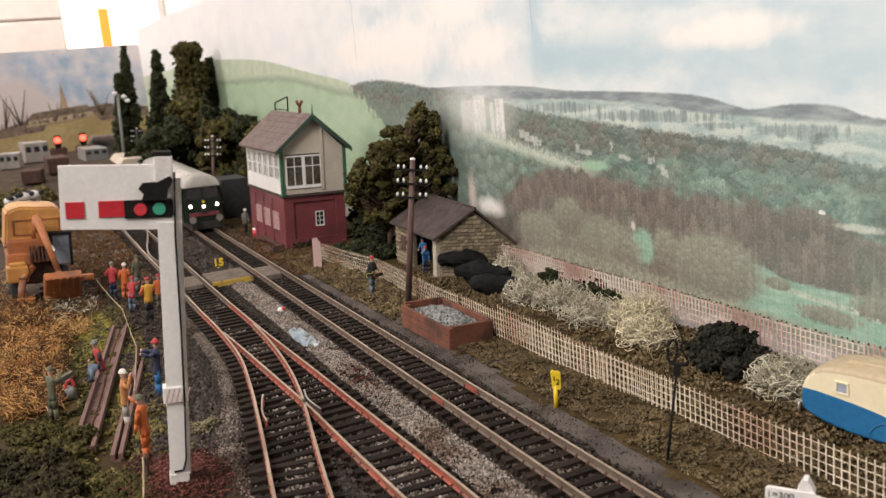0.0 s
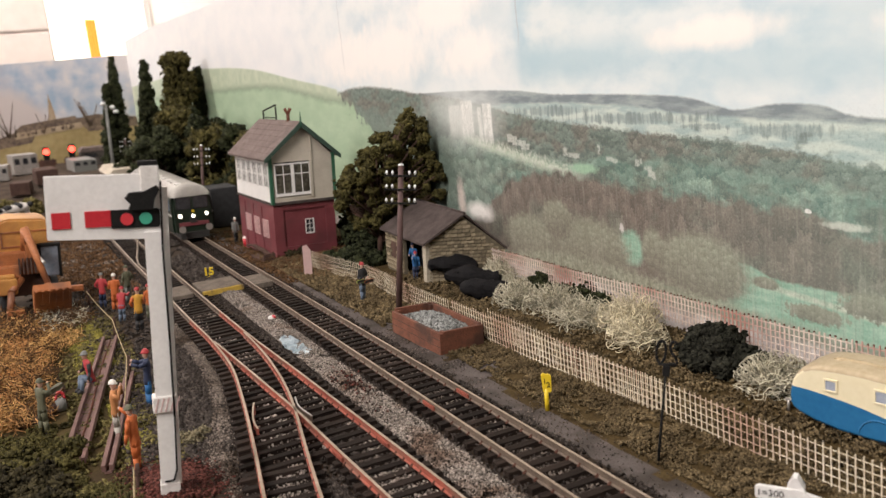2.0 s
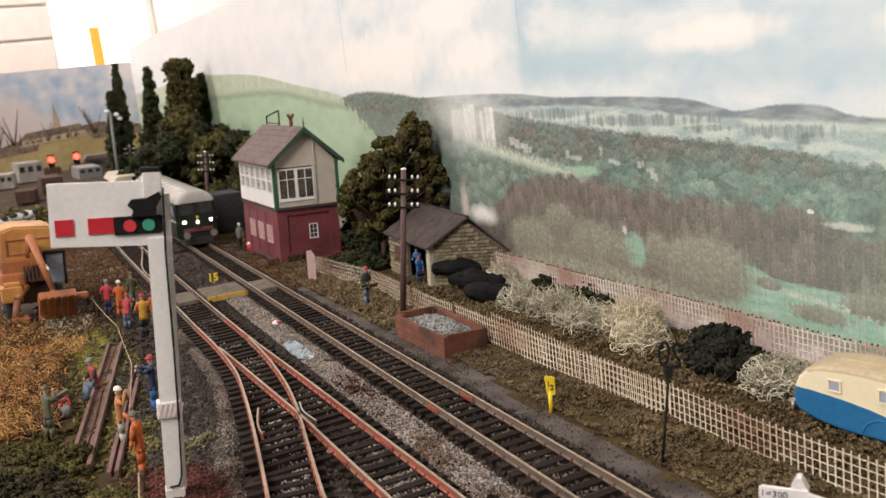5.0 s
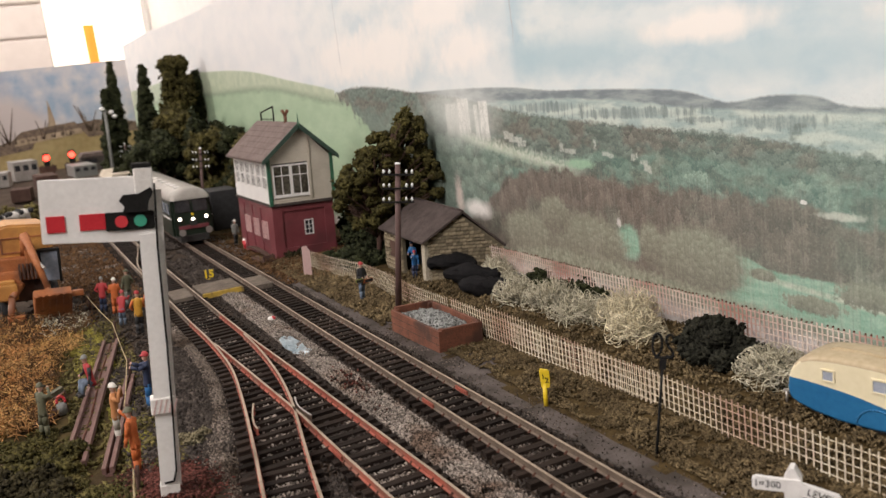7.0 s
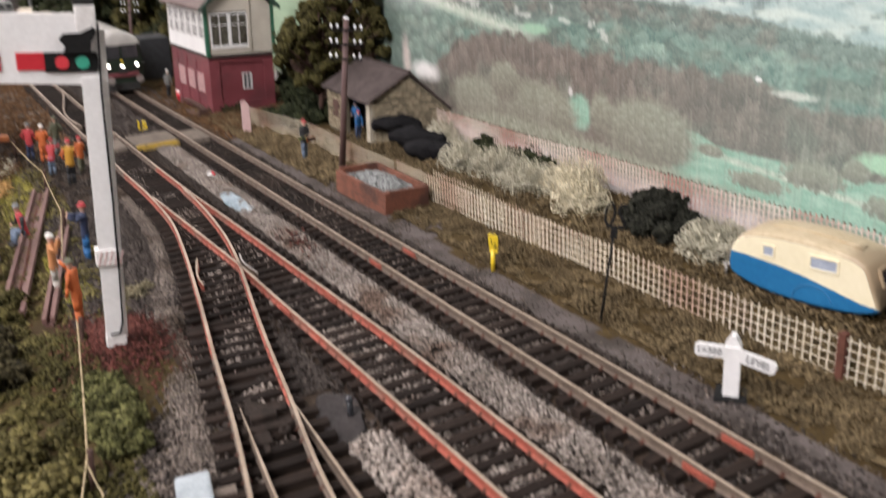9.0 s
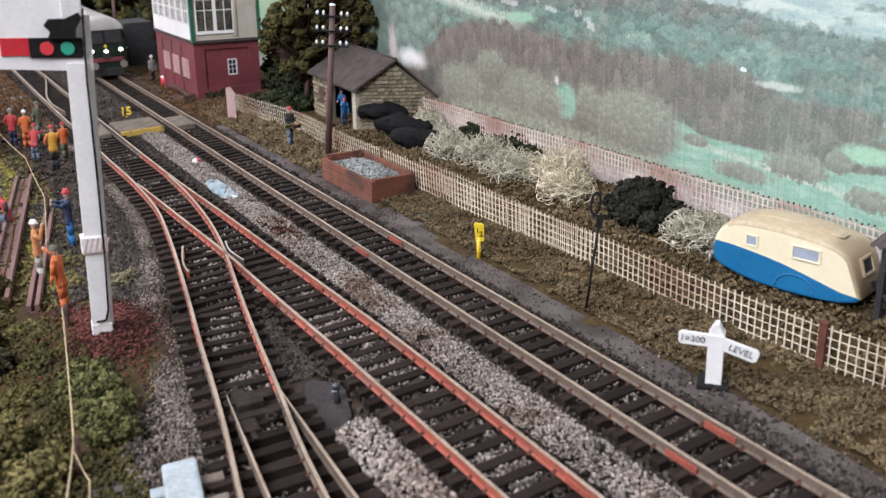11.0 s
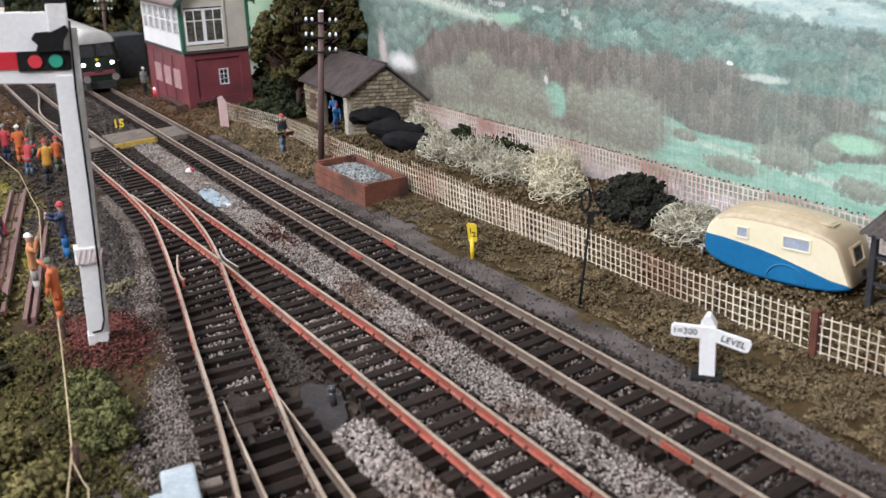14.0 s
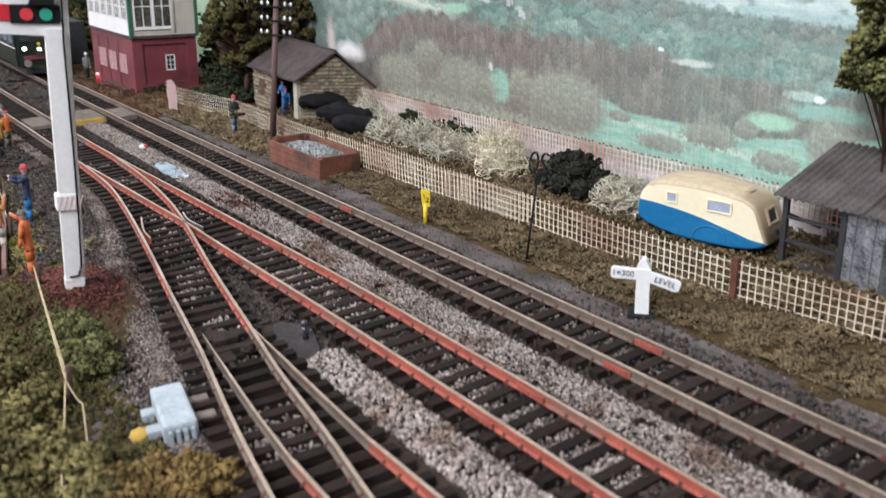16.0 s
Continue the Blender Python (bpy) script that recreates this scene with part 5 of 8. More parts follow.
s = thing("speed_sign", place(79.6, -62.4, 0, -40, 0.135), "thin black post carrying two cut-out figures", "sign")
bm = nb()
tube(bm, (0, 0, -1), (0, 0, 29), 0.45, 0.36, 8)
box(bm, -0.9, -0.6, 27.4, 1.1, 0.6, 30.6, 0.2)
path_tube(bm, [(-2.4, 0, 30.9), (2.8, 0, 30.9)], 0.4)
part("post", bm, M["black"], s)
bm = nb()
path_tube(bm, [(-1.8 + 1.35 * math.cos(t), 0, 34.7 + 3.4 * math.sin(t)) for t in np.linspace(0, 2 * math.pi, 19)], 0.42)
part("figure", bm, M["black"], s, "cut-out black nought")
bm = nb()
path_tube(bm, [(0.7, 0, 31.3), (3.0, 0, 31.3), (2.7, 0, 32.8), (1.2, 0, 34.7), (0.6, 0, 36.3), (1.0, 0, 37.7), (1.9, 0, 38.1), (2.8, 0, 37.3)], 0.42)
part("figure", bm, M["black"], s, "cut-out black figure seen from behind")

s = thing("gradient_post", place(77.8, -116.1, 0, -52, 0.0), "white gradient post with two lettered arms", "sign")
bm = nb()
box(bm, -2.0, -2.0, 0, 2.0, 2.0, 14.6, 0.15)
prism(bm, [(-2.0, 14.5), (2.0, 14.5), (0.5, 17.4), (-0.5, 17.4)], "y", -1.6, 1.6)
part("post", bm, M["white_paint"], s)
bm = nb()
box(bm, -4.0, -3.8, -0.6, 4.0, 3.8, 0.7, 0.3)
part("foot", bm, M["black"], s, "black foot block")
for sg, tilt, txt, ln in ((-1, 2, "1=300", 9.2), (1, 17, "LEVEL", 10.8)):
    bm = nb()
    mt = Matrix.Translation((0, -0.2, 13.0)) @ Matrix.Rotation(radians(tilt), 4, "Y")
    prism(bm, [(1.6 * sg, -1.6), ((ln - 0.7) * sg, -1.7), (ln * sg, -1.1), (ln * sg, 1.1), ((ln - 0.7) * sg, 1.7), (1.6 * sg, 1.6)], "y", -2.1, -1.0, 0, mt)
    arm = part("arm", bm, M["white_paint"], s)
    ml = Matrix.Translation((0, -0.0002, 0.013)) @ Matrix.Rotation(radians(tilt), 4, "Y") @ Matrix.Translation(((ln + 2.2) / 2 * sg * MM, -2.18 * MM, 0))
    lettering(txt, 2.45, 0.12, M["black"], arm, ml)

s = thing("speed_sign", place(30, 352, 0, -10, 0.04), "small yellow speed sign with cut-out figures", "sign")
bm = nb()
box(bm, -2.8, -0.3, -0.4, 2.8, 0.5, 0.6, 0.1)
part("foot", bm, M["yellow"], s)
lettering("15", 7.4, 1.2, M["yellow"], s, place(0, 0, 3.9), bold=0.2)


# ---- fences of moulded lattice ----
def lattice(parent, length, height, step, rows, wire, wave=0.0, mat="fence_plastic", tips=False):
    bm, ends = nb(), nb()
    n = int(length / step)
    off = lambda s: wave * math.sin(s * 0.045) * 0.8
    for i in range(n + 1):
        x = i * step
        up = height + rng.uniform(-0.3, 0.4)
        box(bm, x - wire, off(x) - wire, rng.uniform(-0.2, 0.2), x + wire, off(x) + wire, up)
        if tips and rng.uniform() < 0.7:
            box(ends, x - wire * 1.1, off(x) - wire * 1.1, up - 0.4, x + wire * 1.1, off(x) + wire * 1.1, up + 0.2)
    k = max(4, n // 6)
    for j in range(rows):
        z = height * (j + 0.55) / rows
        for i in range(k):
            a, b = length * i / k, length * (i + 1) / k
            path_tube(bm, [(a, off(a), z), (b, off(b), z + rng.uniform(-0.06, 0.06))], wire, 4)
    if tips:
        tagged(part("fence_top", ends, M["rust_post"], parent, "dark rusty top edge of the uprights"), kind="stuff")
    else:
        ends.free()
    return part("lattice", bm, M[mat], parent)


def build_fence(x0, y0, x1, y1, z, height, step, rows, wire, label, group, lean=0.0, posts=(), mat="fence_plastic"):
    d = math.hypot(x1 - x0, y1 - y0)
    s = thing("lattice_fence", place(x0, y0, z, math.degrees(math.atan2(y1 - y0, x1 - x0)), lean), label, "fence", group)
    lattice(s, d, height, step, rows, wire, 1.0, mat, mat == "back_fence")
    for x in posts:
        bm = nb()
        box(bm, x - 1.1, -1.2, -1.5, x + 1.1, 1.0, height + 0.6, 0.15)
        part("post", bm, M["rust_post"], s, "rusty brown fence post")
    return s


TR = "trackside fence panels"
for a in (((119, -265), (106.6, -125.8)), ((106.4, -125.0), (102.6, 12)), ((102.6, 12.8), (101.2, 118)), ((101.2, 119), (103, 240)), ((103, 241), (92, 330))):
    build_fence(*a[0], *a[1], 0, 12.6, 2.45, 5, 0.15 if a[0][1] < 100 else 0.11, "cream plastic lattice fence along the railway", TR, 0.0, (139.2,) if a[0][1] == -265 else ())
build_fence(103.9, -38, 103.4, 84, 0.9, 12.0, 2.3, 5, 0.1, "second cream lattice sheet lapped behind the railway fence", TR, 0.02)
BK = "back fence panels"
for a in (((168, -175), (167, -60)), ((167, -59.5), (167, 60)), ((167, 60.5), (166, 195))):
    build_fence(*a[0], *a[1], 5.0, 12.6, 2.2, 5, 0.22, "faded reddish lattice fence in front of the landscape board", BK, 0.0, (), "back_fence")


# ---- caravan ----
def build_caravan():
    s = thing("caravan", place(130, -64, 0.8, -78.3, 0.0), "cream and blue touring caravan parked behind the fence", "caravan")
    W = 18.0
    top = [(2.2, 12.2), (2.9, 14.6), (4.2, 17.0), (6.0, 19.0), (8.5, 20.2), (12, 20.9), (18, 21.4), (25, 21.5), (32, 21.0), (37, 20.2), (41, 19.0), (43.2, 17.6), (44.4, 16.0), (48, 4.2)]
    low = [(48, 4.2), (46.8, 2.8), (43, 1.4), (38, 0.6), (28, 0.2), (18, 0.6), (10, 2.0), (5, 3.6), (2.6, 5.0), (1.9, 6.6), (1.8, 9.0), (2.2, 12.2)]
    line = [(2.2, 12.2), (8, 11.9), (14, 11.3), (20, 10.6), (26, 9.6), (32, 8.2), (38, 6.5), (43, 5.1), (48, 4.2)]
    grow = lambda pts: [(x if x < 30 else 30 + (x - 30) * 1.16, z if z < 12.2 else 12.2 + (z - 12.2) * 0.9) for x, z in pts]
    top, low, line = grow(top), grow(low), grow(line)
    loop = top + low[1:-1]
    bm, rows = nb(), []
    vs = (-1.0, -0.985, -0.94, -0.86, -0.6, -0.3, 0.0, 0.3, 0.6, 0.86, 0.94, 0.985, 1.0)
    for v in vs:
        t = max(0.0, (abs(v) - 0.86) / 0.14)
        d = 1.25 * (1 - math.sqrt(max(0.0, 1 - t * t)))
        row = []
        for x, z in loop:
            c = Vector((x - 25, z - 10.5))
            c -= Vector((c.x / 24, c.y / 11)).normalized() * d
            bulge = 1.3 * (1 - v * v) * max(0.0, min(1.0, (z - 17) / 4))
            row.append(bm.verts.new((c.x + 25, W / 2 * (1 + v * 0.995) + 0.0, c.y + 10.5 + bulge)))
        rows.append(row)
    n = len(loop)
    for r0, r1 in zip(rows, rows[1:]):
        for j in range(n):
            f = bm.faces.new((r0[j], r0[(j + 1) % n], r1[(j + 1) % n], r1[j]))
            f.smooth = True
            c = f.calc_center_median()
            f.material_index = 2 if (c.z > 16.9 or c.x > 43.4) and c.z > 5.2 else (1 if c.z > 12 else 0)
    for row, y in ((rows[0], 0.02), (rows[-1], W - 0.02)):
        ends = {p: v for p, v in zip(loop, row)}
        mids = [bm.verts.new((x, row[0].co.y, z)) for x, z in line[1:-1]]
        cream = [ends[p] for p in top] + mids[::-1]
        blue = [ends[top[0]]] + mids + [ends[p] for p in low[:-1]]
        _mark([bm.faces.new(cream)], 1)
        _mark([bm.faces.new(blue)], 0)
    part("body", bm, [M["caravan_blue"], M["caravan_cream"], M["caravan_roof"]], s)
    bm = nb()
    prism(bm, [(11, 20.2), (42, 19.4), (41, 20.4), (32, 21.9), (15, 22.1)], "y", 6.0, 11.5)
    bmesh.ops.bevel(bm, geom=bm.edges[:], offset=0.6, segments=3, affect="EDGES")
    part("roof_light", bm, M["caravan_roof"], s, "raised roof lantern")
    for x0, x1, z0, z1 in ((14.0, 17.2, 13.4, 16.3), (29.4, 37.4, 12.9, 16.3)):
        bm = nb()
        for a in ((x0 - 0.6, z0 - 0.6, x1 + 0.6, z0), (x0 - 0.6, z1, x1 + 0.6, z1 + 0.6), (x0 - 0.6, z0, x0, z1), (x1, z0, x1 + 0.6, z1)):
            box(bm, a[0], -0.45, a[1], a[2], 0.6, a[3], 0.1)
        wd = part("window", bm, M["caravan_cream"], s, "cream framed side window")
        bm = nb()
        box(bm, x0, -0.12, z0, x1, 0.6, z1)
        part("pane", bm, M["caravan_glass"], wd)
    slope = Matrix.Translation((48.1, W / 2 - 0.4, 12.2)) @ Matrix.Rotation(radians(-17), 4, "Y")
    bm = nb()
    for a in ((-3.6, -2.9, 3.6, -2.2), (-3.6, 2.2, 3.6, 2.9), (-3.6, -2.2, -2.9, 2.2), (2.9, -2.2, 3.6, 2.2)):
        box(bm, -0.4, a[0], a[1], 0.75, a[2], a[3], 0.1, 0, slope)
    wd = part("window", bm, M["caravan_roof"], s, "framed end window")
    bm = nb()
    box(bm, -0.4, -2.9, -2.2, 0.3, 2.9, 2.2, 0, 0, slope)
    part("pane", bm, M["dark_glass"], wd)
    slope = Matrix.Translation((50.1, W / 2 + 0.6, 6.2)) @ Matrix.Rotation(radians(-17), 4, "Y")
    bm = nb()
    box(bm, -0.5, -1.3, -1.0, 0.5, 1.3, 1.0, 0.2, 0, slope)
    part("hatch", bm, M["dark_glass"], s, "small dark hatch")
    for y in (0.0, W):
        bm = nb()
        path_tube(bm, [(30.5 + 6.4 * math.cos(t), y, 1.4 + 5.6 * math.sin(t)) for t in np.linspace(0.12, math.pi - 0.12, 18)], 0.32)
        part("wheel_arch", bm, M["caravan_blue"], s, "raised blue moulding of the wheel arch")
        bm = nb()
        tube(bm, (30.5, y + 1.6 if y < 5 else y - 3.6, 2.0), (30.5, y + 3.6 if y < 5 else y - 1.6, 2.0), 2.8, 2.8, 18)
        part("wheel", bm, M["black_matt"], s)
    bm = nb()
    tube(bm, (2.4, W / 2, 3.4), (-5, W / 2, 3.0), 0.6, 0.5, 8)
    tube(bm, (-4, W / 2, 3.0), (-4, W / 2, -1.2), 0.5, 0.5, 8)
    part("tow_bar", bm, M["rail_steel"], s, "steel tow bar with prop")


build_caravan()


# ---- open shed by the caravan ----
def build_carport():
    s = thing("open_shed", place(140.6, -120, 0, 0, 0.0), "weathered grey lineside shed with a corrugated roof", "shed")
    for k in range(4):
        bm = nb()
        y1, y0 = 4 - 30.5 * k, 4 - 30.5 * (k + 1) + 0.5
        rings = []
        for i in range(73):
            y, u = y0 + (y1 - y0) * i / 72, 0.35 * math.sin(i * math.pi / 3)
            rings.append([bm.verts.new((a, y, b + u)) for a, b in ((-2.5, 23.8), (33, 34.9), (33, 35.5), (-2.5, 24.4))])
        for ra, rb in zip(rings, rings[1:]):
            for q in range(4):
                bm.faces.new((ra[q], rb[q], rb[(q + 1) % 4], ra[(q + 1) % 4]))
        bm.faces.new(rings[0])
        bm.faces.new(rings[-1][::-1])
        part("roof_sheet", bm, M["asbestos"], s, "grey corrugated roof sheet")
    for y in (0.5, -19.5, -52, -90):
        bm = nb()
        box(bm, -0.8, y - 0.9, -1, 0.8, y + 0.9, 24, 0.1)
        part("post", bm, M["black_matt"], s, "black timber post")
    for z in (9.0, 17.0):
        bm = nb()
        box(bm, -0.5, -19, z - 0.5, 0.4, 0, z + 0.5)
        part("rail", bm, M["black_matt"], s, "dark cross rail")
    bm = nb()
    prism(bm, [(1, 17), (20, 8), (20, 9), (1, 18)], "y", -0.5, 0.5)
    part("brace", bm, M["black_matt"], s, "dark brace")
    for i in range(26):
        bm = nb()
        y = -20.5 - 3.0 * i
        box(bm, -0.4 + 0.25 * (i % 2), y - 2.9, -1, 0.7, y, 23.2 + (0.3 if i % 3 else -0.2), 0.1)
        part("plank", bm, M["grey_plank"], s)
    bm = nb()
    box(bm, 30, -110, -1, 31, 3, 33)
    part("back_wall", bm, M["asbestos"], s)
    bm = nb()
    box(bm, 0.5, -19.5, -0.2, 30, 2, 0.4)
    part("floor_slab", bm, M["asbestos"], s, "grey floor slab")


build_carport()


# ---- level crossing boards ----
for x0, x1, y0, y1 in ((-4.2, 7.8, 288, 319), (13, 38.5, 289, 321), (43.4, 55.8, 279, 310)):
    bm = nb()
    box(bm, x0, y0, 0.2, x1, y1, 4.4, 0.25)
    solo("crossing_board", bm, M["board_grey"], Matrix(), "grey boarded foot crossing between the rails", "crossing", "crossing boards")
bm = nb()
box(bm, 13.4, 286.4, 1.0, 39.0, 288.6, 4.2, 0.2)
solo("edge_strip", bm, M["yellow_line"], Matrix(), "worn yellow edge strip of the foot crossing", "strip")

# ---- red fishplates ----
for x, y in ((58.4, 21.9), (43.2, 19.5), (58.4, -136.5), (43.2, -139.5), (1.0, 0), (17.2, 0.5), (18.7, -135), (2.5, -136)):
    bm = nb()
    for sg in (-1, 1):
        box(bm, sg * 0.35, -4.6, 2.6, sg * 1.0, 4.6, 4.15, 0.1)
        for k in (-3, -1, 1, 3):
            tube(bm, (sg * 0.9, k, 3.4), (sg * 1.25, k, 3.4), 0.35, 0.35, 6)
    solo("fishplate", bm, M["rail_red"], place(x, y), "red painted fishplate that joins two rails", "fishplate", "fishplates")


# ---- miniature figures: one plain mesh each ----
def loft(bm, rings, mi=0, n=12):
    """A smooth skin over rings (x, y, z, half width, half depth)."""
    vs = [[bm.verts.new((x + a * math.cos(2 * math.pi * i / n), y + b * math.sin(2 * math.pi * i / n), z)) for i in range(n)] for x, y, z, a, b in rings]
    fs = [bm.faces.new((r0[i], r0[(i + 1) % n], r1[(i + 1) % n], r1[i])) for r0, r1 in zip(vs, vs[1:]) for i in range(n)]
    _mark(fs, mi, True)
    _mark([bm.faces.new(vs[0][::-1]), bm.faces.new(vs[-1])], mi, True)


def limb(bm, pts, radii, mi, n=8):
    for (a, b), (r, q) in zip(zip(pts, pts[1:]), zip(radii, radii[1:])):
        tube(bm, a, b, r, q, n, mi)
    for p_, r in zip(pts[1:-1], radii[1:-1]):
        ball(bm, p_, r, mi=mi, seg=8)


ARMS = {
    "down": ((0.9, -0.3, -3.6), (0.8, -1.4, -7.0)),
    "hold": ((1.0, -0.6, -3.4), (-0.6, -3.6, -3.8)),
    "reach": ((0.6, -3.2, -0.9), (0.3, -6.6, 0.2)),
    "raised": ((1.2, -2.6, -1.0), (-1.4, -3.2, 2.6)),
    "up": ((0.5, -3.0, 0.6), (0.0, -6.0, 2.8)),
    "hip": ((1.9, 0.8, -2.8), (0.4, -1.0, -4.6)),
}


def figure(x, y, yaw, top, legs, hat, height=22.5, arms=("down", "down"), sit=False, lean=0.07, label="", z=0.0, extra=None, bend=0.0, stride=0.6, sleeves=0):
    """A painted figure: trousers, jacket, head with helmet or cap, arms by pose; bend tips the trunk forward."""
    bm = nb()
    k = height / 22.5
    hip = 10.2 if not sit else 4.8
    lean_y = lambda zz: -bend * (zz - hip)
    for sg in (-1, 1):
        ph = stride * sg
        if sit:
            limb(bm, [(sg * 1.2, 0, hip), (sg * 1.7, -5.0, hip + 0.8), (sg * 1.7, -5.9, 1.0)], (1.5, 1.3, 1.0), 1)
            loft(bm, [(sg * 1.7, -6.6, 0.0, 1.0, 1.9), (sg * 1.7, -6.5, 0.9, 0.9, 1.7), (sg * 1.7, -6.0, 1.6, 0.8, 1.0)], 4)
        else:
            limb(bm, [(sg * 1.5, ph, 0.8), (sg * 1.35, ph * 0.6, 5.2), (sg * 1.1, 0, hip)], (1.05, 1.3, 1.6), 1)
            loft(bm, [(sg * 1.6, ph - 0.7, 0.0, 1.0, 1.9), (sg * 1.6, ph - 0.6, 0.9, 0.9, 1.7), (sg * 1.5, ph, 1.7, 1.0, 1.0)], 4)
    loft(bm, [(0, 0, hip - 1.6, 2.4, 1.5), (0, 0, hip + 0.8, 2.55, 1.7), (0, lean_y(hip + 1.4), hip + 1.4, 2.3, 1.5)], 1)
    tilt = lambda zz, a, b: (0, lean_y(hip + zz), hip + zz, a, b)
    loft(bm, [tilt(-1.2, 2.75, 1.85), tilt(0.4, 2.7, 1.85), tilt(2.2, 2.4, 1.6), tilt(4.6, 2.75, 1.75), tilt(6.6, 2.95, 1.75), tilt(7.9, 2.3, 1.35), tilt(8.6, 1.1, 1.0)], 0, 14)
    hy = lean_y(hip + 10.4)
    loft(bm, [(0, hy * 0.95, hip + 8.3, 0.8, 0.8), (0, hy, hip + 9.4, 0.75, 0.8)], 2, 8)
    ball(bm, (0, hy - 0.2, hip + 10.3), 1.25, 1.4, 1.6, 2, 12)
    loft(bm, [(0, hy - 0.35, hip + 10.75, 1.75, 2.15), (0, hy - 0.2, hip + 11.1, 1.6, 1.75), (0, hy - 0.1, hip + 11.8, 1.35, 1.45), (0, hy - 0.05, hip + 12.3, 0.7, 0.8)], 3)
    for sg, a in zip((-1, 1), arms):
        sh = Vector((sg * 2.75, lean_y(hip + 7.2), hip + 7.2))
        e, h = ARMS[a]
        el, ha = sh + Vector((sg * e[0], e[1], e[2])), sh + Vector((sg * h[0], h[1], h[2]))
        limb(bm, [sh, el, ha], (1.0, 0.85, 0.65), sleeves)
        ball(bm, sh, 1.05, mi=0, seg=8)
        ball(bm, ha, 0.68, mi=2, seg=6)
    for v in bm.verts:
        v.co += 0.22 * noise.noise_vector(v.co * 0.6 + Vector((x, y, 0)))
    if extra:
        extra(bm)
    bm.transform(Matrix.Diagonal((0.84 * k, 0.84 * k, 1.04 * k, 1)))
    return solo("model_figure", bm, [M[top], M[legs], M["skin"], M[hat], M["cloth_black"], M["cloth_orange"], M["moss_lime"], M["wood_dark"]], place(x, y, z, yaw, lean), label, "figure", "painted miniature figures")


def paddle(bm):
    box(bm, -8.6, -4.6, 11.6, -1.5, -4.0, 13.4, 0.2, 6)
    box(bm, -1.5, -4.7, 10.4, 6.6, -4.0, 12.6, 0.2, 5)


def shoulder_plank(bm):
    box(bm, -1.4, -15.0, 13.6, 1.4, -1.5, 15.4, 0.2, 7, Matrix.Rotation(radians(-12), 4, "X"))


figure(86.4, 200, 20, "cloth_black", "cloth_jeans", "cloth_red", 21.5, ("hold", "hold"), label="painted miniature worker in dark vest holding a coloured board", extra=paddle)
figure(-43, 317, 160, "cloth_red", "cloth_navy", "cloth_grey", 22, ("hold", "hip"), label="painted miniature worker in red jacket and navy trousers", lean=0.09)
figure(-27.5, 322, -150, "cloth_khaki", "cloth_grey", "cloth_khaki", 23, ("hip", "down"), label="painted miniature worker in drab jacket and cap", lean=0.09)
figure(-37, 303, 175, "cloth_orange", "cloth_orange", "helmet_white", 22.5, ("hold", "hold"), label="painted miniature worker in orange overalls and white helmet", lean=0.09)
figure(-37, 268, 150, "cloth_red", "cloth_jeans", "cloth_red", 20, ("reach", "hold"), label="painted miniature worker in red jacket stooping", lean=0.09, bend=0.25)
figure(-31, 240, 185, "cloth_yellow", "cloth_black", "cloth_red", 23.5, ("hold", "hip"), label="painted miniature worker in yellow vest and red helmet", lean=0.09, sleeves=5)
figure(-22.5, 262, 200, "cloth_orange", "cloth_khaki", "cloth_red", 20, ("hold", "hold"), label="painted miniature worker in orange jacket", lean=0.09)
figure(-44.5, 106, -100, "cloth_navy", "cloth_blue", "cloth_red", 23.5, ("reach", "reach"), label="painted miniature worker in navy coat holding the rope", lean=0.09)
figure(-57.4, 40, -125, "cloth_orange", "cloth_orange", "cloth_khaki", 23, ("up", "down"), label="painted miniature worker in orange overalls with one arm raised", lean=0.07, bend=0.1)
figure(-60, 76, 75, "cloth_tan", "cloth_pale", "helmet_white", 22.5, ("raised", "raised"), label="painted miniature worker in grey trousers, arms raised to white helmet", lean=0.07)
figure(-84.5, 104, 120, "cloth_khaki", "cloth_khaki", "cloth_khaki", 21.5, ("raised", "hold"), label="painted miniature worker in drab clothes shouldering a plank", lean=0.09, extra=shoulder_plank)
figure(-63.5, 137, -75, "cloth_red", "cloth_jeans", "cloth_grey", 22.5, ("hold", "down"), True, label="painted miniature worker in red vest sitting on the spare rails", z=3.2, lean=0.06, bend=0.2, sleeves=4)
figure(136, 236, -60, "cloth_blue", "cloth_blue", "cloth_navy", 20, ("hold", "hold"), label="painted miniature worker in blue inside the shed", bend=0.3)
figure(131, 225, -20, "cloth_blue", "cloth_navy", "cloth_red", 17, ("reach", "down"), label="painted miniature worker in blue stooping at the shed opening", bend=0.45)
figure(79, 480, 20, "cloth_grey", "cloth_black", "helmet_white", 21, label="painted miniature worker in grey beside the signal box")
s = thing("oil_can", place(-77, 128, 0.2, 0, 0.05), "small red and grey oil can on the moss", "can")
bm = nb()
loft(bm, [(0, 0, 0, 2.2, 2.2), (0, 0, 4.2, 2.1, 2.1), (0, 0, 5.0, 1.2, 1.2)], 0)
part("body", bm, M["cloth_grey"], s)
bm = nb()
path_tube(bm, [(1.7 * math.cos(t), 0, 4.8 + 3.0 * math.sin(t)) for t in np.linspace(0, math.pi, 9)], 0.6)
part("handle", bm, M["red_paint"], s, "red handle")


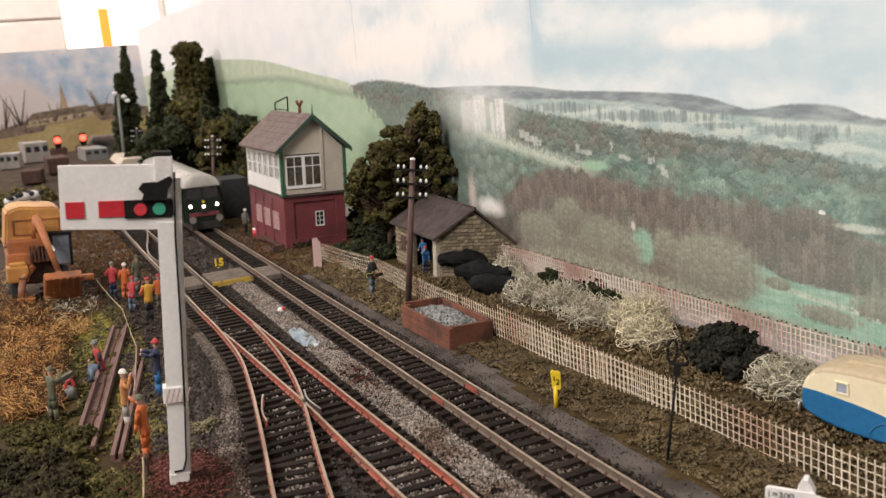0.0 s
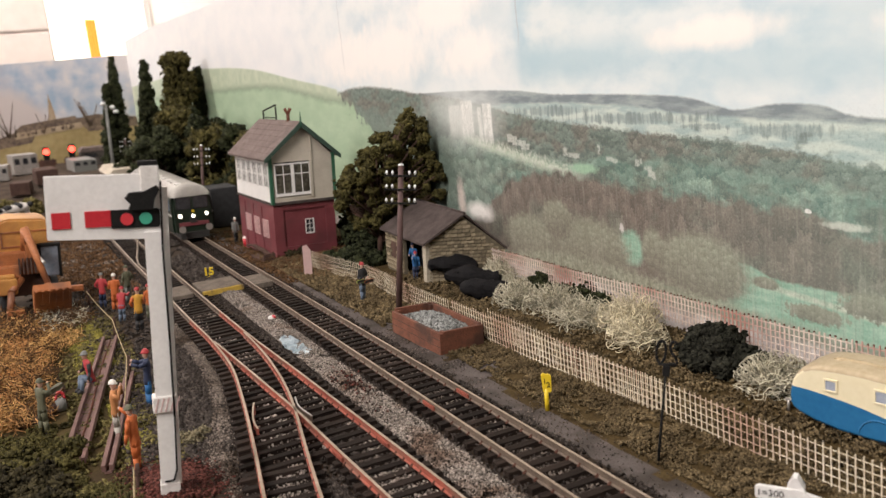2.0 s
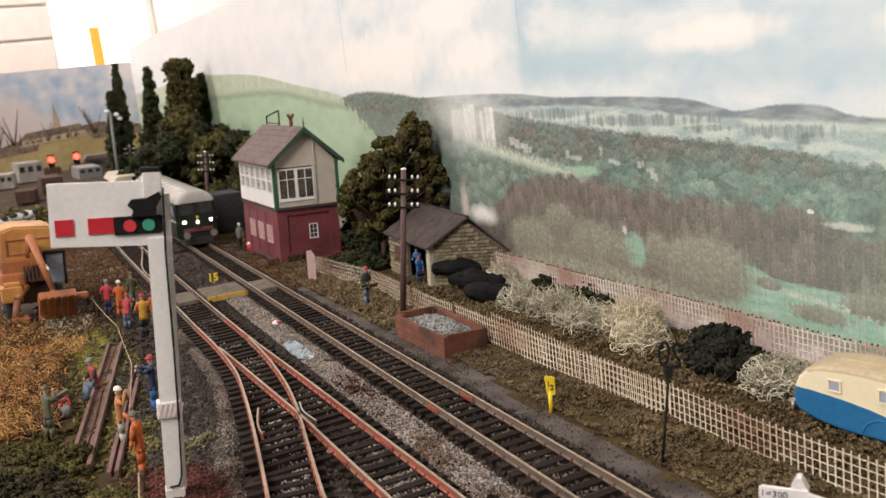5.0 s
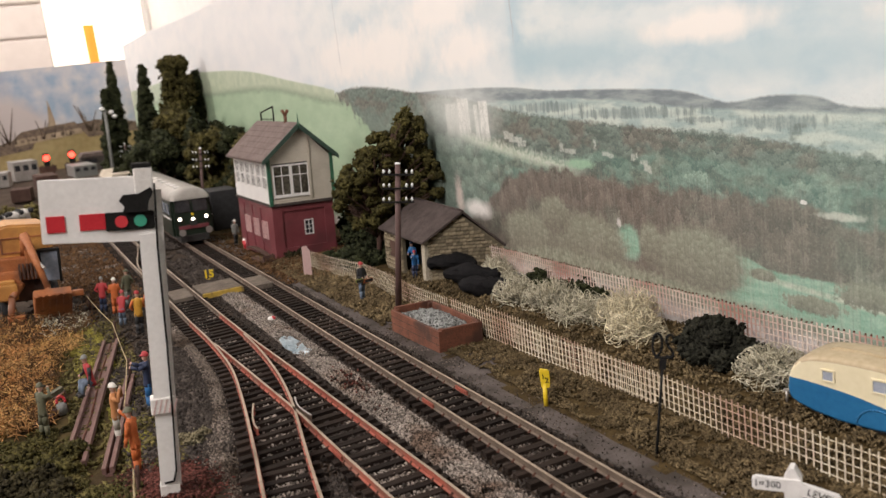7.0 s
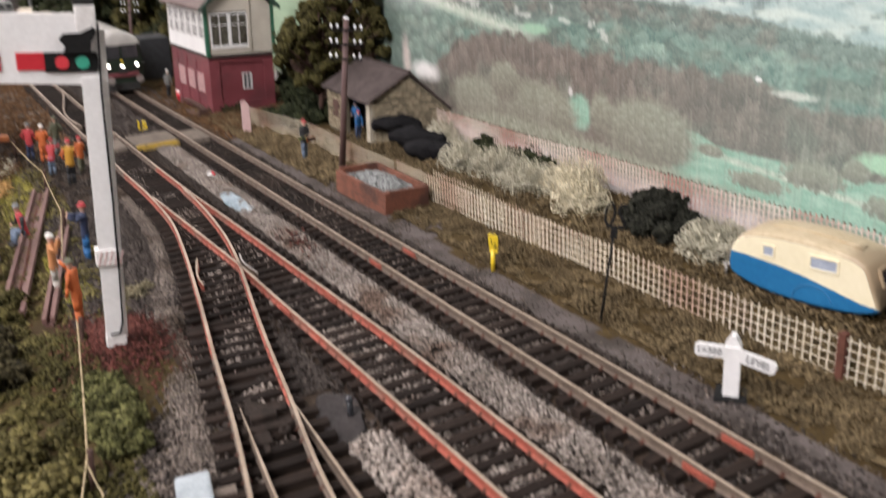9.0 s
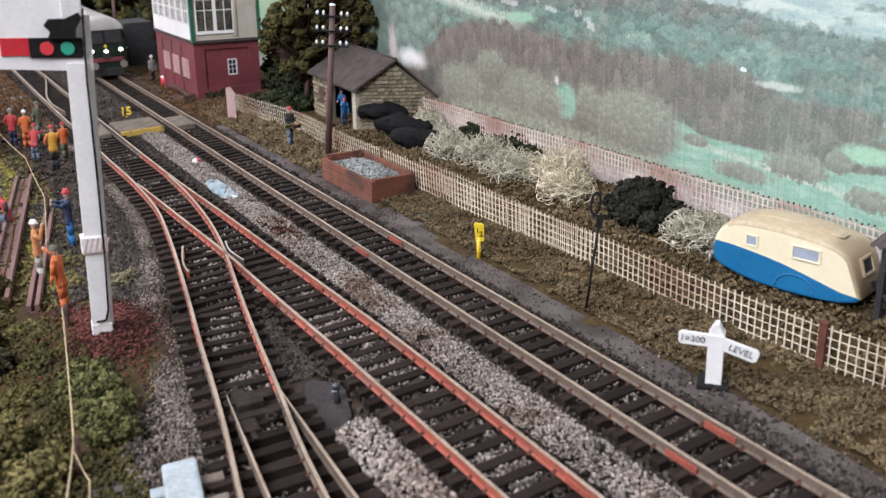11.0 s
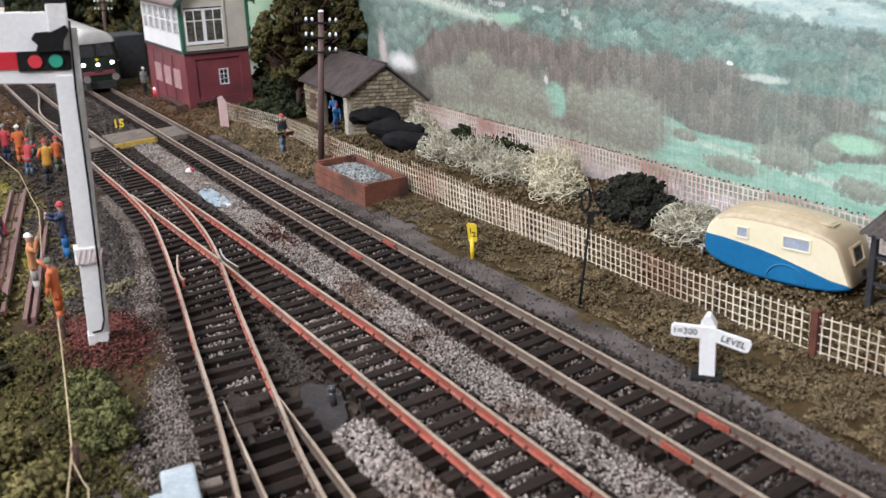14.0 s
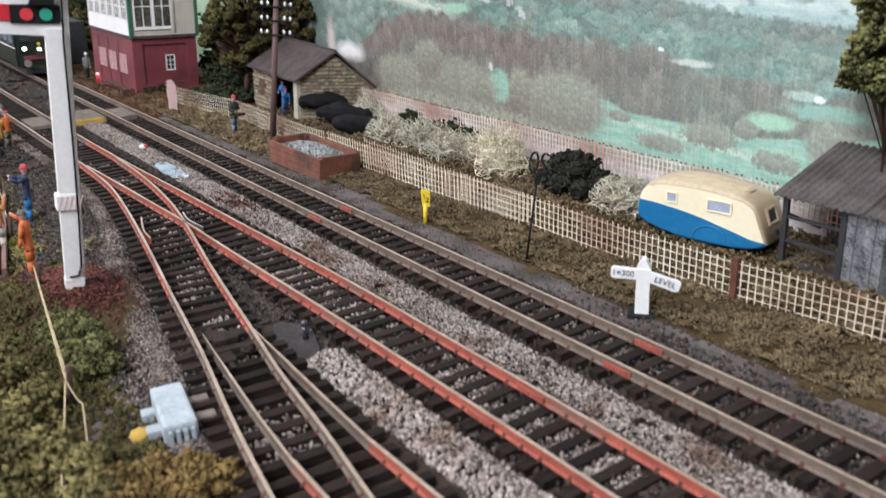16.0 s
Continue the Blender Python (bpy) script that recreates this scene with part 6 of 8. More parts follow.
# ---- spare rails, rope line, point motor ----
def spare(x0, y0, x1, y1, width, z, label):
    d = math.hypot(x1 - x0, y1 - y0)
    s = thing("spare_rail", place(x0, y0, z, math.degrees(math.atan2(y1 - y0, x1 - x0)), 0.0), label, "spare rail", "spare rails on the ground")
    bm = nb()
    box(bm, 0, -width / 2, 0, d, width / 2, 0.9, 0.1)
    part("foot", bm, M["spare_brown"], s)
    bm = nb()
    path_tube(bm, [(1, 0.4, 1.0), (d / 3, -0.5, 1.0), (2 * d / 3, 0.6, 1.0), (d - 1, 0, 1.0)], 0.45, 5)
    part("rod", bm, M["rust_post"], s, "rusty rod lying along the rail")
    for sg in (-1, 1):
        bm = nb()
        box(bm, 0, sg * width / 2 - 0.75, 0.9, d, sg * width / 2 + 0.75, 3.2, 0.2)
        part("flange", bm, M["spare_brown"], s)


spare(-76.5, 58, -47.5, 228, 6.6, 0.2, "long brown steel channel lying on the moss")
spare(-66.5, 45, -46.5, 152, 2.6, 0.0, "narrow brown rail lying on the moss")
for i, (x, y, a) in enumerate(((-80, 128, 20), (-84, 118, 60), (-77, 140, 75))):
    bm = nb()
    box(bm, -5.5, -1.7, 0, 5.5, 1.7, 3.0, 0.2)
    solo("timber_baulk", bm, M["wood_dark"], place(x, y, 0.2 + 2.4 * (i == 2), a, 0), "short dark timber baulk", "timber", "loose timber baulks")

for x, y, h in ((-60.0, 17, 12), (-70.2, -62, 11), (-50.5, 330, 11), (-44.5, 236, 11), (-46.5, 155, 10), (-55, 88, 10)):
    bm = nb()
    tube(bm, (0, 0, -1), (0.3, 0, h), 0.9, 0.7, 7)
    solo("rope_post", bm, M["wood_dark"], place(x, y, 0, 0, 0.08), "short rough wooden post carrying a rope", "post", "rope posts")
for runs in ((((-60.0, 17, 11), (-69.8, -62, 9.6)), ((-69.8, -62, 9.6), (-80, -96, 4), ), ((-80, -96, 4), (-90, -140, 2))), (((-50.5, 330, 10), (-44.5, 236, 10)), ((-44.5, 236, 10), (-46.5, 155, 9.4)), ((-46.5, 155, 9.4), (-55, 88, 9.4))), (((-60.0, 17, 9.6), (-70.2, -62, 7.2)), ((-70.2, -62, 7.2), (-69, -71, 4)), ((-69, -71, 4), (-78, -112, 1.0)))):
    bm = nb()
    for a, b in runs:
        a, b = Vector(a), Vector(b)
        path_tube(bm, [a.lerp(b, t / 8) + Vector((0, 0, -1.1 * math.sin(math.pi * t / 8))) for t in range(9)], 0.24, 5)
    solo("rope", bm, M["rope"], Matrix(), "pale slack rope strung between short posts", "rope", "ropes between posts")

s = thing("point_motor", place(-52.4, -87.0, 0, -10, 0.0), "pale grey point motor casing beside the turnout", "point motor")
bm = nb()
box(bm, -3.9, -10.5, 0.4, 3.9, 10.5, 5.4, 0.9)
part("casing", bm, M["motor_grey"], s)
bm = nb()
for i in range(4):
    box(bm, -3.0 + 1.7 * i, -11.6, 0.4, -2.0 + 1.7 * i, -10.8, 4.2, 0.15)
part("ribs", bm, M["motor_grey"], s, "ribbed end of the casing")
for y in (-4, 4.5):
    bm = nb()
    box(bm, -7, y - 1.8, 0.2, -3.0, y + 1.8, 2.4, 0.3)
    part("lug", bm, M["motor_grey"], s, "grey side lug")
    bm = nb()
    box(bm, 3.8, y - 1.6, 0.6, 9.0, y + 1.6, 2.7, 0.2)
    part("stretcher", bm, M["ballast_mid"], s, "grey stretcher plate")
bm = nb()
ball(bm, (-8.4, -3, 0.8), 2.6, 3.0, 1.5, seg=8)
part("terminal", bm, M["yellow_line"], s, "dull yellow terminal")

# small lineside clutter
bm = nb()
ball(bm, (0, 0, 2.2), 2.1, 2.1, 1.7, seg=10)
bm2 = nb()
s = thing("marker_disc", place(32, 196, 0, 0, 0.05), "small round red and white marker between the tracks", "marker")
part("disc", bm, M["white_worn"], s)
ball(bm2, (0.7, -0.2, 2.7), 1.6, 1.8, 1.2, seg=10)
part("cap", bm2, M["lens_red"], s, "red top")
bm = nb()
q = random.Random(5)
rows = []
for i in range(12):
    t = i / 11
    half = (2.2 + 3.2 * math.sin(math.pi * min(1, t * 1.15)) ** 0.7) * q.uniform(0.8, 1.1)
    rows.append([bm.verts.new((u * half + q.uniform(-0.5, 0.5), -19 + 38 * t + q.uniform(-1.4, 1.4), (0.6 if abs(u) == 1 or i in (0, 11) else 1.7) + q.uniform(0, 1.5))) for u in (-1, -0.6, -0.2, 0.2, 0.6, 1)])
for a, b in zip(rows, rows[1:]):
    for k in range(5):
        if q.random() > 0.1:
            bm.faces.new((a[k], a[k + 1], b[k + 1], b[k]))
bmesh.ops.solidify(bm, geom=bm.faces[:], thickness=0.3)
tube(bm, (-3, -14, 1.2), (2.6, -6, 2.6), 0.8, 0.7, 6)
tube(bm, (-1, -4, 1.8), (3, -15, 1.4), 0.8, 0.6, 6)
ball(bm, (0.8, -18.5, 1.4), 1.8, 2.2, 1.4, seg=8)
solo("crumpled_sheet", bm, M["blue_scrap"], place(27.6, 140, 0), "crumpled pale blue scrap between the tracks", "scrap")
bm = nb()
tube(bm, (0, 0, 0), (0, 0, 5), 1.0, 0.9, 8)
ball(bm, (0, 0, 5.4), 1.2, seg=8)
solo("ground_lamp", bm, M["dark_glass"], place(-7.5, -68, 0), "tiny glossy black ground lamp", "lamp")
s = thing("point_mechanism", place(-27.0, -61, 0, -8), "dark moulded point mechanism on the timbers", "point mechanism")
bm = nb()
box(bm, -5.5, -11, 2.2, -1, 11, 3.2, 0.2)
box(bm, -7.5, -5.2, 2.2, 5.5, -2.2, 3.7, 0.25)
box(bm, -7.5, 2.8, 2.2, 5.5, 5.6, 3.7, 0.25)
part("base_plate", bm, M["point_plastic"], s)
bm = nb()
box(bm, -4.6, -1.6, 3.0, 2.2, 2.6, 5.2, 0.5)
box(bm, -2.4, 2.6, 3.0, 0.6, 6.4, 4.6, 0.4)
part("slide_block", bm, M["point_plastic"], s, "raised dark slide block")
for x, y in ((2.6, -7.6), (-6.4, 8.6)):
    bm = nb()
    path_tube(bm, [(x + 1.25 * math.cos(t), y + 1.25 * math.sin(t), 3.5) for t in np.linspace(0, 2 * math.pi, 13)], 0.55)
    part("eyelet", bm, M["point_plastic"], s, "moulded ring")
bm = nb()
box(bm, -3.6, -14.5, 2.4, -2.2, 13.5, 2.9, 0.1)
part("tie_bar", bm, M["point_plastic"], s, "thin tie bar")
bm = nb()
n = 40
rim = [bm.verts.new(((6.2 + 1.7 * noise.noise((math.cos(t) * 1.3, math.sin(t) * 1.3, 2))) * math.cos(t), (15 + 4 * noise.noise((math.cos(t) * 1.3, math.sin(t) * 1.3, 7))) * math.sin(t), 0.3)) for t in np.linspace(0, 2 * math.pi, n, endpoint=False)]
top = [bm.verts.new((v.co.x * 0.86, v.co.y * 0.9, 0.8)) for v in rim]
for i in range(n):
    bm.faces.new((rim[i], rim[(i + 1) % n], top[(i + 1) % n], top[i])).smooth = True
bm.faces.new(top)
bm.faces.new(rim[::-1])
solo("glue_spill", bm, M["glue_dark"], place(-9.5, -66, 0, -10), "dark glossy dried spill round the ground lamp", "spill")


# ---- bags by the shed ----
for i, (x, y, a, ln, r, z) in enumerate(((143, 197, -46, 33, 5.9, 10.6), (142.5, 172, -50, 37, 5.8, 7.6), (139.5, 146, -52, 38, 5.7, 5.6))):
    bm = nb()
    ball(bm, (0, 0, z), ln / 2, r, r * 0.95, seg=40)
    for v in bm.verts:
        u = v.co.x / (ln / 2)
        pinch = 1 + 0.16 * math.sin(u * 4.3 + 2 * i) - 0.1 * abs(u)
        n = 0.5 * noise.noise(v.co * 0.16 + Vector((9 * i, 0, 0))) + 1.1 * abs(noise.noise(Vector((v.co.x * 0.3, v.co.y * 0.12, v.co.z * 0.2)) + Vector((0, 5 * i, 0)))) + 0.5 * abs(noise.noise(v.co * 0.55)) - 0.4
        v.co.y *= pinch
        v.co.z = max(0.1, z + (v.co.z - z) * pinch + n * 1.7)
        v.co.y += n * 1.6
        v.co.x = max(-ln / 2 * 0.93, min(ln / 2 * 0.93, v.co.x))
    for f in bm.faces:
        f.smooth = True
    solo("black_bag", bm, M["sack_black"], place(x, y, 0, a, 0.06), "long stuffed black sack lying by the stone shed", "sack", "black sacks")


# ---- lichen and foam plants ----
def lichen(x, y, rx, ry, rz, n, mat, label, radius=0.3):
    k, n = 7, int(1.5 * n)
    start = np.stack([rng.normal(0, rx * 0.32, n), rng.normal(0, ry * 0.32, n), rng.uniform(0, rz * 0.5, n)], 1)
    d = np.stack([rng.normal(0, 1, n), rng.normal(0, 1, n), rng.uniform(0.0, 1.3, n)], 1)
    d += start * np.array([1.2 / rx, 1.2 / ry, 0.4 / rz])
    d /= np.linalg.norm(d, axis=1, keepdims=True)
    pts = [start]
    for _ in range(k - 1):
        d = d + 0.42 * rng.normal(size=(n, 3))
        d /= np.linalg.norm(d, axis=1, keepdims=True)
        q = pts[-1] + d * 1.8
        e = (q / np.array([rx, ry, rz])) ** 2
        over = np.maximum(np.sqrt(e.sum(1)), 1)[:, None]
        q = q / over
        q[:, 2] = np.maximum(q[:, 2], 0.1)
        pts.append(q)
    v, f = tubes_np(np.stack(pts, 1), radius)
    ob = new("lichen_bush", np_mesh("lichen_bush", v, f, M[mat]))
    ob.matrix_world = place(x, y, 0, 0, 0.0)
    return tagged(ob, label, "bush", "lichen bushes")


for x, y, rx, ry, rz, n, mat in ((142, 122, 12, 17, 15, 230, "lichen_grey"), (149, 98, 15, 19, 17, 280, "lichen_grey"), (147, 70, 15, 21, 15, 300, "lichen_grey"), (155, 46, 14, 18, 21, 430, "lichen_cream"), (146, 30, 13, 15, 14, 250, "lichen_cream"), (148, -44, 13, 17, 14, 300, "lichen_grey"), (160, 172, 9, 14, 18, 200, "lichen_grey"), (152, 140, 9, 13, 13, 150, "lichen_grey")):
    lichen(x, y, rx, ry, rz, n, mat, "wiry pale %s lichen bush behind the fence" % ("cream" if "cream" in mat else "grey-green"))


def foam_bush(name, x, y, lumps, n, size, mat, label, group=""):
    pts = [fuzz((a, b, c), (r, r, r * 0.85), int(n * r * 0.58), 0.5) for a, b, c, r in lumps]
    p = np.concatenate(pts)
    p[:, 2] = np.maximum(p[:, 2], 0)
    v, f = grains(p, size * 1.26, 0.5, 1.0, True)
    ob = new(name, np_mesh(name, v, f, M[mat]))
    ob.matrix_world = place(x, y)
    return tagged(ob, label, "bush", group)


foam_bush("foam_bush", 160, 108, [(0, 0, 4, 7), (4, -14, 5, 7), (-3, 14, 4, 6), (3, -28, 4, 7), (5, 26, 5, 7), (2, -44, 3, 6)], 200, 0.6, "foliage_dark", "dark low foam growth among the lichen bushes")
foam_bush("foam_bush", 150, -14, [(0, 0, 6, 7), (-3, 9, 6, 6), (2, -9, 5, 6), (-7, 1, 4, 5), (3, 4, 11, 5), (-2, -4, 10, 4), (5, 13, 6, 6), (4, -17, 4, 5), (8, 4, 8, 6), (-6, -9, 4, 4), (1, 10, 11, 4)], 380, 0.6, "foliage_black", "dense black foam bush behind the lattice fence")
foam_bush("foam_bush", -60.5, -33, [(0, 0, 4, 4.4), (3.6, 6, 3.8, 3.4), (-3.4, 8, 3.4, 3.6), (1.6, -11, 4, 4.4), (-3, -8, 4, 3.6), (3.4, 15, 3.4, 3.2), (-3, 16, 3, 3.2), (4.6, -5, 3.4, 3.2), (-2, -17, 3, 3.8), (3, -18, 3, 3.2), (0, 22, 2.6, 3), (4.4, 1, 6, 2.4), (-1, 5, 6.4, 2.4), (1, -15, 6, 2.6)], 820, 0.36, "foliage_green", "low grey-green foam bush beside the ballast")
foam_bush("foam_bush", -86, -70, [(0, 0, 2, 6), (8, 10, 2, 6), (-6, 14, 2, 7), (4, -16, 2, 7), (10, -26, 2, 6), (-8, -8, 2, 6), (2, 30, 2, 6), (8, -40, 2, 6), (-10, -34, 2, 7), (-12, 36, 2, 7)], 300, 0.5, "moss_yellow", "yellow-green foam undergrowth on the bank")
foam_bush("foam_bush", -94, 46, [(0, 0, 3, 6), (8, 4, 3, 5), (-6, 10, 3, 6), (-8, -8, 3, 6), (4, -10, 2.5, 5), (12, -6, 2, 4)], 420, 0.5, "foliage_umber", "dark olive foam bush on the moss bank")
foam_bush("foam_bush", -95, 18, [(0, 0, 3, 6), (9, 6, 2.6, 6), (-8, 8, 3, 6), (4, -12, 3, 7), (14, -10, 2, 5), (2, 2, 6, 4), (8, -6, 5, 4)], 440, 0.55, "foliage_umber", "dark brown-green foam bush on the moss bank")
foam_bush("foam_bush", -64, -108, [(0, 0, 1.2, 5), (7, -4, 1, 5), (-7, 2, 1, 4.5), (2, -10, 1, 5), (-8, -8, 1, 5), (11, -10, 0.8, 4)], 560, 0.4, "moss_gold", "low golden-brown foam clump beside the point motor")
foam_bush("foam_bush", -36, 52, [(0, 0, 1.4, 3.4), (4, 5, 1.2, 2.6), (-3, 6, 1, 2.4)], 300, 0.3, "tuft_beige", "small pale beige tuft beside the signal")


def scrub(x, y, rx, ry, n, mat, label, h=5.0, ln=0.8):
    """Matted dry fibres on the ground."""
    k, n = 5, int(0.55 * n)
    s = np.stack([rng.uniform(-rx, rx, n), rng.uniform(-ry, ry, n), np.zeros(n)], 1)
    keep = (s[:, 0] / rx) ** 2 + (s[:, 1] / ry) ** 2 < 1
    s = s[keep]
    n = len(s)
    hump = np.array([1.5 + 1.5 * noise.noise((a * 0.09 + x, b * 0.09 + y, 0)) + 0.5 * noise.noise((a * 0.25, b * 0.25, x)) for a, b, _ in s])
    keep = hump > 1.15
    s, hump, n = s[keep], hump[keep], int(keep.sum())
    s[:, 2] = rng.uniform(0.2, 1, n) * h * np.clip(hump - 0.9, 0.05, 2) * 1.1
    d = rng.normal(size=(n, 3)) * np.array([1, 1, 0.6])
    d /= np.linalg.norm(d, axis=1, keepdims=True)
    pts = [s]
    for _ in range(k - 1):
        d = d + 0.35 * rng.normal(size=(n, 3))
        d /= np.linalg.norm(d, axis=1, keepdims=True)
        q = pts[-1] + d * ln * 1.4
        q[:, 2] = np.maximum(q[:, 2], 0.05)
        pts.append(q)
    v, f = tubes_np(np.stack(pts, 1), 0.27)
    ob = new("dry_scrub", np_mesh("dry_scrub", v, f, M[mat]))
    ob.matrix_world = place(x, y)
    return tagged(ob, label, "scrub", kind="stuff")


for mat, k in (("dry_grass", 0), ("scrub_brown", 1), ("scrub_gold", 2), ("scrub_brown", 3)):
    scrub(-98 + 2 * k, 222 + 6 * k, 23, 92, 3000, mat, "matted dry orange and brown scrub on the bank", 9)
    scrub(-93 + k, 138 + 3 * k, 15, 32, 1200, mat, "matted dry scrub near the timbers", 7)
    scrub(-126 + 3 * k, 300, 30, 160, 1300, mat, "dry scrub at the layout edge", 9)
scrub(-70, 300, 16, 40, 1400, "lichen_grey", "grey dead scrub by the excavator", 4)
scrub(-68, 305, 18, 44, 2600, "scrub_brown", "brown dead scrub by the excavator", 5)
scrub(-72, 250, 12, 24, 1300, "scrub_gold", "golden dry scrub beside the spare channel", 5)
scrub(-52, 420, 26, 80, 2600, "scrub_brown", "brown dead scrub beside the far line", 4)
for hx, hy, mat, sc in ((-97, 236, "dry_grass", 1.0), (-104, 196, "scrub_gold", 1.0), (-88, 262, "scrub_brown", 0.9), (-93, 172, "dry_grass", 0.8), (-110, 160, "dry_grass", 1.1), (-82, 222, "scrub_gold", 0.7), (-100, 128, "scrub_gold", 0.8), (-112, 232, "scrub_brown", 1.0)):
    foam_bush("scrub_clump", hx, hy, [(0, 0, 2 * sc, 6 * sc), (7 * sc, 9 * sc, 2 * sc, 5 * sc), (-7 * sc, 6 * sc, 2 * sc, 5 * sc), (3 * sc, -10 * sc, 1.6 * sc, 5 * sc), (-4 * sc, 18 * sc, 1.6 * sc, 5 * sc)], 150, 0.5, mat, "dry tangled clump of scrub on the bank", "scrub clumps")
    scrub(hx, hy, 12 * sc, 20 * sc, 900, mat, "loose dry fibres over the scrub clump", 8)
put_moss = [strip(5200, -68, -50, 182, 300), strip(1600, -60, -48, 60, 120)]
foam_bush("foam_bush", -84, 64, [(0, 0, 2, 5), (8, 6, 2, 5), (-8, 10, 2, 6), (4, -10, 2, 5), (-10, -6, 2, 6)], 420, 0.5, "foliage_olive", "olive foam undergrowth beside the spare rails")

# ---- ballast and ground crumbs ----
def patchy(p, limit=0.0, k=0.05):
    """Keeps the grains where a slow noise is high, so that the cover is uneven."""
    v = np.array([noise.noise((a * k, b * k, 21)) + 0.5 * noise.noise((a * k * 4, b * k * 4, 8)) for a, b, _ in p])
    return p[v > limit]


def put_ballast(name, p, size, mat, label, z=0.4, lift=0.5):
    p = p.copy()
    p[:, 2] += z + rng.uniform(-0.3, lift, len(p))
    leafy = mat.startswith(("verge", "moss", "foliage"))
    plain = leafy or mat == "ballast_dark"
    return crumbs(name, p, size * (1.12 if plain else 1), M[mat], label, "turf" if leafy else "ballast", leafy=plain)


way = strip(31000, 23.6, 36.8, -230, 290)
way[:, 2] += 1.5 * np.exp(-((way[:, 0] - 29) / 5) ** 2)
put_ballast("ballast", patchy(way, -0.5), 0.35, "ballast_light", "pale grey stone ballast between the two lines")
put_ballast("ballast", strip(9000, 19, 38, -260, 430), 0.4, "ballast_dark", "dark stone ballast between the two lines", 0.2)
fo = strip(9000, 3.4, 17.2, -260, 30)
put_ballast("ballast", patchy(fo, -0.15), 0.4, "ballast_light", "pale ballast between the sleepers", 1.2)
put_ballast("ballast", fo[:5000], 0.4, "ballast_dark", "dark ballast between the sleepers", 0.9)
put_ballast("ballast", strip(3600, -6, 24, -260, 150), 0.5, "ballast_dark", "dark ballast along the sleepers", 0.4)
put_ballast("ballast", patchy(strip(9000, 44.4, 57.2, -260, 420), 0.05), 0.4, "ballast_mid", "grey ballast between the sleepers", 1.1)
put_ballast("ballast", strip(6000, 42.5, 57, -260, 420), 0.4, "ballast_dark", "dark ballast between the sleepers", 0.8)
put_ballast("ballast", strip(5600, 33, 67, -260, 420), 0.48, "ballast_dark", "dark ballast along the sleepers", 0.3)
hp = strip(6400, -15, -2.8, -260, -80)
hp[:, 2] += 1.6 * np.exp(-((hp[:, 0] + 8) / 3.0) ** 2)
put_ballast("ballast", hp, 0.55, "ballast_light", "coarse pale ballast heaped between the turnouts")
ls = []
for y in rng.uniform(-120, 290, 23000):
    e = tl(y) - 6.5
    u = abs(rng.normal(0, 1))
    wide = 1.0 if y < 45 else max(0.5, 1.0 - (y - 45) / 60)
    ls.append((e - wide * 4.5 + rng.normal(0, 2.6 * wide), y, 0.9 * math.exp(-u)))
put_ballast("ballast", patchy(np.array(ls), -0.38, 0.07), 0.33, "ballast_mid", "grey ballast shoulder beside the turnout")
tn = []
for y in rng.uniform(-120, 300, 8000):
    a, b = tl(y), (mr(y) if y > 10 else tr(y))
    tn.append((rng.uniform(a + 1.4, b - 1.4), y, 0.0))
put_ballast("ballast", patchy(np.array(tn), -0.05), 0.38, "ballast_light", "sparse pale ballast among the turnout timbers", 1.2)
put_ballast("ballast", strip(2200, -22, -4, -50, -8), 0.42, "ballast_dark", "dark ash between the turnouts", 0.1)
put_ballast("ballast", strip(7000, -42, -14, 35, 185), 0.42, "ballast_dark", "black ash beside the curving turnout", 0.2)
put_ballast("ballast", strip(2600, -60, -26, -70, 70), 0.5, "ballast_dark", "dark ash ballast beside the turnout", 0.1)
rc = np.stack([rng.normal(-50.5, 6.6, 7000), rng.normal(15, 15, 7000), np.zeros(7000)], 1)
rc[:, 2] = [signal_mound(a, b) for a, b, _ in rc]
rc[:, 2] += rng.uniform(-0.2, 0.7, len(rc))
crumbs("red_chippings", rc, 0.48, M["red_chips"], "dull red flakes heaped round the signal post", "ballast", spread=0.7, flat=0.4)
rs = np.stack([rng.normal(30, 2.5, 110), rng.normal(66, 14, 110), np.ones(110)], 1)
put_ballast("red_chippings", rs, 0.45, "red_chips", "red stained chippings between the lines", 1.2)
put_ballast("ash", patchy(strip(2400, -60, -40, -78, -40), -0.2), 0.5, "ballast_mid", "grey ash beside the point motor", 0.0, 0.4)
put_ballast("ballast", patchy(strip(7000, 60.4, 68, -260, 330, 1.3), -0.2), 0.3, "ballast_dark", "dark stone shoulder beside the running line", 0.1, 0.4)
put_ballast("ash", patchy(strip(3200, 60.5, 71, -260, 330, 1.3), -0.05), 0.26, "ballast_mid", "scattered grey ash on the cess", 0.0, 0.3)


put_ballast("ash", strip(1600, 64, 79, -260, 200, 1.2), 0.18, "ballast_dark", "fine dark grit on the cess", 0.0, 0.25)
put_ballast("ash", patchy(strip(2600, 64, 79, -260, 200, 1.2), 0.0), 0.24, "ballast_mid", "scattered grey grit on the cess", 0.0, 0.3)
put_ballast("ash", strip(1500, 61, 73, -255, -128), 0.34, "ballast_dark", "black ash spilled beside the near rail", 0.0, 0.4)
put_ballast("ash", strip(110, 62, 80, -230, -90), 0.3, "ballast_light", "pale stray chips on the cess", 0.1, 0.3)
tar = np.stack([rng.normal(77, 3.2, 170), rng.normal(-124, 14, 170), np.zeros(170)], 1)
put_ballast("ash", tar, 0.3, "ballast_dark", "dark tarry crumbs round the gradient post", 0.0, 0.3)


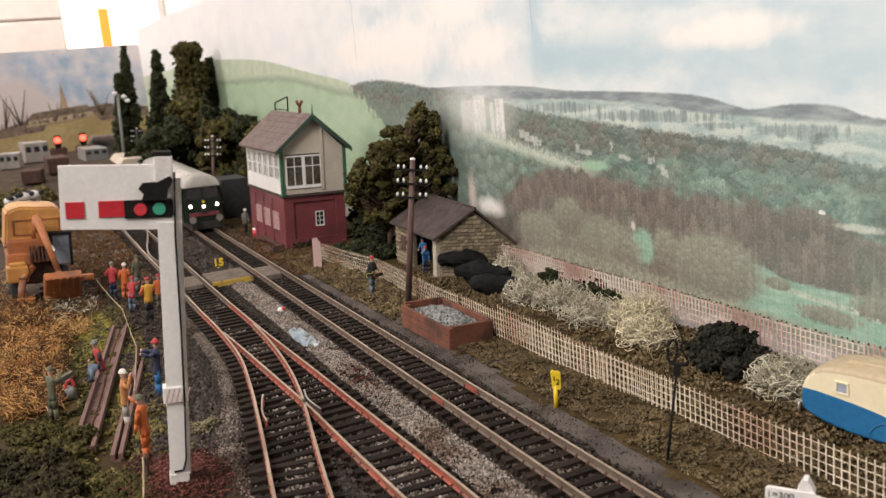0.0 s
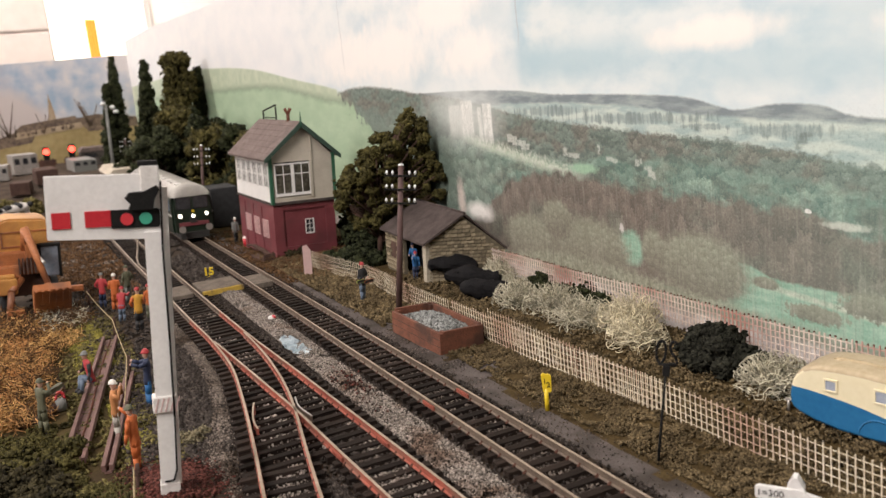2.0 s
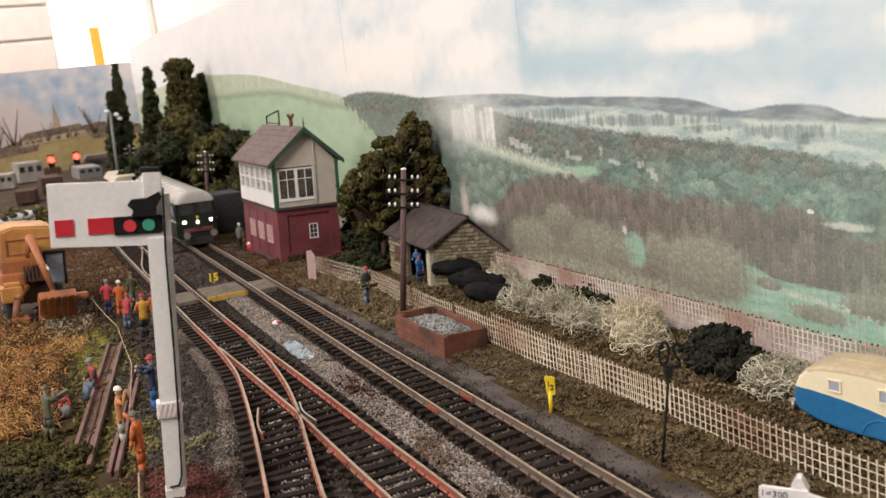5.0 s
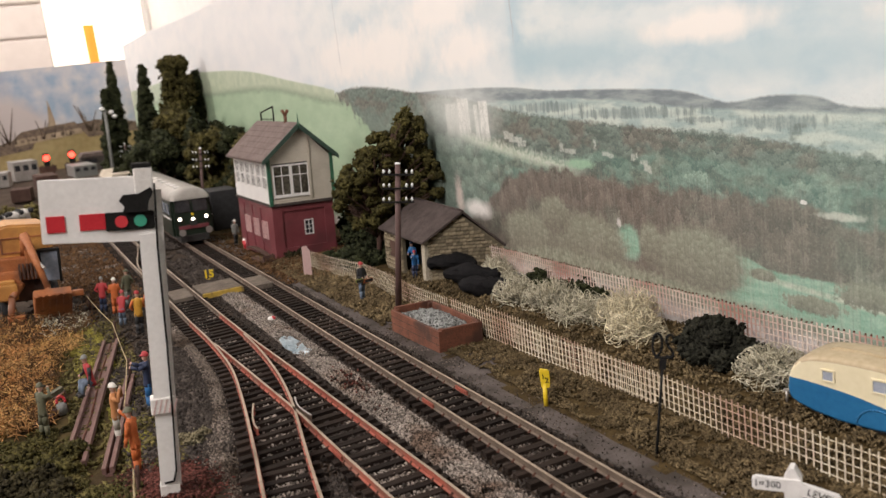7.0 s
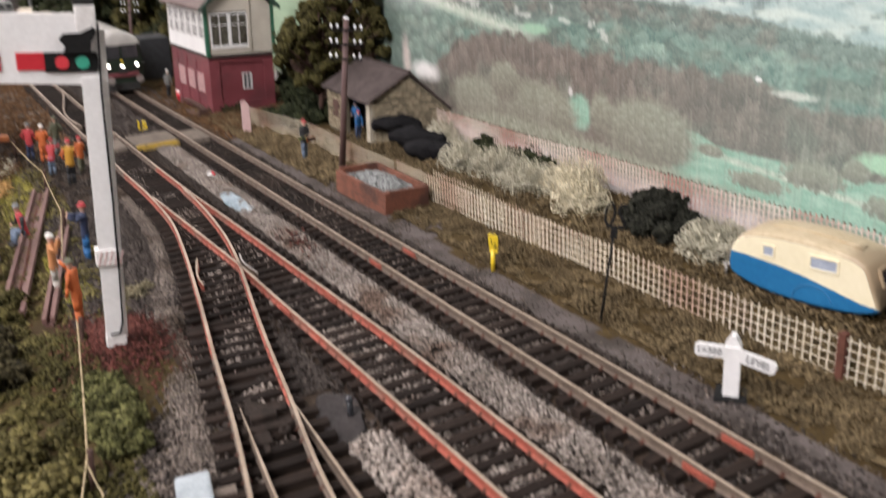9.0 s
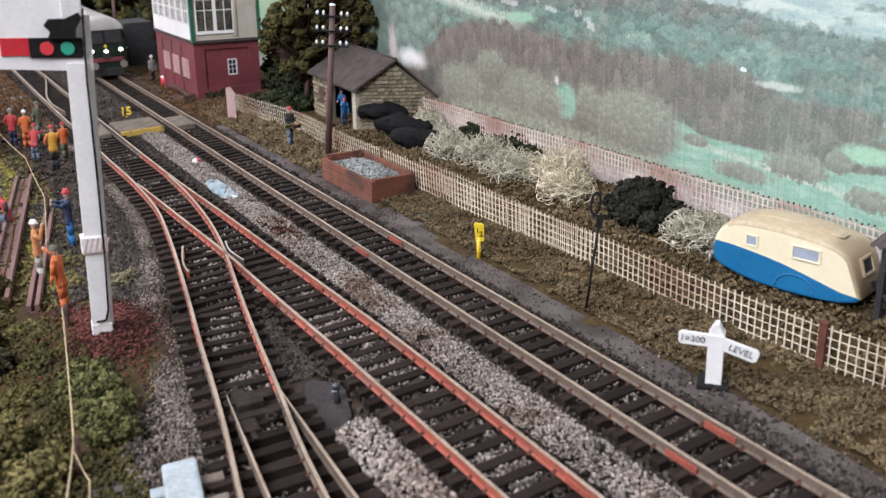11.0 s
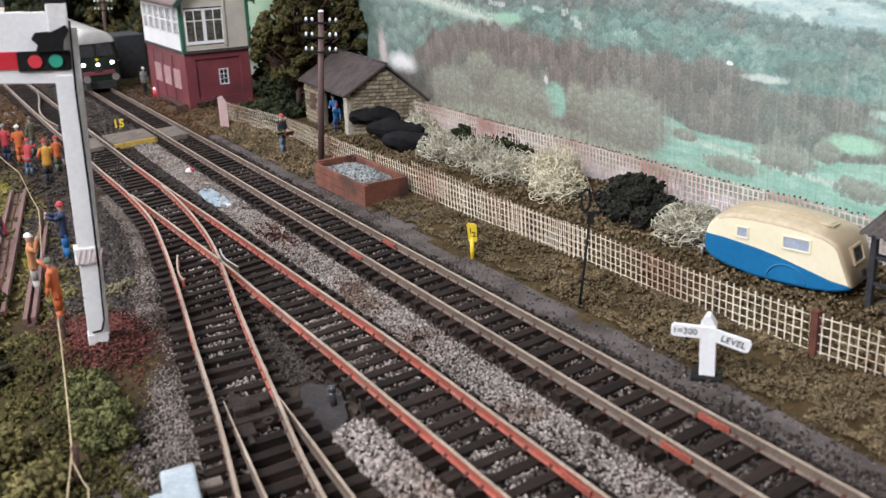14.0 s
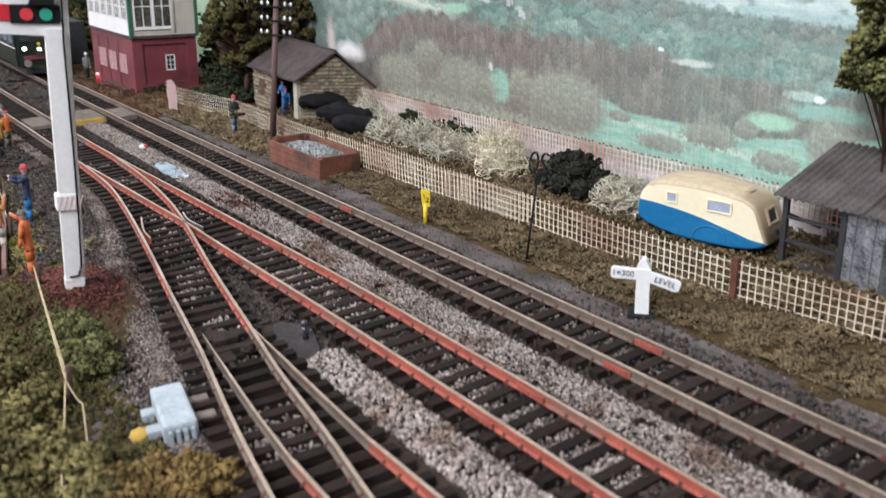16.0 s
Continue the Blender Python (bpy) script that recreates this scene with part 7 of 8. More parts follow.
def verge_places(n, x0, x1, y0, y1, gap=0.1):
    p = strip(n, x0, x1, y0, y1)
    k = np.array([noise.noise((a * 0.11, b * 0.11, 4)) + 0.6 * noise.noise((a * 0.4, b * 0.4, 5)) for a, b, _ in p])
    p[:, 2] = np.clip(k, 0, 1) * 2.2
    return p[k > -0.35 + gap]


put_ballast("verge_cover", verge_places(54000, 79, 107, -250, 150), 0.27, "verge_crumb", "brown-green turf crumbs on the verge", 0.2)
put_ballast("verge_cover", verge_places(13000, 74, 104, 140, 400), 0.5, "verge_crumb", "brown-green turf crumbs by the shed", 0.2)
put_ballast("verge_cover", verge_places(30000, 106, 172, -230, 250), 0.42, "verge_crumb", "brown turf crumbs behind the lattice fence", 0.2)
put_ballast("moss", verge_places(12000, -112, -73, -120, 110, 0.15), 0.42, "foliage_olive", "olive moss crumbs on the bank", 0.1)
put_ballast("moss", verge_places(9000, -112, -74, -130, 60, 0.3), 0.42, "moss_yellow", "yellow-green moss crumbs on the bank", 0.2)
put_ballast("moss", verge_places(6000, -75, -40, 30, 290, 0.2), 0.5, "moss_yellow", "yellow-green moss beside the spare rails", 0.0)
bank = verge_places(6500, -80, -58, -112, 34, 0.05)
bank[:, 2] += [signal_mound(a, b) for a, b, _ in bank]
put_ballast("moss", bank, 0.38, "foliage_olive", "short olive moss beside the signal mound", 0.0)
for q in put_moss:
    put_ballast("moss", patchy(q, -0.3), 0.4, "moss_bright", "bright yellow-green moss beside the spare channel", 0.1, 0.5)
put_ballast("leaf_litter", verge_places(6000, -60, -18, 150, 420, 0.2), 0.45, "ballast_dark", "dark ash and litter beside the line", 0.0)


# ---- trees ----
def build_tree(x, y, height, lumps, crumb, n, mat, label, lean=0.05, trunk_r=2.2, group="", z0=0.0):
    """Tapered trunk, limbs to each clump, and a crown of foam crumbs."""
    s = thing("tree", place(x, y, z0, 0, lean), label, "tree", group)
    bm = nb()
    tube(bm, (0, 0, -1), (1, 0, height * 0.35), trunk_r, trunk_r * 0.7, 10)
    tube(bm, (1, 0, height * 0.35), (0, 0, height * 0.75), trunk_r * 0.7, trunk_r * 0.25, 8)
    for a, b, c, r in lumps:
        st = Vector((0.6, 0, max(3.0, min(c * 0.6, height * 0.6))))
        tube(bm, st, (a * 0.9, b * 0.9, c), trunk_r * 0.3, 0.3, 6)
    part("trunk", bm, M["wood_dark"], s, "thin brown trunk with limbs")
    pts = np.concatenate([fuzz((a, b, c), (r, r, r * 0.9), int(n * r * 0.5), 0.45) for a, b, c, r in lumps])
    v, f = grains(pts, crumb * 1.24, 0.6, 1.0, True)
    ob = new("crown", np_mesh("crown", v, f, M[mat]))
    ob.parent = s
    return s


def lumps_round(rx, ry, z0, z1, n, r, seed, peak=0.0):
    q = random.Random(seed)
    out = []
    for _ in range(n):
        t = q.random()
        a = q.uniform(0, 2 * math.pi)
        k = (1 - peak * t) * math.sqrt(max(0.05, 1 - (2 * t - 0.9) ** 2 * (1 - peak)))
        rad = q.uniform(0.4, 0.85) * k
        out.append((rx * rad * math.cos(a), ry * rad * math.sin(a), z0 + (z1 - z0) * t, r * q.uniform(0.7, 1.2)))
    return out


def lumps_inside(outline, n, r, deep, seed, scale=1.0, across=(0.93, -0.36)):
    """Clumps spread inside an uneven outline given as (sideways, height) pairs."""
    q = random.Random(seed)
    us, zs = [u for u, _ in outline], [z for _, z in outline]
    out = []
    while len(out) < n:
        u, z = q.uniform(min(us), max(us)), q.uniform(min(zs), max(zs))
        hit = False
        for (u0, z0), (u1, z1) in zip(outline, outline[1:] + outline[:1]):
            if (z0 > z) != (z1 > z) and u < (u1 - u0) * (z - z0) / (z1 - z0) + u0:
                hit = not hit
        if hit:
            v = q.gauss(0, deep)
            out.append((scale * u * across[0] - v * across[1], scale * u * across[1] + v * across[0], z, r * q.uniform(0.6, 1.25)))
    return [(min(a, 32), b, c, d) for a, b, c, d in out]


CROWN = [(-30, 38), (-31, 58), (-16, 70), (-4, 84), (14, 88), (26, 103), (36, 94), (40, 76), (48, 62), (50, 44), (44, 26), (20, 22), (4, 24), (-14, 26)]
build_tree(134, 290, 92, lumps_inside(CROWN, 300, 3.4, 9, 5, 0.95), 0.7, 66, "foliage_olive", "broad dark olive model tree beside the signal box", 0.08, 2.0)
foam_bush("foam_bush", 150, 345, [(0, 0, 8, 10), (8, 14, 16, 11), (-4, 20, 8, 10), (6, -14, 14, 11), (2, -30, 10, 10), (8, 30, 26, 10), (10, 4, 30, 10), (8, -22, 28, 9), (4, 44, 14, 11)], 130, 0.9, "foliage_dark", "dark ivy thicket against the back board")
foam_bush("foam_bush", 130, 300, [(0, 0, 5, 9), (10, -8, 5, 8), (-8, 6, 4, 7), (12, 10, 6, 9), (0, -14, 3, 6)], 150, 0.8, "foliage_dark", "dark undergrowth beneath the tree")
TG = "trees at the back corner"
def spire(z0, z1, r0, r1, seed):
    """Clumps of a narrow upright crown, from its foot radius to its tip radius."""
    q, out, z = random.Random(seed), [], z0
    while z < z1:
        r = r0 + (r1 - r0) * (z - z0) / (z1 - z0)
        a = q.uniform(0, 6.3)
        for k in range(3):
            b = a + 2.1 * k
            g = q.uniform(0.3, 0.8)
            out.append((g * r * math.cos(b), g * r * math.sin(b), z + q.uniform(-5, 5), r * q.uniform(0.35, 0.8)))
        z += max(4.0, r * 0.5)
    return out


build_tree(128, 975, 190, spire(60, 186, 19, 18, 3), 1.5, 40, "foliage_olive", "tall narrow olive poplar at the back corner", 0.05, 3, TG)
# the poplar's shadow on the board, added as a slim dark tree shape
build_tree(159, 990, 165, spire(50, 162, 9, 5, 4), 1.7, 30, "foliage_dark", "slim dark tree shape standing in for the poplar's shadow on the back board", 0.05, 2, TG)
for x, y, h, r in ((104, 1090, 188, 23), (72, 1190, 196, 20), (58, 1180, 160, 15)):
    build_tree(x, y, h, spire(36, h, r, 1.5, x), 1.6, 36, "foliage_dark", "dark pointed conifer at the far end", 0.05, 2, TG)
for x, y, zz, r, sd in ((72, 800, 92, 34, 1), (100, 830, 112, 36, 2), (125, 790, 100, 34, 3), (112, 720, 88, 28, 4), (136, 700, 86, 26, 5), (140, 640, 80, 24, 6), (52, 880, 76, 24, 7), (130, 560, 66, 20, 8), (118, 900, 120, 34, 9)):
    build_tree(x, y, zz, lumps_round(r * 1.2, r, 6, zz, 42, r * 0.28, sd, 0.25), 1.6, 34, "foliage_dark" if sd % 2 else "foliage_olive", "dark rounded model tree behind the line", 0.05, 2.4, TG)
build_tree(160, -138, 74, lumps_round(15, 17, 57, 100, 60, 4.2, 11, 0.2), 0.6, 150, "foliage_green", "green model tree above the open shed", 0.0, 0.8)
put_ballast("leaf_litter", verge_places(9000, -75, -8, 335, 700, 0.0), 0.8, "scrub_brown", "brown litter and dead growth beside the far line", 0.0)
put_ballast("ballast", patchy(strip(5000, 18, 42, 335, 640), -0.2), 0.7, "ballast_dark", "dirty dark ballast between the far lines", 0.3)
put_ballast("ballast", strip(4200, -54, -24, 36, 175), 0.62, "ballast_dark", "dark coarse ash beside the signal", 0.0, 0.9)
heap = np.stack([rng.normal(-66, 7, 2600), rng.normal(350, 26, 2600), np.zeros(2600)], 1)
heap[:, 2] = 5.0 * np.exp(-((heap[:, 0] + 66) / 9) ** 2 - ((heap[:, 1] - 350) / 30) ** 2)
put_ballast("ash_heap", heap, 0.8, "ballast_dark", "dark heap of coarse ash by the digger bucket", 0.1, 0.8)
put_ballast("leaf_litter", verge_places(4000, 62, 100, 280, 420, 0.0), 0.7, "scrub_brown", "brown litter beside the signal box", 0.0)
put_ballast("ballast", patchy(strip(5200, -70, -10, 335, 620), 0.1), 0.75, "ballast_mid", "grey ash patches beside the far line", 0.3)
foam_bush("foam_bush", 76, 392, [(10, -14, 1.5, 4), (18, -22, 2, 4), (26, -20, 2, 5)], 240, 0.5, "foliage_umber", "low brown weeds at the foot of the signal box")
put_ballast("leaf_litter", verge_places(7000, 62, 150, 330, 560, 0.1), 0.6, "scrub_brown", "brown weedy litter round the signal box", 0.1)
scrub(84, 350, 16, 46, 1500, "scrub_brown", "brown dead scrub beside the signal box", 3)
foam_bush("foam_bush", 112, 300, [(0, 0, 4, 7), (8, 12, 4, 7), (4, -16, 3, 6), (-4, 20, 3, 6)], 160, 0.8, "foliage_dark", "dark ivy by the end of the fence")


# ---- excavator ----
def build_excavator():
    s = thing("excavator", place(-75.5, 352, 0, 4, 0.09), "orange toy excavator with its bucket on the ground", "excavator")
    bm = nb()
    box(bm, -26, -14, 26, 2, 30, 41, 1.2)
    box(bm, -27, -16, 22, -13, 2, 33, 1.5)
    part("body", bm, M["orange_body"], s, "orange engine body")
    bm = nb()
    prism(bm, [(-27, 37), (8, 37), (8, 55), (4, 59.5), (-18, 61), (-25, 58)], "y", -9, 22)
    bmesh.ops.bevel(bm, geom=bm.edges[:], offset=1.4, segments=3, affect="EDGES")
    cab = part("cab", bm, M["orange_cab"], s, "yellow-orange rounded cab")
    for a in ((-22, -9.5, 43, -8, -8.9, 53), (-6, -9.5, 43, 5, -8.9, 53)):
        bm = nb()
        x0, y0, z0, x1, y1, z1 = a
        for q in ((x0, y0, z0, x1, y1, z0 + 0.9), (x0, y0, z1 - 0.9, x1, y1, z1), (x0, y0, z0, x0 + 0.9, y1, z1), (x1 - 0.9, y0, z0, x1, y1, z1)):
            box(bm, *q, 0.1)
        part("panel_frame", bm, M["orange_body"], cab, "raised orange panel edge")
    bm = nb()
    box(bm, -27.6, -9.6, 36, 8.6, 22.4, 37.6, 0.3)
    part("cab_sill", bm, M["orange_body"], cab)
    bm = nb()
    box(bm, -28, -22, 16, -16, -10, 26, 1.0)
    box(bm, -26, -21, 26, -17, -11, 28, 0.5)
    part("tank", bm, M["orange_cab"], s, "boxy orange tank")
    for i in range(5):
        bm = nb()
        box(bm, -14 + 2.2 * i, -16.4, 27, -12.8 + 2.2 * i, -15.4, 37, 0.2)
        part("grille_bar", bm, M["wood_dark"], s, "dark grille bar")
    bm = nb()
    box(bm, -1, -15, 24, 9.5, -10, 43, 0.8)
    cabw = part("window", bm, M["pale_glass"], s, "grey cab window")
    bm = nb()
    for a in ((-2, -15.5, 23, -0.6, -9.5, 44), (9, -15.5, 23, 10.6, -9.5, 44), (-2, -15.5, 42.6, 10.6, -9.5, 44.4)):
        box(bm, *a, 0.2)
    part("window_frame", bm, M["black"], cabw)
    bm = nb()
    tube(bm, (-9.5, -10, 40), (-8.5, -19, 55), 2.4, 2.8, 4)
    tube(bm, (-8.8, -18, 56), (0.2, -35, 22), 2.9, 2.0, 4)
    tube(bm, (-0.6, -35, 24), (0.6, -37, 15), 1.8, 1.6, 6)
    box(bm, -9.5, -16, 36, -5, -9, 50, 0.8)
    part("boom", bm, M["orange_body"], s, "jointed orange boom")
    bm = nb()
    path_tube(bm, [(-4, -16, 40), (-1, -34, 36)], 0.9, 8)
    part("ram", bm, M["rail_steel"], s, "steel hydraulic ram")
    bm = nb()
    prism(bm, [(-30, 0), (-43, 21), (-38, 24), (-28, 18), (-25, 3), (-27, 0)], "x", -9, 12)
    box(bm, 10, -41, 17.5, 19, -36, 21, 0.8)
    bmesh.ops.bevel(bm, geom=bm.edges[:], offset=0.5, segments=2, affect="EDGES")
    buck = part("bucket", bm, M["orange_body"], s, "ribbed orange bucket")
    for i in range(6):
        bm = nb()
        prism(bm, [(-30.6, 1), (-43.6, 20.5), (-42.4, 21.5), (-29.4, 2)], "x", -8.4 + 3.8 * i, -7.4 + 3.8 * i)
        part("rib", bm, M["orange_body"], buck)
    bm = nb()
    path_tube(bm, [(-13, -14, 24), (-20, -24, 18), (-22, -28, 6)], 2.2, 8)
    box(bm, -24, -32, 0, -14, -28, 8, 0.5)
    part("stabiliser", bm, M["orange_body"], s, "orange stabiliser leg")
    bm = nb()
    box(bm, -22, -10, 12, 4, 28, 26, 0.8)
    part("chassis", bm, M["wood_dark"], s, "dark chassis")
    for x in (-23, 5):
        for y in (-4, 22):
            bm = nb()
            tube(bm, (x - 3, y, 11), (x + 3, y, 11), 11, 11, 20)
            tube(bm, (x - 3.4, y, 11), (x + 3.4, y, 11), 5, 5, 12)
            part("wheel", bm, M["black_matt"], s, "black rubber wheel")


build_excavator()


# ---- train ----
def build_train():
    s = thing("railcar", place(50.8, 505, 5.0, 0, 0.03), "dark green diesel railcar with grey roof and lit headlamps", "train")
    L = 265.0
    prof = [(-17, 7), (-17.4, 14), (-17.2, 30), (-16.2, 38), (16.2, 38), (17.2, 30), (17.4, 14), (17, 7)]
    bm = nb()
    prism(bm, prof, "y", 4, L)
    prism(bm, [(-15, 7), (-15.5, 14), (-15.2, 30), (-13, 38), (13, 38), (15.2, 30), (15.5, 14), (15, 7)], "y", 0, 4.5)
    part("body", bm, M["loco_green"], s, "dark green body")
    bm = nb()
    rows = []
    for y, wide, high in ((L, 1.0, 10.0), (12.0, 1.0, 10.0), (6.0, 0.99, 9.4), (2.5, 0.96, 8.0), (0.2, 0.91, 5.6), (-1.2, 0.86, 2.6), (-1.6, 0.84, 0.6)):
        rows.append([bm.verts.new((17.2 * wide * math.cos(t), y, 37.4 + high * math.sin(t))) for t in np.linspace(0, math.pi, 21)])
    for r0, r1 in zip(rows, rows[1:]):
        _mark([bm.faces.new((r0[i], r0[i + 1], r1[i + 1], r1[i])) for i in range(20)], 0, True)
    _mark([bm.faces.new(rows[0]), bm.faces.new(rows[-1][::-1])], 0)
    roof = part("roof", bm, M["loco_roof"], s, "pale grey domed roof")
    # vents left of the ridge; their reflected highlights are painted as a pale colour
    for y in (22, 44, 66, 92, 120, 150):
        bm = nb()
        box(bm, -8.6, y - 5, 45.2, -3.4, y + 5, 47.4, 0.8)
        part("vent", bm, M["vent_glint"], roof, "roof vent with its highlight put into a pale colour")
    for a, b in ((-13.6, -0.8), (0.8, 13.6)):
        bm = nb()
        prism(bm, [(a, 26.4), (b, 26.4), (b * 0.97, 37.2), (a * 0.97, 37.2)], "y", -0.7, 0.6)
        bmesh.ops.bevel(bm, geom=bm.edges[:], offset=0.5, segments=2, affect="EDGES")
        part("window", bm, M["dark_glass"], s, "large dark cab window")
    bm = nb()
    box(bm, -3.2, -1.2, 13.4, 3.2, 0.4, 19.4, 0.4)
    part("gangway_plate", bm, M["loco_under"], s, "dark middle plate of the cab front")
    bm = nb()
    tube(bm, (0, 0.2, 20.4), (0, -1.5, 20.4), 1.3, 1.3, 12)
    part("lamp_glass", bm, M["lamp_white"], s, "small lit lamp on the cab front")
    for sd in (-1, 1):
        for y in np.arange(10, L - 20, 21):
            bm = nb()
            box(bm, sd * 17.0, y, 25, sd * 17.7, y + 15, 34.5, 0.3)
            part("window", bm, M["pale_glass"], s, "side window")
        bm = nb()
        box(bm, sd * 17.1, 3.5, 21.2, sd * 17.75, L, 22.0)
        part("lining", bm, M["white_paint"], s, "cream lining")
    bm = nb()
    box(bm, -12.5, -1.2, 12.2, 12.5, 1, 15.4, 0.3)
    part("buffer_beam", bm, M["maroon"], s, "dark red buffer beam")
    for x in (-11.2, 11.2):
        bm = nb()
        tube(bm, (x, 0.5, 21.4), (x, -1.6, 21.4), 2.2, 2.2, 14)
        lamp = part("headlamp", bm, M["black"], s)
        bm = nb()
        tube(bm, (x, -1.5, 21.4), (x, -1.9, 21.4), 1.5, 1.5, 14)
        part("lamp_glass", bm, M["lamp_white"], lamp, "lit white headlamp glass")
        bm = nb()
        tube(bm, (x, -1, 10.4), (x, -6.5, 10.4), 1.3, 1.3, 10)
        tube(bm, (x, -6.4, 10.4), (x, -7.4, 10.4), 2.9, 2.9, 16)
        part("buffer", bm, M["rail_steel"], s, "steel buffer")
    bm = nb()
    tube(bm, (0, 0.3, 24.6), (0, -0.9, 24.6), 1.2, 1.2, 10)
    part("marker_lamp", bm, M["yellow"], s, "small yellow marker lamp")
    bm = nb()
    box(bm, -12, -0.5, 0.8, 12, 60, 7, 0.5)
    box(bm, -13, L - 70, 0.8, 13, L - 5, 7, 0.5)
    box(bm, -11, 80, 2, 11, 180, 8, 0.5)
    part("underframe", bm, M["loco_under"], s, "black underframe")
    for y in (14, 44, L - 50, L - 18):
        for x in (-8.7, 8.7):
            bm = nb()
            tube(bm, (x - 1.2, y, 6.3), (x + 1.2, y, 6.3), 6.3, 6.3, 18)
            part("wheel", bm, M["loco_under"], s)


build_train()

bm = nb()
path = [(0, 0.4), (0.3, 3.6), (0.75, 4.8), (1, 3.2)]
for (a, za), (b, zb) in zip(path, path[1:]):
    prism(bm, [(60 * a, za), (60 * b, zb), (60 * b, zb + 1.3), (60 * a, za + 1.3)], "x", -3.4, 0.0)
solo("board", bm, M["wood_dark"], place(82.4, 371, 0.4, 2.5, 0.0), "dark bowed board resting along the foot of the signal box", "board")
s = thing("fire_bucket", place(81.5, 452, 0, 0, 0.06), "red fire bucket with a pale lid by the signal box", "bucket")
bm = nb()
tube(bm, (0, 0, 0), (0, 0, 7), 2.6, 3.4, 14)
part("pail", bm, M["red_paint"], s)
bm = nb()
ball(bm, (0, 0, 7.2), 3.2, 3.2, 1.6, seg=12)
part("lid", bm, M["white_worn"], s, "pale lid")

# ---- far yard ----
bm = nb()
box(bm, -420, 1700, -4, 168, 1708, 232)
solo("backdrop", bm, M["village"], Matrix(), "printed paper sheet of sky over a village at the far end", "backdrop", kind="structure")


def yard_block(name, x, y, w, d, h, mat, label, cat, yaw=0, roof=None, glass=True, z=0.0):
    s = thing(name, place(x, y, z, yaw, 0.03), label, cat)
    bm = nb()
    box(bm, -w / 2, -d / 2, 2 if name == "toy_lorry" else 0, w / 2, d / 2, h, 1.2)
    part("body", bm, M[mat], s)
    if roof:
        bm = nb()
        prism(bm, [(-w / 2 - 2, h - 1), (w / 2 + 2, h - 1), (w / 2 - 4, h + 6), (-w / 2 + 4, h + 6)], "y", -d / 2 - 2, d / 2 + 2)
        part("roof", bm, M[roof], s)
    if glass:
        for i in range(3):
            bm = nb()
            a = -w / 2 + w * (i + 0.2) / 3
            box(bm, a, -d / 2 - 0.5, h * 0.55, a + w * 0.2, -d / 2 + 0.3, h * 0.82)
            part("window", bm, M["dark_glass"], s)
    if name == "toy_lorry":
        for x2 in (-w * 0.36, w * 0.36):
            for y2 in (-d * 0.3, d * 0.3):
                bm = nb()
                tube(bm, (x2 - 2, y2, 5), (x2 + 2, y2, 5), 5, 5, 12)
                part("wheel", bm, M["black_matt"], s)
    return s


yard_block("toy_lorry", -66, 1440, 40, 60, 36, "van_grey", "dusty white toy lorry parked in the far yard", "lorry", 8, z=27.5)
yard_block("toy_lorry", -103, 1330, 30, 50, 26, "van_grey", "pale toy van parked in the far yard", "van", -6, z=27.5)
yard_block("goods_wagon", -40, 1200, 30, 70, 22, "wood_dark", "dark open wagon standing in the yard", "wagon", 3, None, False, 24)
yard_block("goods_wagon", -75, 1130, 26, 40, 18, "wood_dark", "grey covered wagon standing in the yard", "wagon", -8, None, False, 17)
yard_block("goods_wagon", 48, 905, 58, 120, 46, "wood_dark", "brown goods wagon with a beige roof in the yard", "wagon", 0, "beige_roof")
yard_block("goods_wagon", 22, 1350, 36, 100, 20, "cloth_grey", "dark grey wagon in the far yard", "wagon", 4, z=27.5)
yard_block("low_building", 80, 1480, 100, 60, 26, "asbestos", "low grey yard building in front of the far sheet", "building", 0, "slate", z=27.5)
yard_block("platelayers_hut", 96, 605, 26, 40, 38, "black_matt", "black timber hut below the trees", "hut", 0, None, False)
for x in (-28, 13):
    s = thing("buffer_stop", place(x, 1400, 27.6, 0, 0.03), "dark buffer stop with a glowing red lamp", "buffer stop", "buffer stops with red lamps")
    bm = nb()
    for sg in (-1, 1):
        box(bm, sg * 9 - 1.5, -2, 0, sg * 9 + 1.5, 2, 24, 0.3)
    box(bm, -14, -4, 12, 14, -1, 22, 0.4)
    part("frame", bm, M["wood_dark"], s)
    bm = nb()
    tube(bm, (0, -3, 36), (0, -7, 36), 6.2, 6.2, 14)
    box(bm, -5, -3, 18, 5, 3, 44, 0.8)
    lampb = part("lamp", bm, M["black"], s)
    bm = nb()
    tube(bm, (0, -7, 36), (0, -8, 36), 5.4, 5.4, 14)
    part("lamp_glass", bm, M["lamp_red"], lampb, "glowing red lamp glass")
bm = nb()
ball(bm, (0, 0, 5), 2.6, seg=8)
tube(bm, (0, 0, 0), (0, 0, 4), 0.9, 0.9, 6)
solo("ground_signal", bm, M["lamp_red"], place(-31, 1395, 27.5), "tiny glowing red ground signal", "signal")
s = thing("yard_lamp", place(46, 1080, 10, 0, 0.05), "tall grey yard lamp mast with small white heads", "lamp mast")
bm = nb()
tube(bm, (0, 0, 0), (0, 0, 120), 2.4, 1.9, 10)
part("mast", bm, M["cloth_grey"], s)
for x, z in ((-4, 121), (8, 116), (12, 110)):
    bm = nb()
    ball(bm, (x, -3, z), 4, 4, 3, seg=8)
    part("lamp_head", bm, M["insulator"], s)
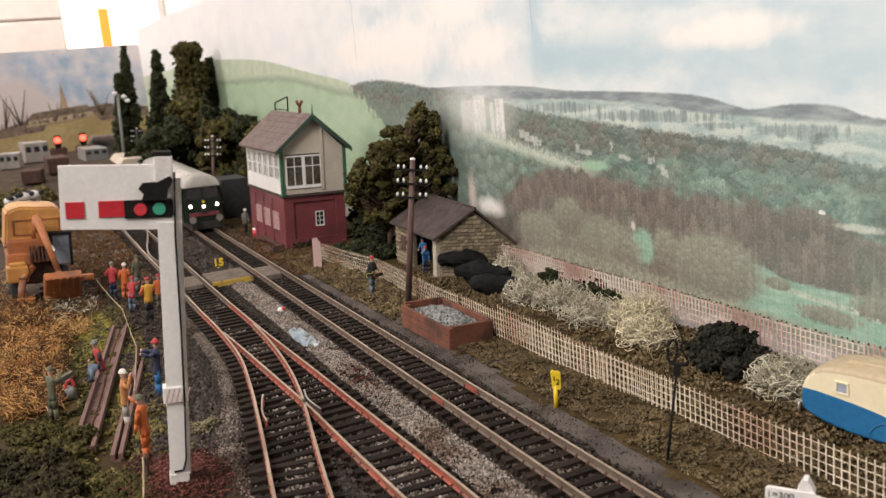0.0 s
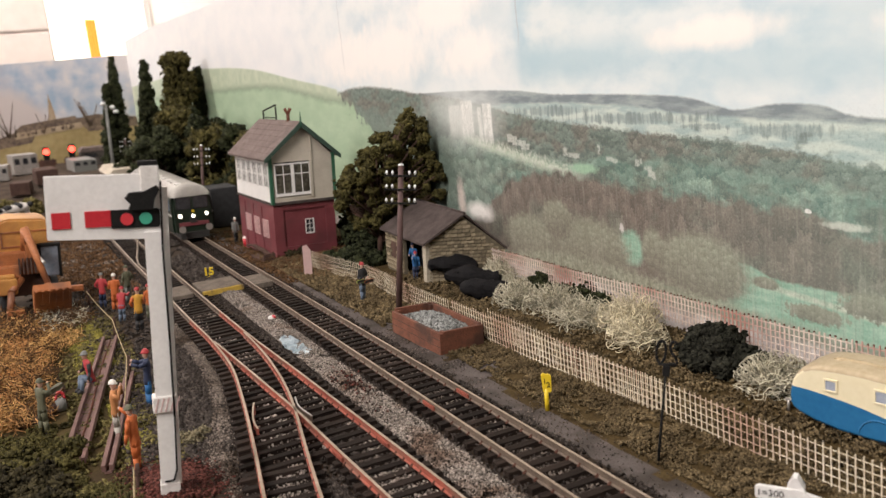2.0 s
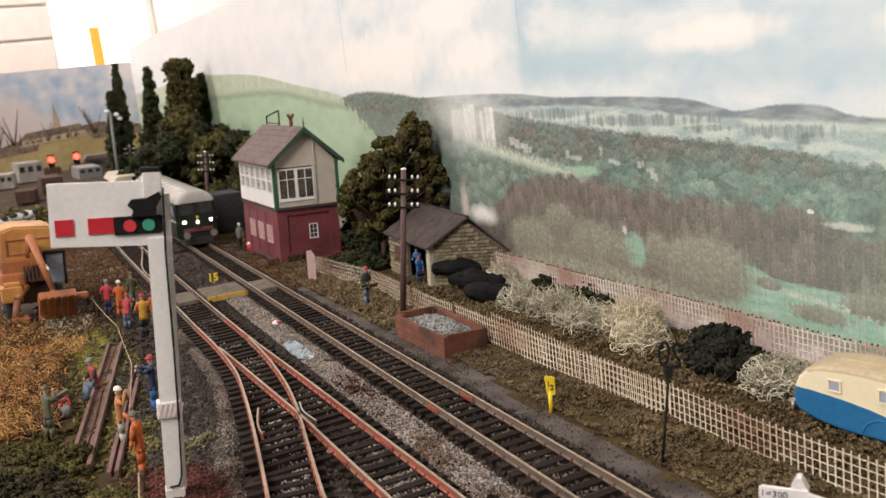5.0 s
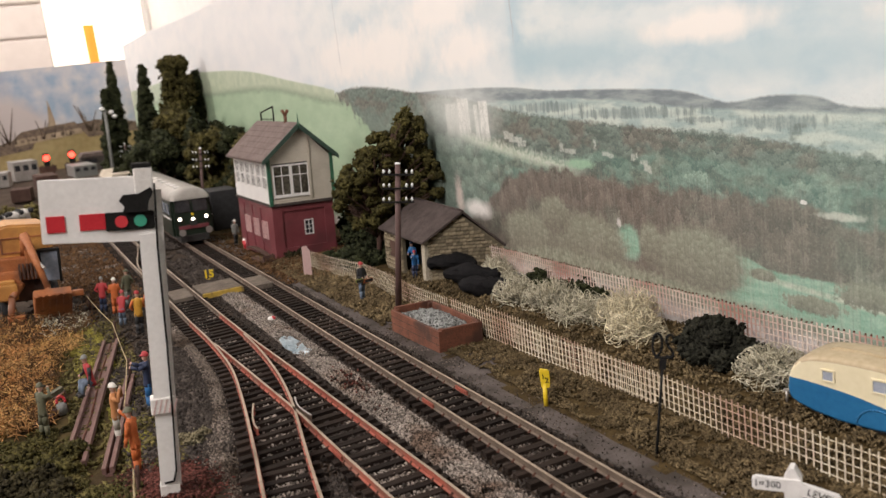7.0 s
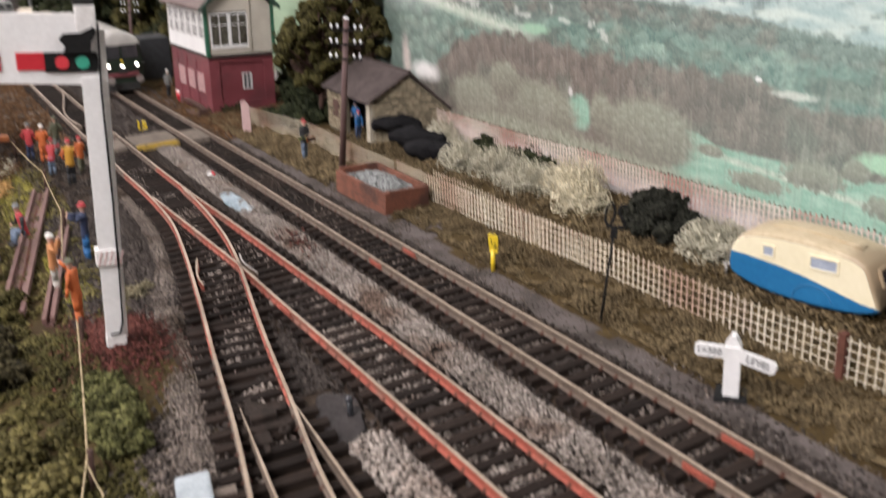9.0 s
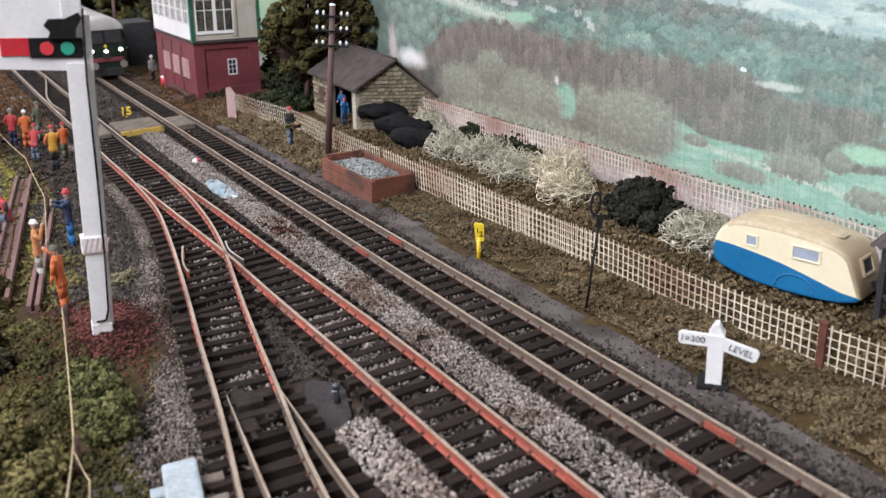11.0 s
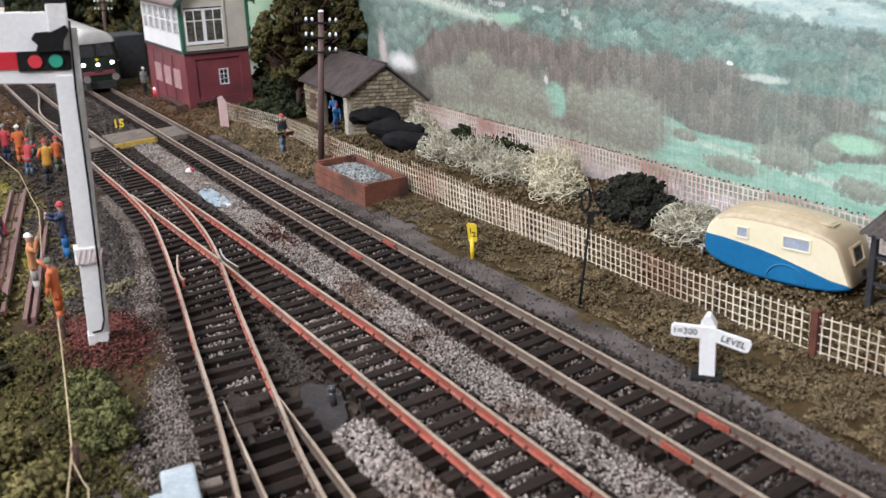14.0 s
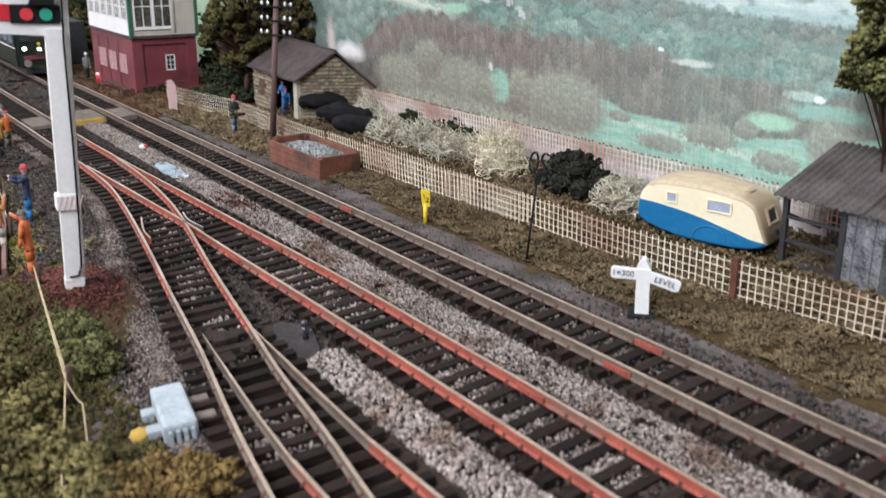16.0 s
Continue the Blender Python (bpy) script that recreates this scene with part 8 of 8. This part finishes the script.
for x, y, a in ((-92, 905, 20), (-80, 925, -30), (-104, 880, 60)):
    bm = nb()
    ball(bm, (0, 0, 17), 11, 5.5, 6, seg=12)
    ball(bm, (12, 0, 20), 4, 3, 3.4, mi=1, seg=8)
    for px in (-7, 7):
        for py in (-2.6, 2.6):
            tube(bm, (px, py, 0), (px, py, 13), 1.3, 1.6, 6)
    ball(bm, (-3, -1.6, 20), 6, 4.6, 3.6, mi=1, seg=10)
    solo("toy_cow", bm, [M["white_worn"], M["black_matt"]], place(x, y, 0, a), "black and white toy cow on the grass", "toy cow", "toy cows")
foam_bush("foam_bush", -100, 980, [(0, 0, 4, 20), (30, 20, 4, 18), (-30, -10, 4, 22), (10, -40, 3, 18)], 60, 1.4, "moss_yellow", "yellow-green grass mound in the yard")
foam_bush("foam_bush", -120, 700, [(0, 0, 4, 18), (20, 30, 6, 16), (-20, -20, 4, 20), (16, -40, 3, 14)], 60, 1.3, "foliage_olive", "olive scrub mound behind the excavator")
# printed trees, spire and roofs on the far sheet
def far_print():
    bm = nb()
    prism(bm, [(-420, 10), (168, 10), (168, 92), (70, 101), (-30, 97), (-60, 80), (-200, 62), (-420, 54)], "y", 1699.4, 1699.9, 0)
    prism(bm, [(-420, 52), (-200, 60), (-40, 74), (-30, 92), (20, 100), (60, 98), (70, 84), (168, 86), (168, 104), (90, 118), (40, 112), (-30, 108), (-120, 84), (-260, 76), (-420, 84)], "y", 1699.0, 1699.5, 1)
    prism(bm, [(-6, 96), (14, 100), (11, 132), (5, 168), (0, 130)], "y", 1698.6, 1699.1, 2)
    prism(bm, [(-70, 84), (60, 94), (58, 106), (-66, 97)], "y", 1698.2, 1698.7, 2)
    prism(bm, [(-72, 96), (60, 105), (48, 119), (-54, 111)], "y", 1698.0, 1698.5, 1)
    for k in range(6):
        a = -58 + 19 * k
        prism(bm, [(a, 88 + 0.07 * (a + 70)), (a + 7, 88.5 + 0.07 * (a + 70)), (a + 7, 94 + 0.07 * (a + 70)), (a, 93.5 + 0.07 * (a + 70))], "y", 1697.9, 1698.3, 1)
    q = random.Random(4)
    for i in range(46):
        a = q.uniform(-230, 166)
        base = 92 + 0.05 * a
        hgt = q.uniform(20, 90) if i % 5 == 0 else q.uniform(8, 26)
        for k in range(3 if hgt > 40 else 1):
            tube(bm, (a, 1698.4, base), (a + q.uniform(-22, 22) * hgt / 60, 1698.4, base + hgt * q.uniform(0.7, 1)), 1.6, 0.4, 5, 1)
    return solo("printed_village", bm, [M["print_field"], M["print_trees"], M["print_stone"]], Matrix(), "printed bare trees, church spire and field on the far sheet", "printed scenery", kind="structure")


far_print()

# ---- far end of the room: blind, bright window, curtain ----
clad = thing("wall_cladding", Matrix(), "pinkish white wall of horizontal boards at the far end", "wall", kind="structure")
bm = nb()
box(bm, -700, 2603, -1000, 78, 2640, 700)
part("backing", bm, M["blind"], clad)
for i in range(5):
    bm = nb()
    z = 180 + 96 * i
    box(bm, -700, 2588, z, 78, 2603, z + 90, 5)
    part("plank", bm, M["blind"], clad)
s = thing("window_1", Matrix(), "bright window in the far wall of the room", "window", kind="structure")
bm = nb()
box(bm, 92, 2900, 120, 400, 2904, 900)
part("pane", bm, M["window_glow"], s, "bright daylight pane")
bm = nb()
for a in ((82, 2890, 100, 96, 2910, 920), (396, 2890, 100, 412, 2910, 920), (82, 2890, 895, 412, 2910, 920), (82, 2890, 100, 412, 2910, 122)):
    box(bm, *a, 1.0)
part("window_frame", bm, M["wall_white"], s, "white window frame")
bm = nb()
prism(bm, [(204 + 1.7 * i, 2878 + 5 * math.sin(i * 1.3)) for i in range(19)] + [(234.6 - 1.7 * i, 2884 + 5 * math.sin((18 - i) * 1.3)) for i in range(19)], "z", 250, 420)
solo("curtain", bm, M["curtain_glow"], Matrix(), "narrow orange-yellow curtain lit from behind", "curtain")

# ---- window in the long wall across the room ----
s = thing("window_2", Matrix(), "tall window in the long wall across the room", "window", kind="structure")
bm = nb()
for a in ((-2500, 1150, 470, -2440, 1190, 1430), (-2500, 2310, 470, -2440, 2350, 1430), (-2500, 1190, 470, -2440, 2310, 500), (-2500, 1190, 1400, -2440, 2310, 1430)):
    box(bm, *a, 2.0)
part("window_frame", bm, M["wall_white"], s, "white window frame")
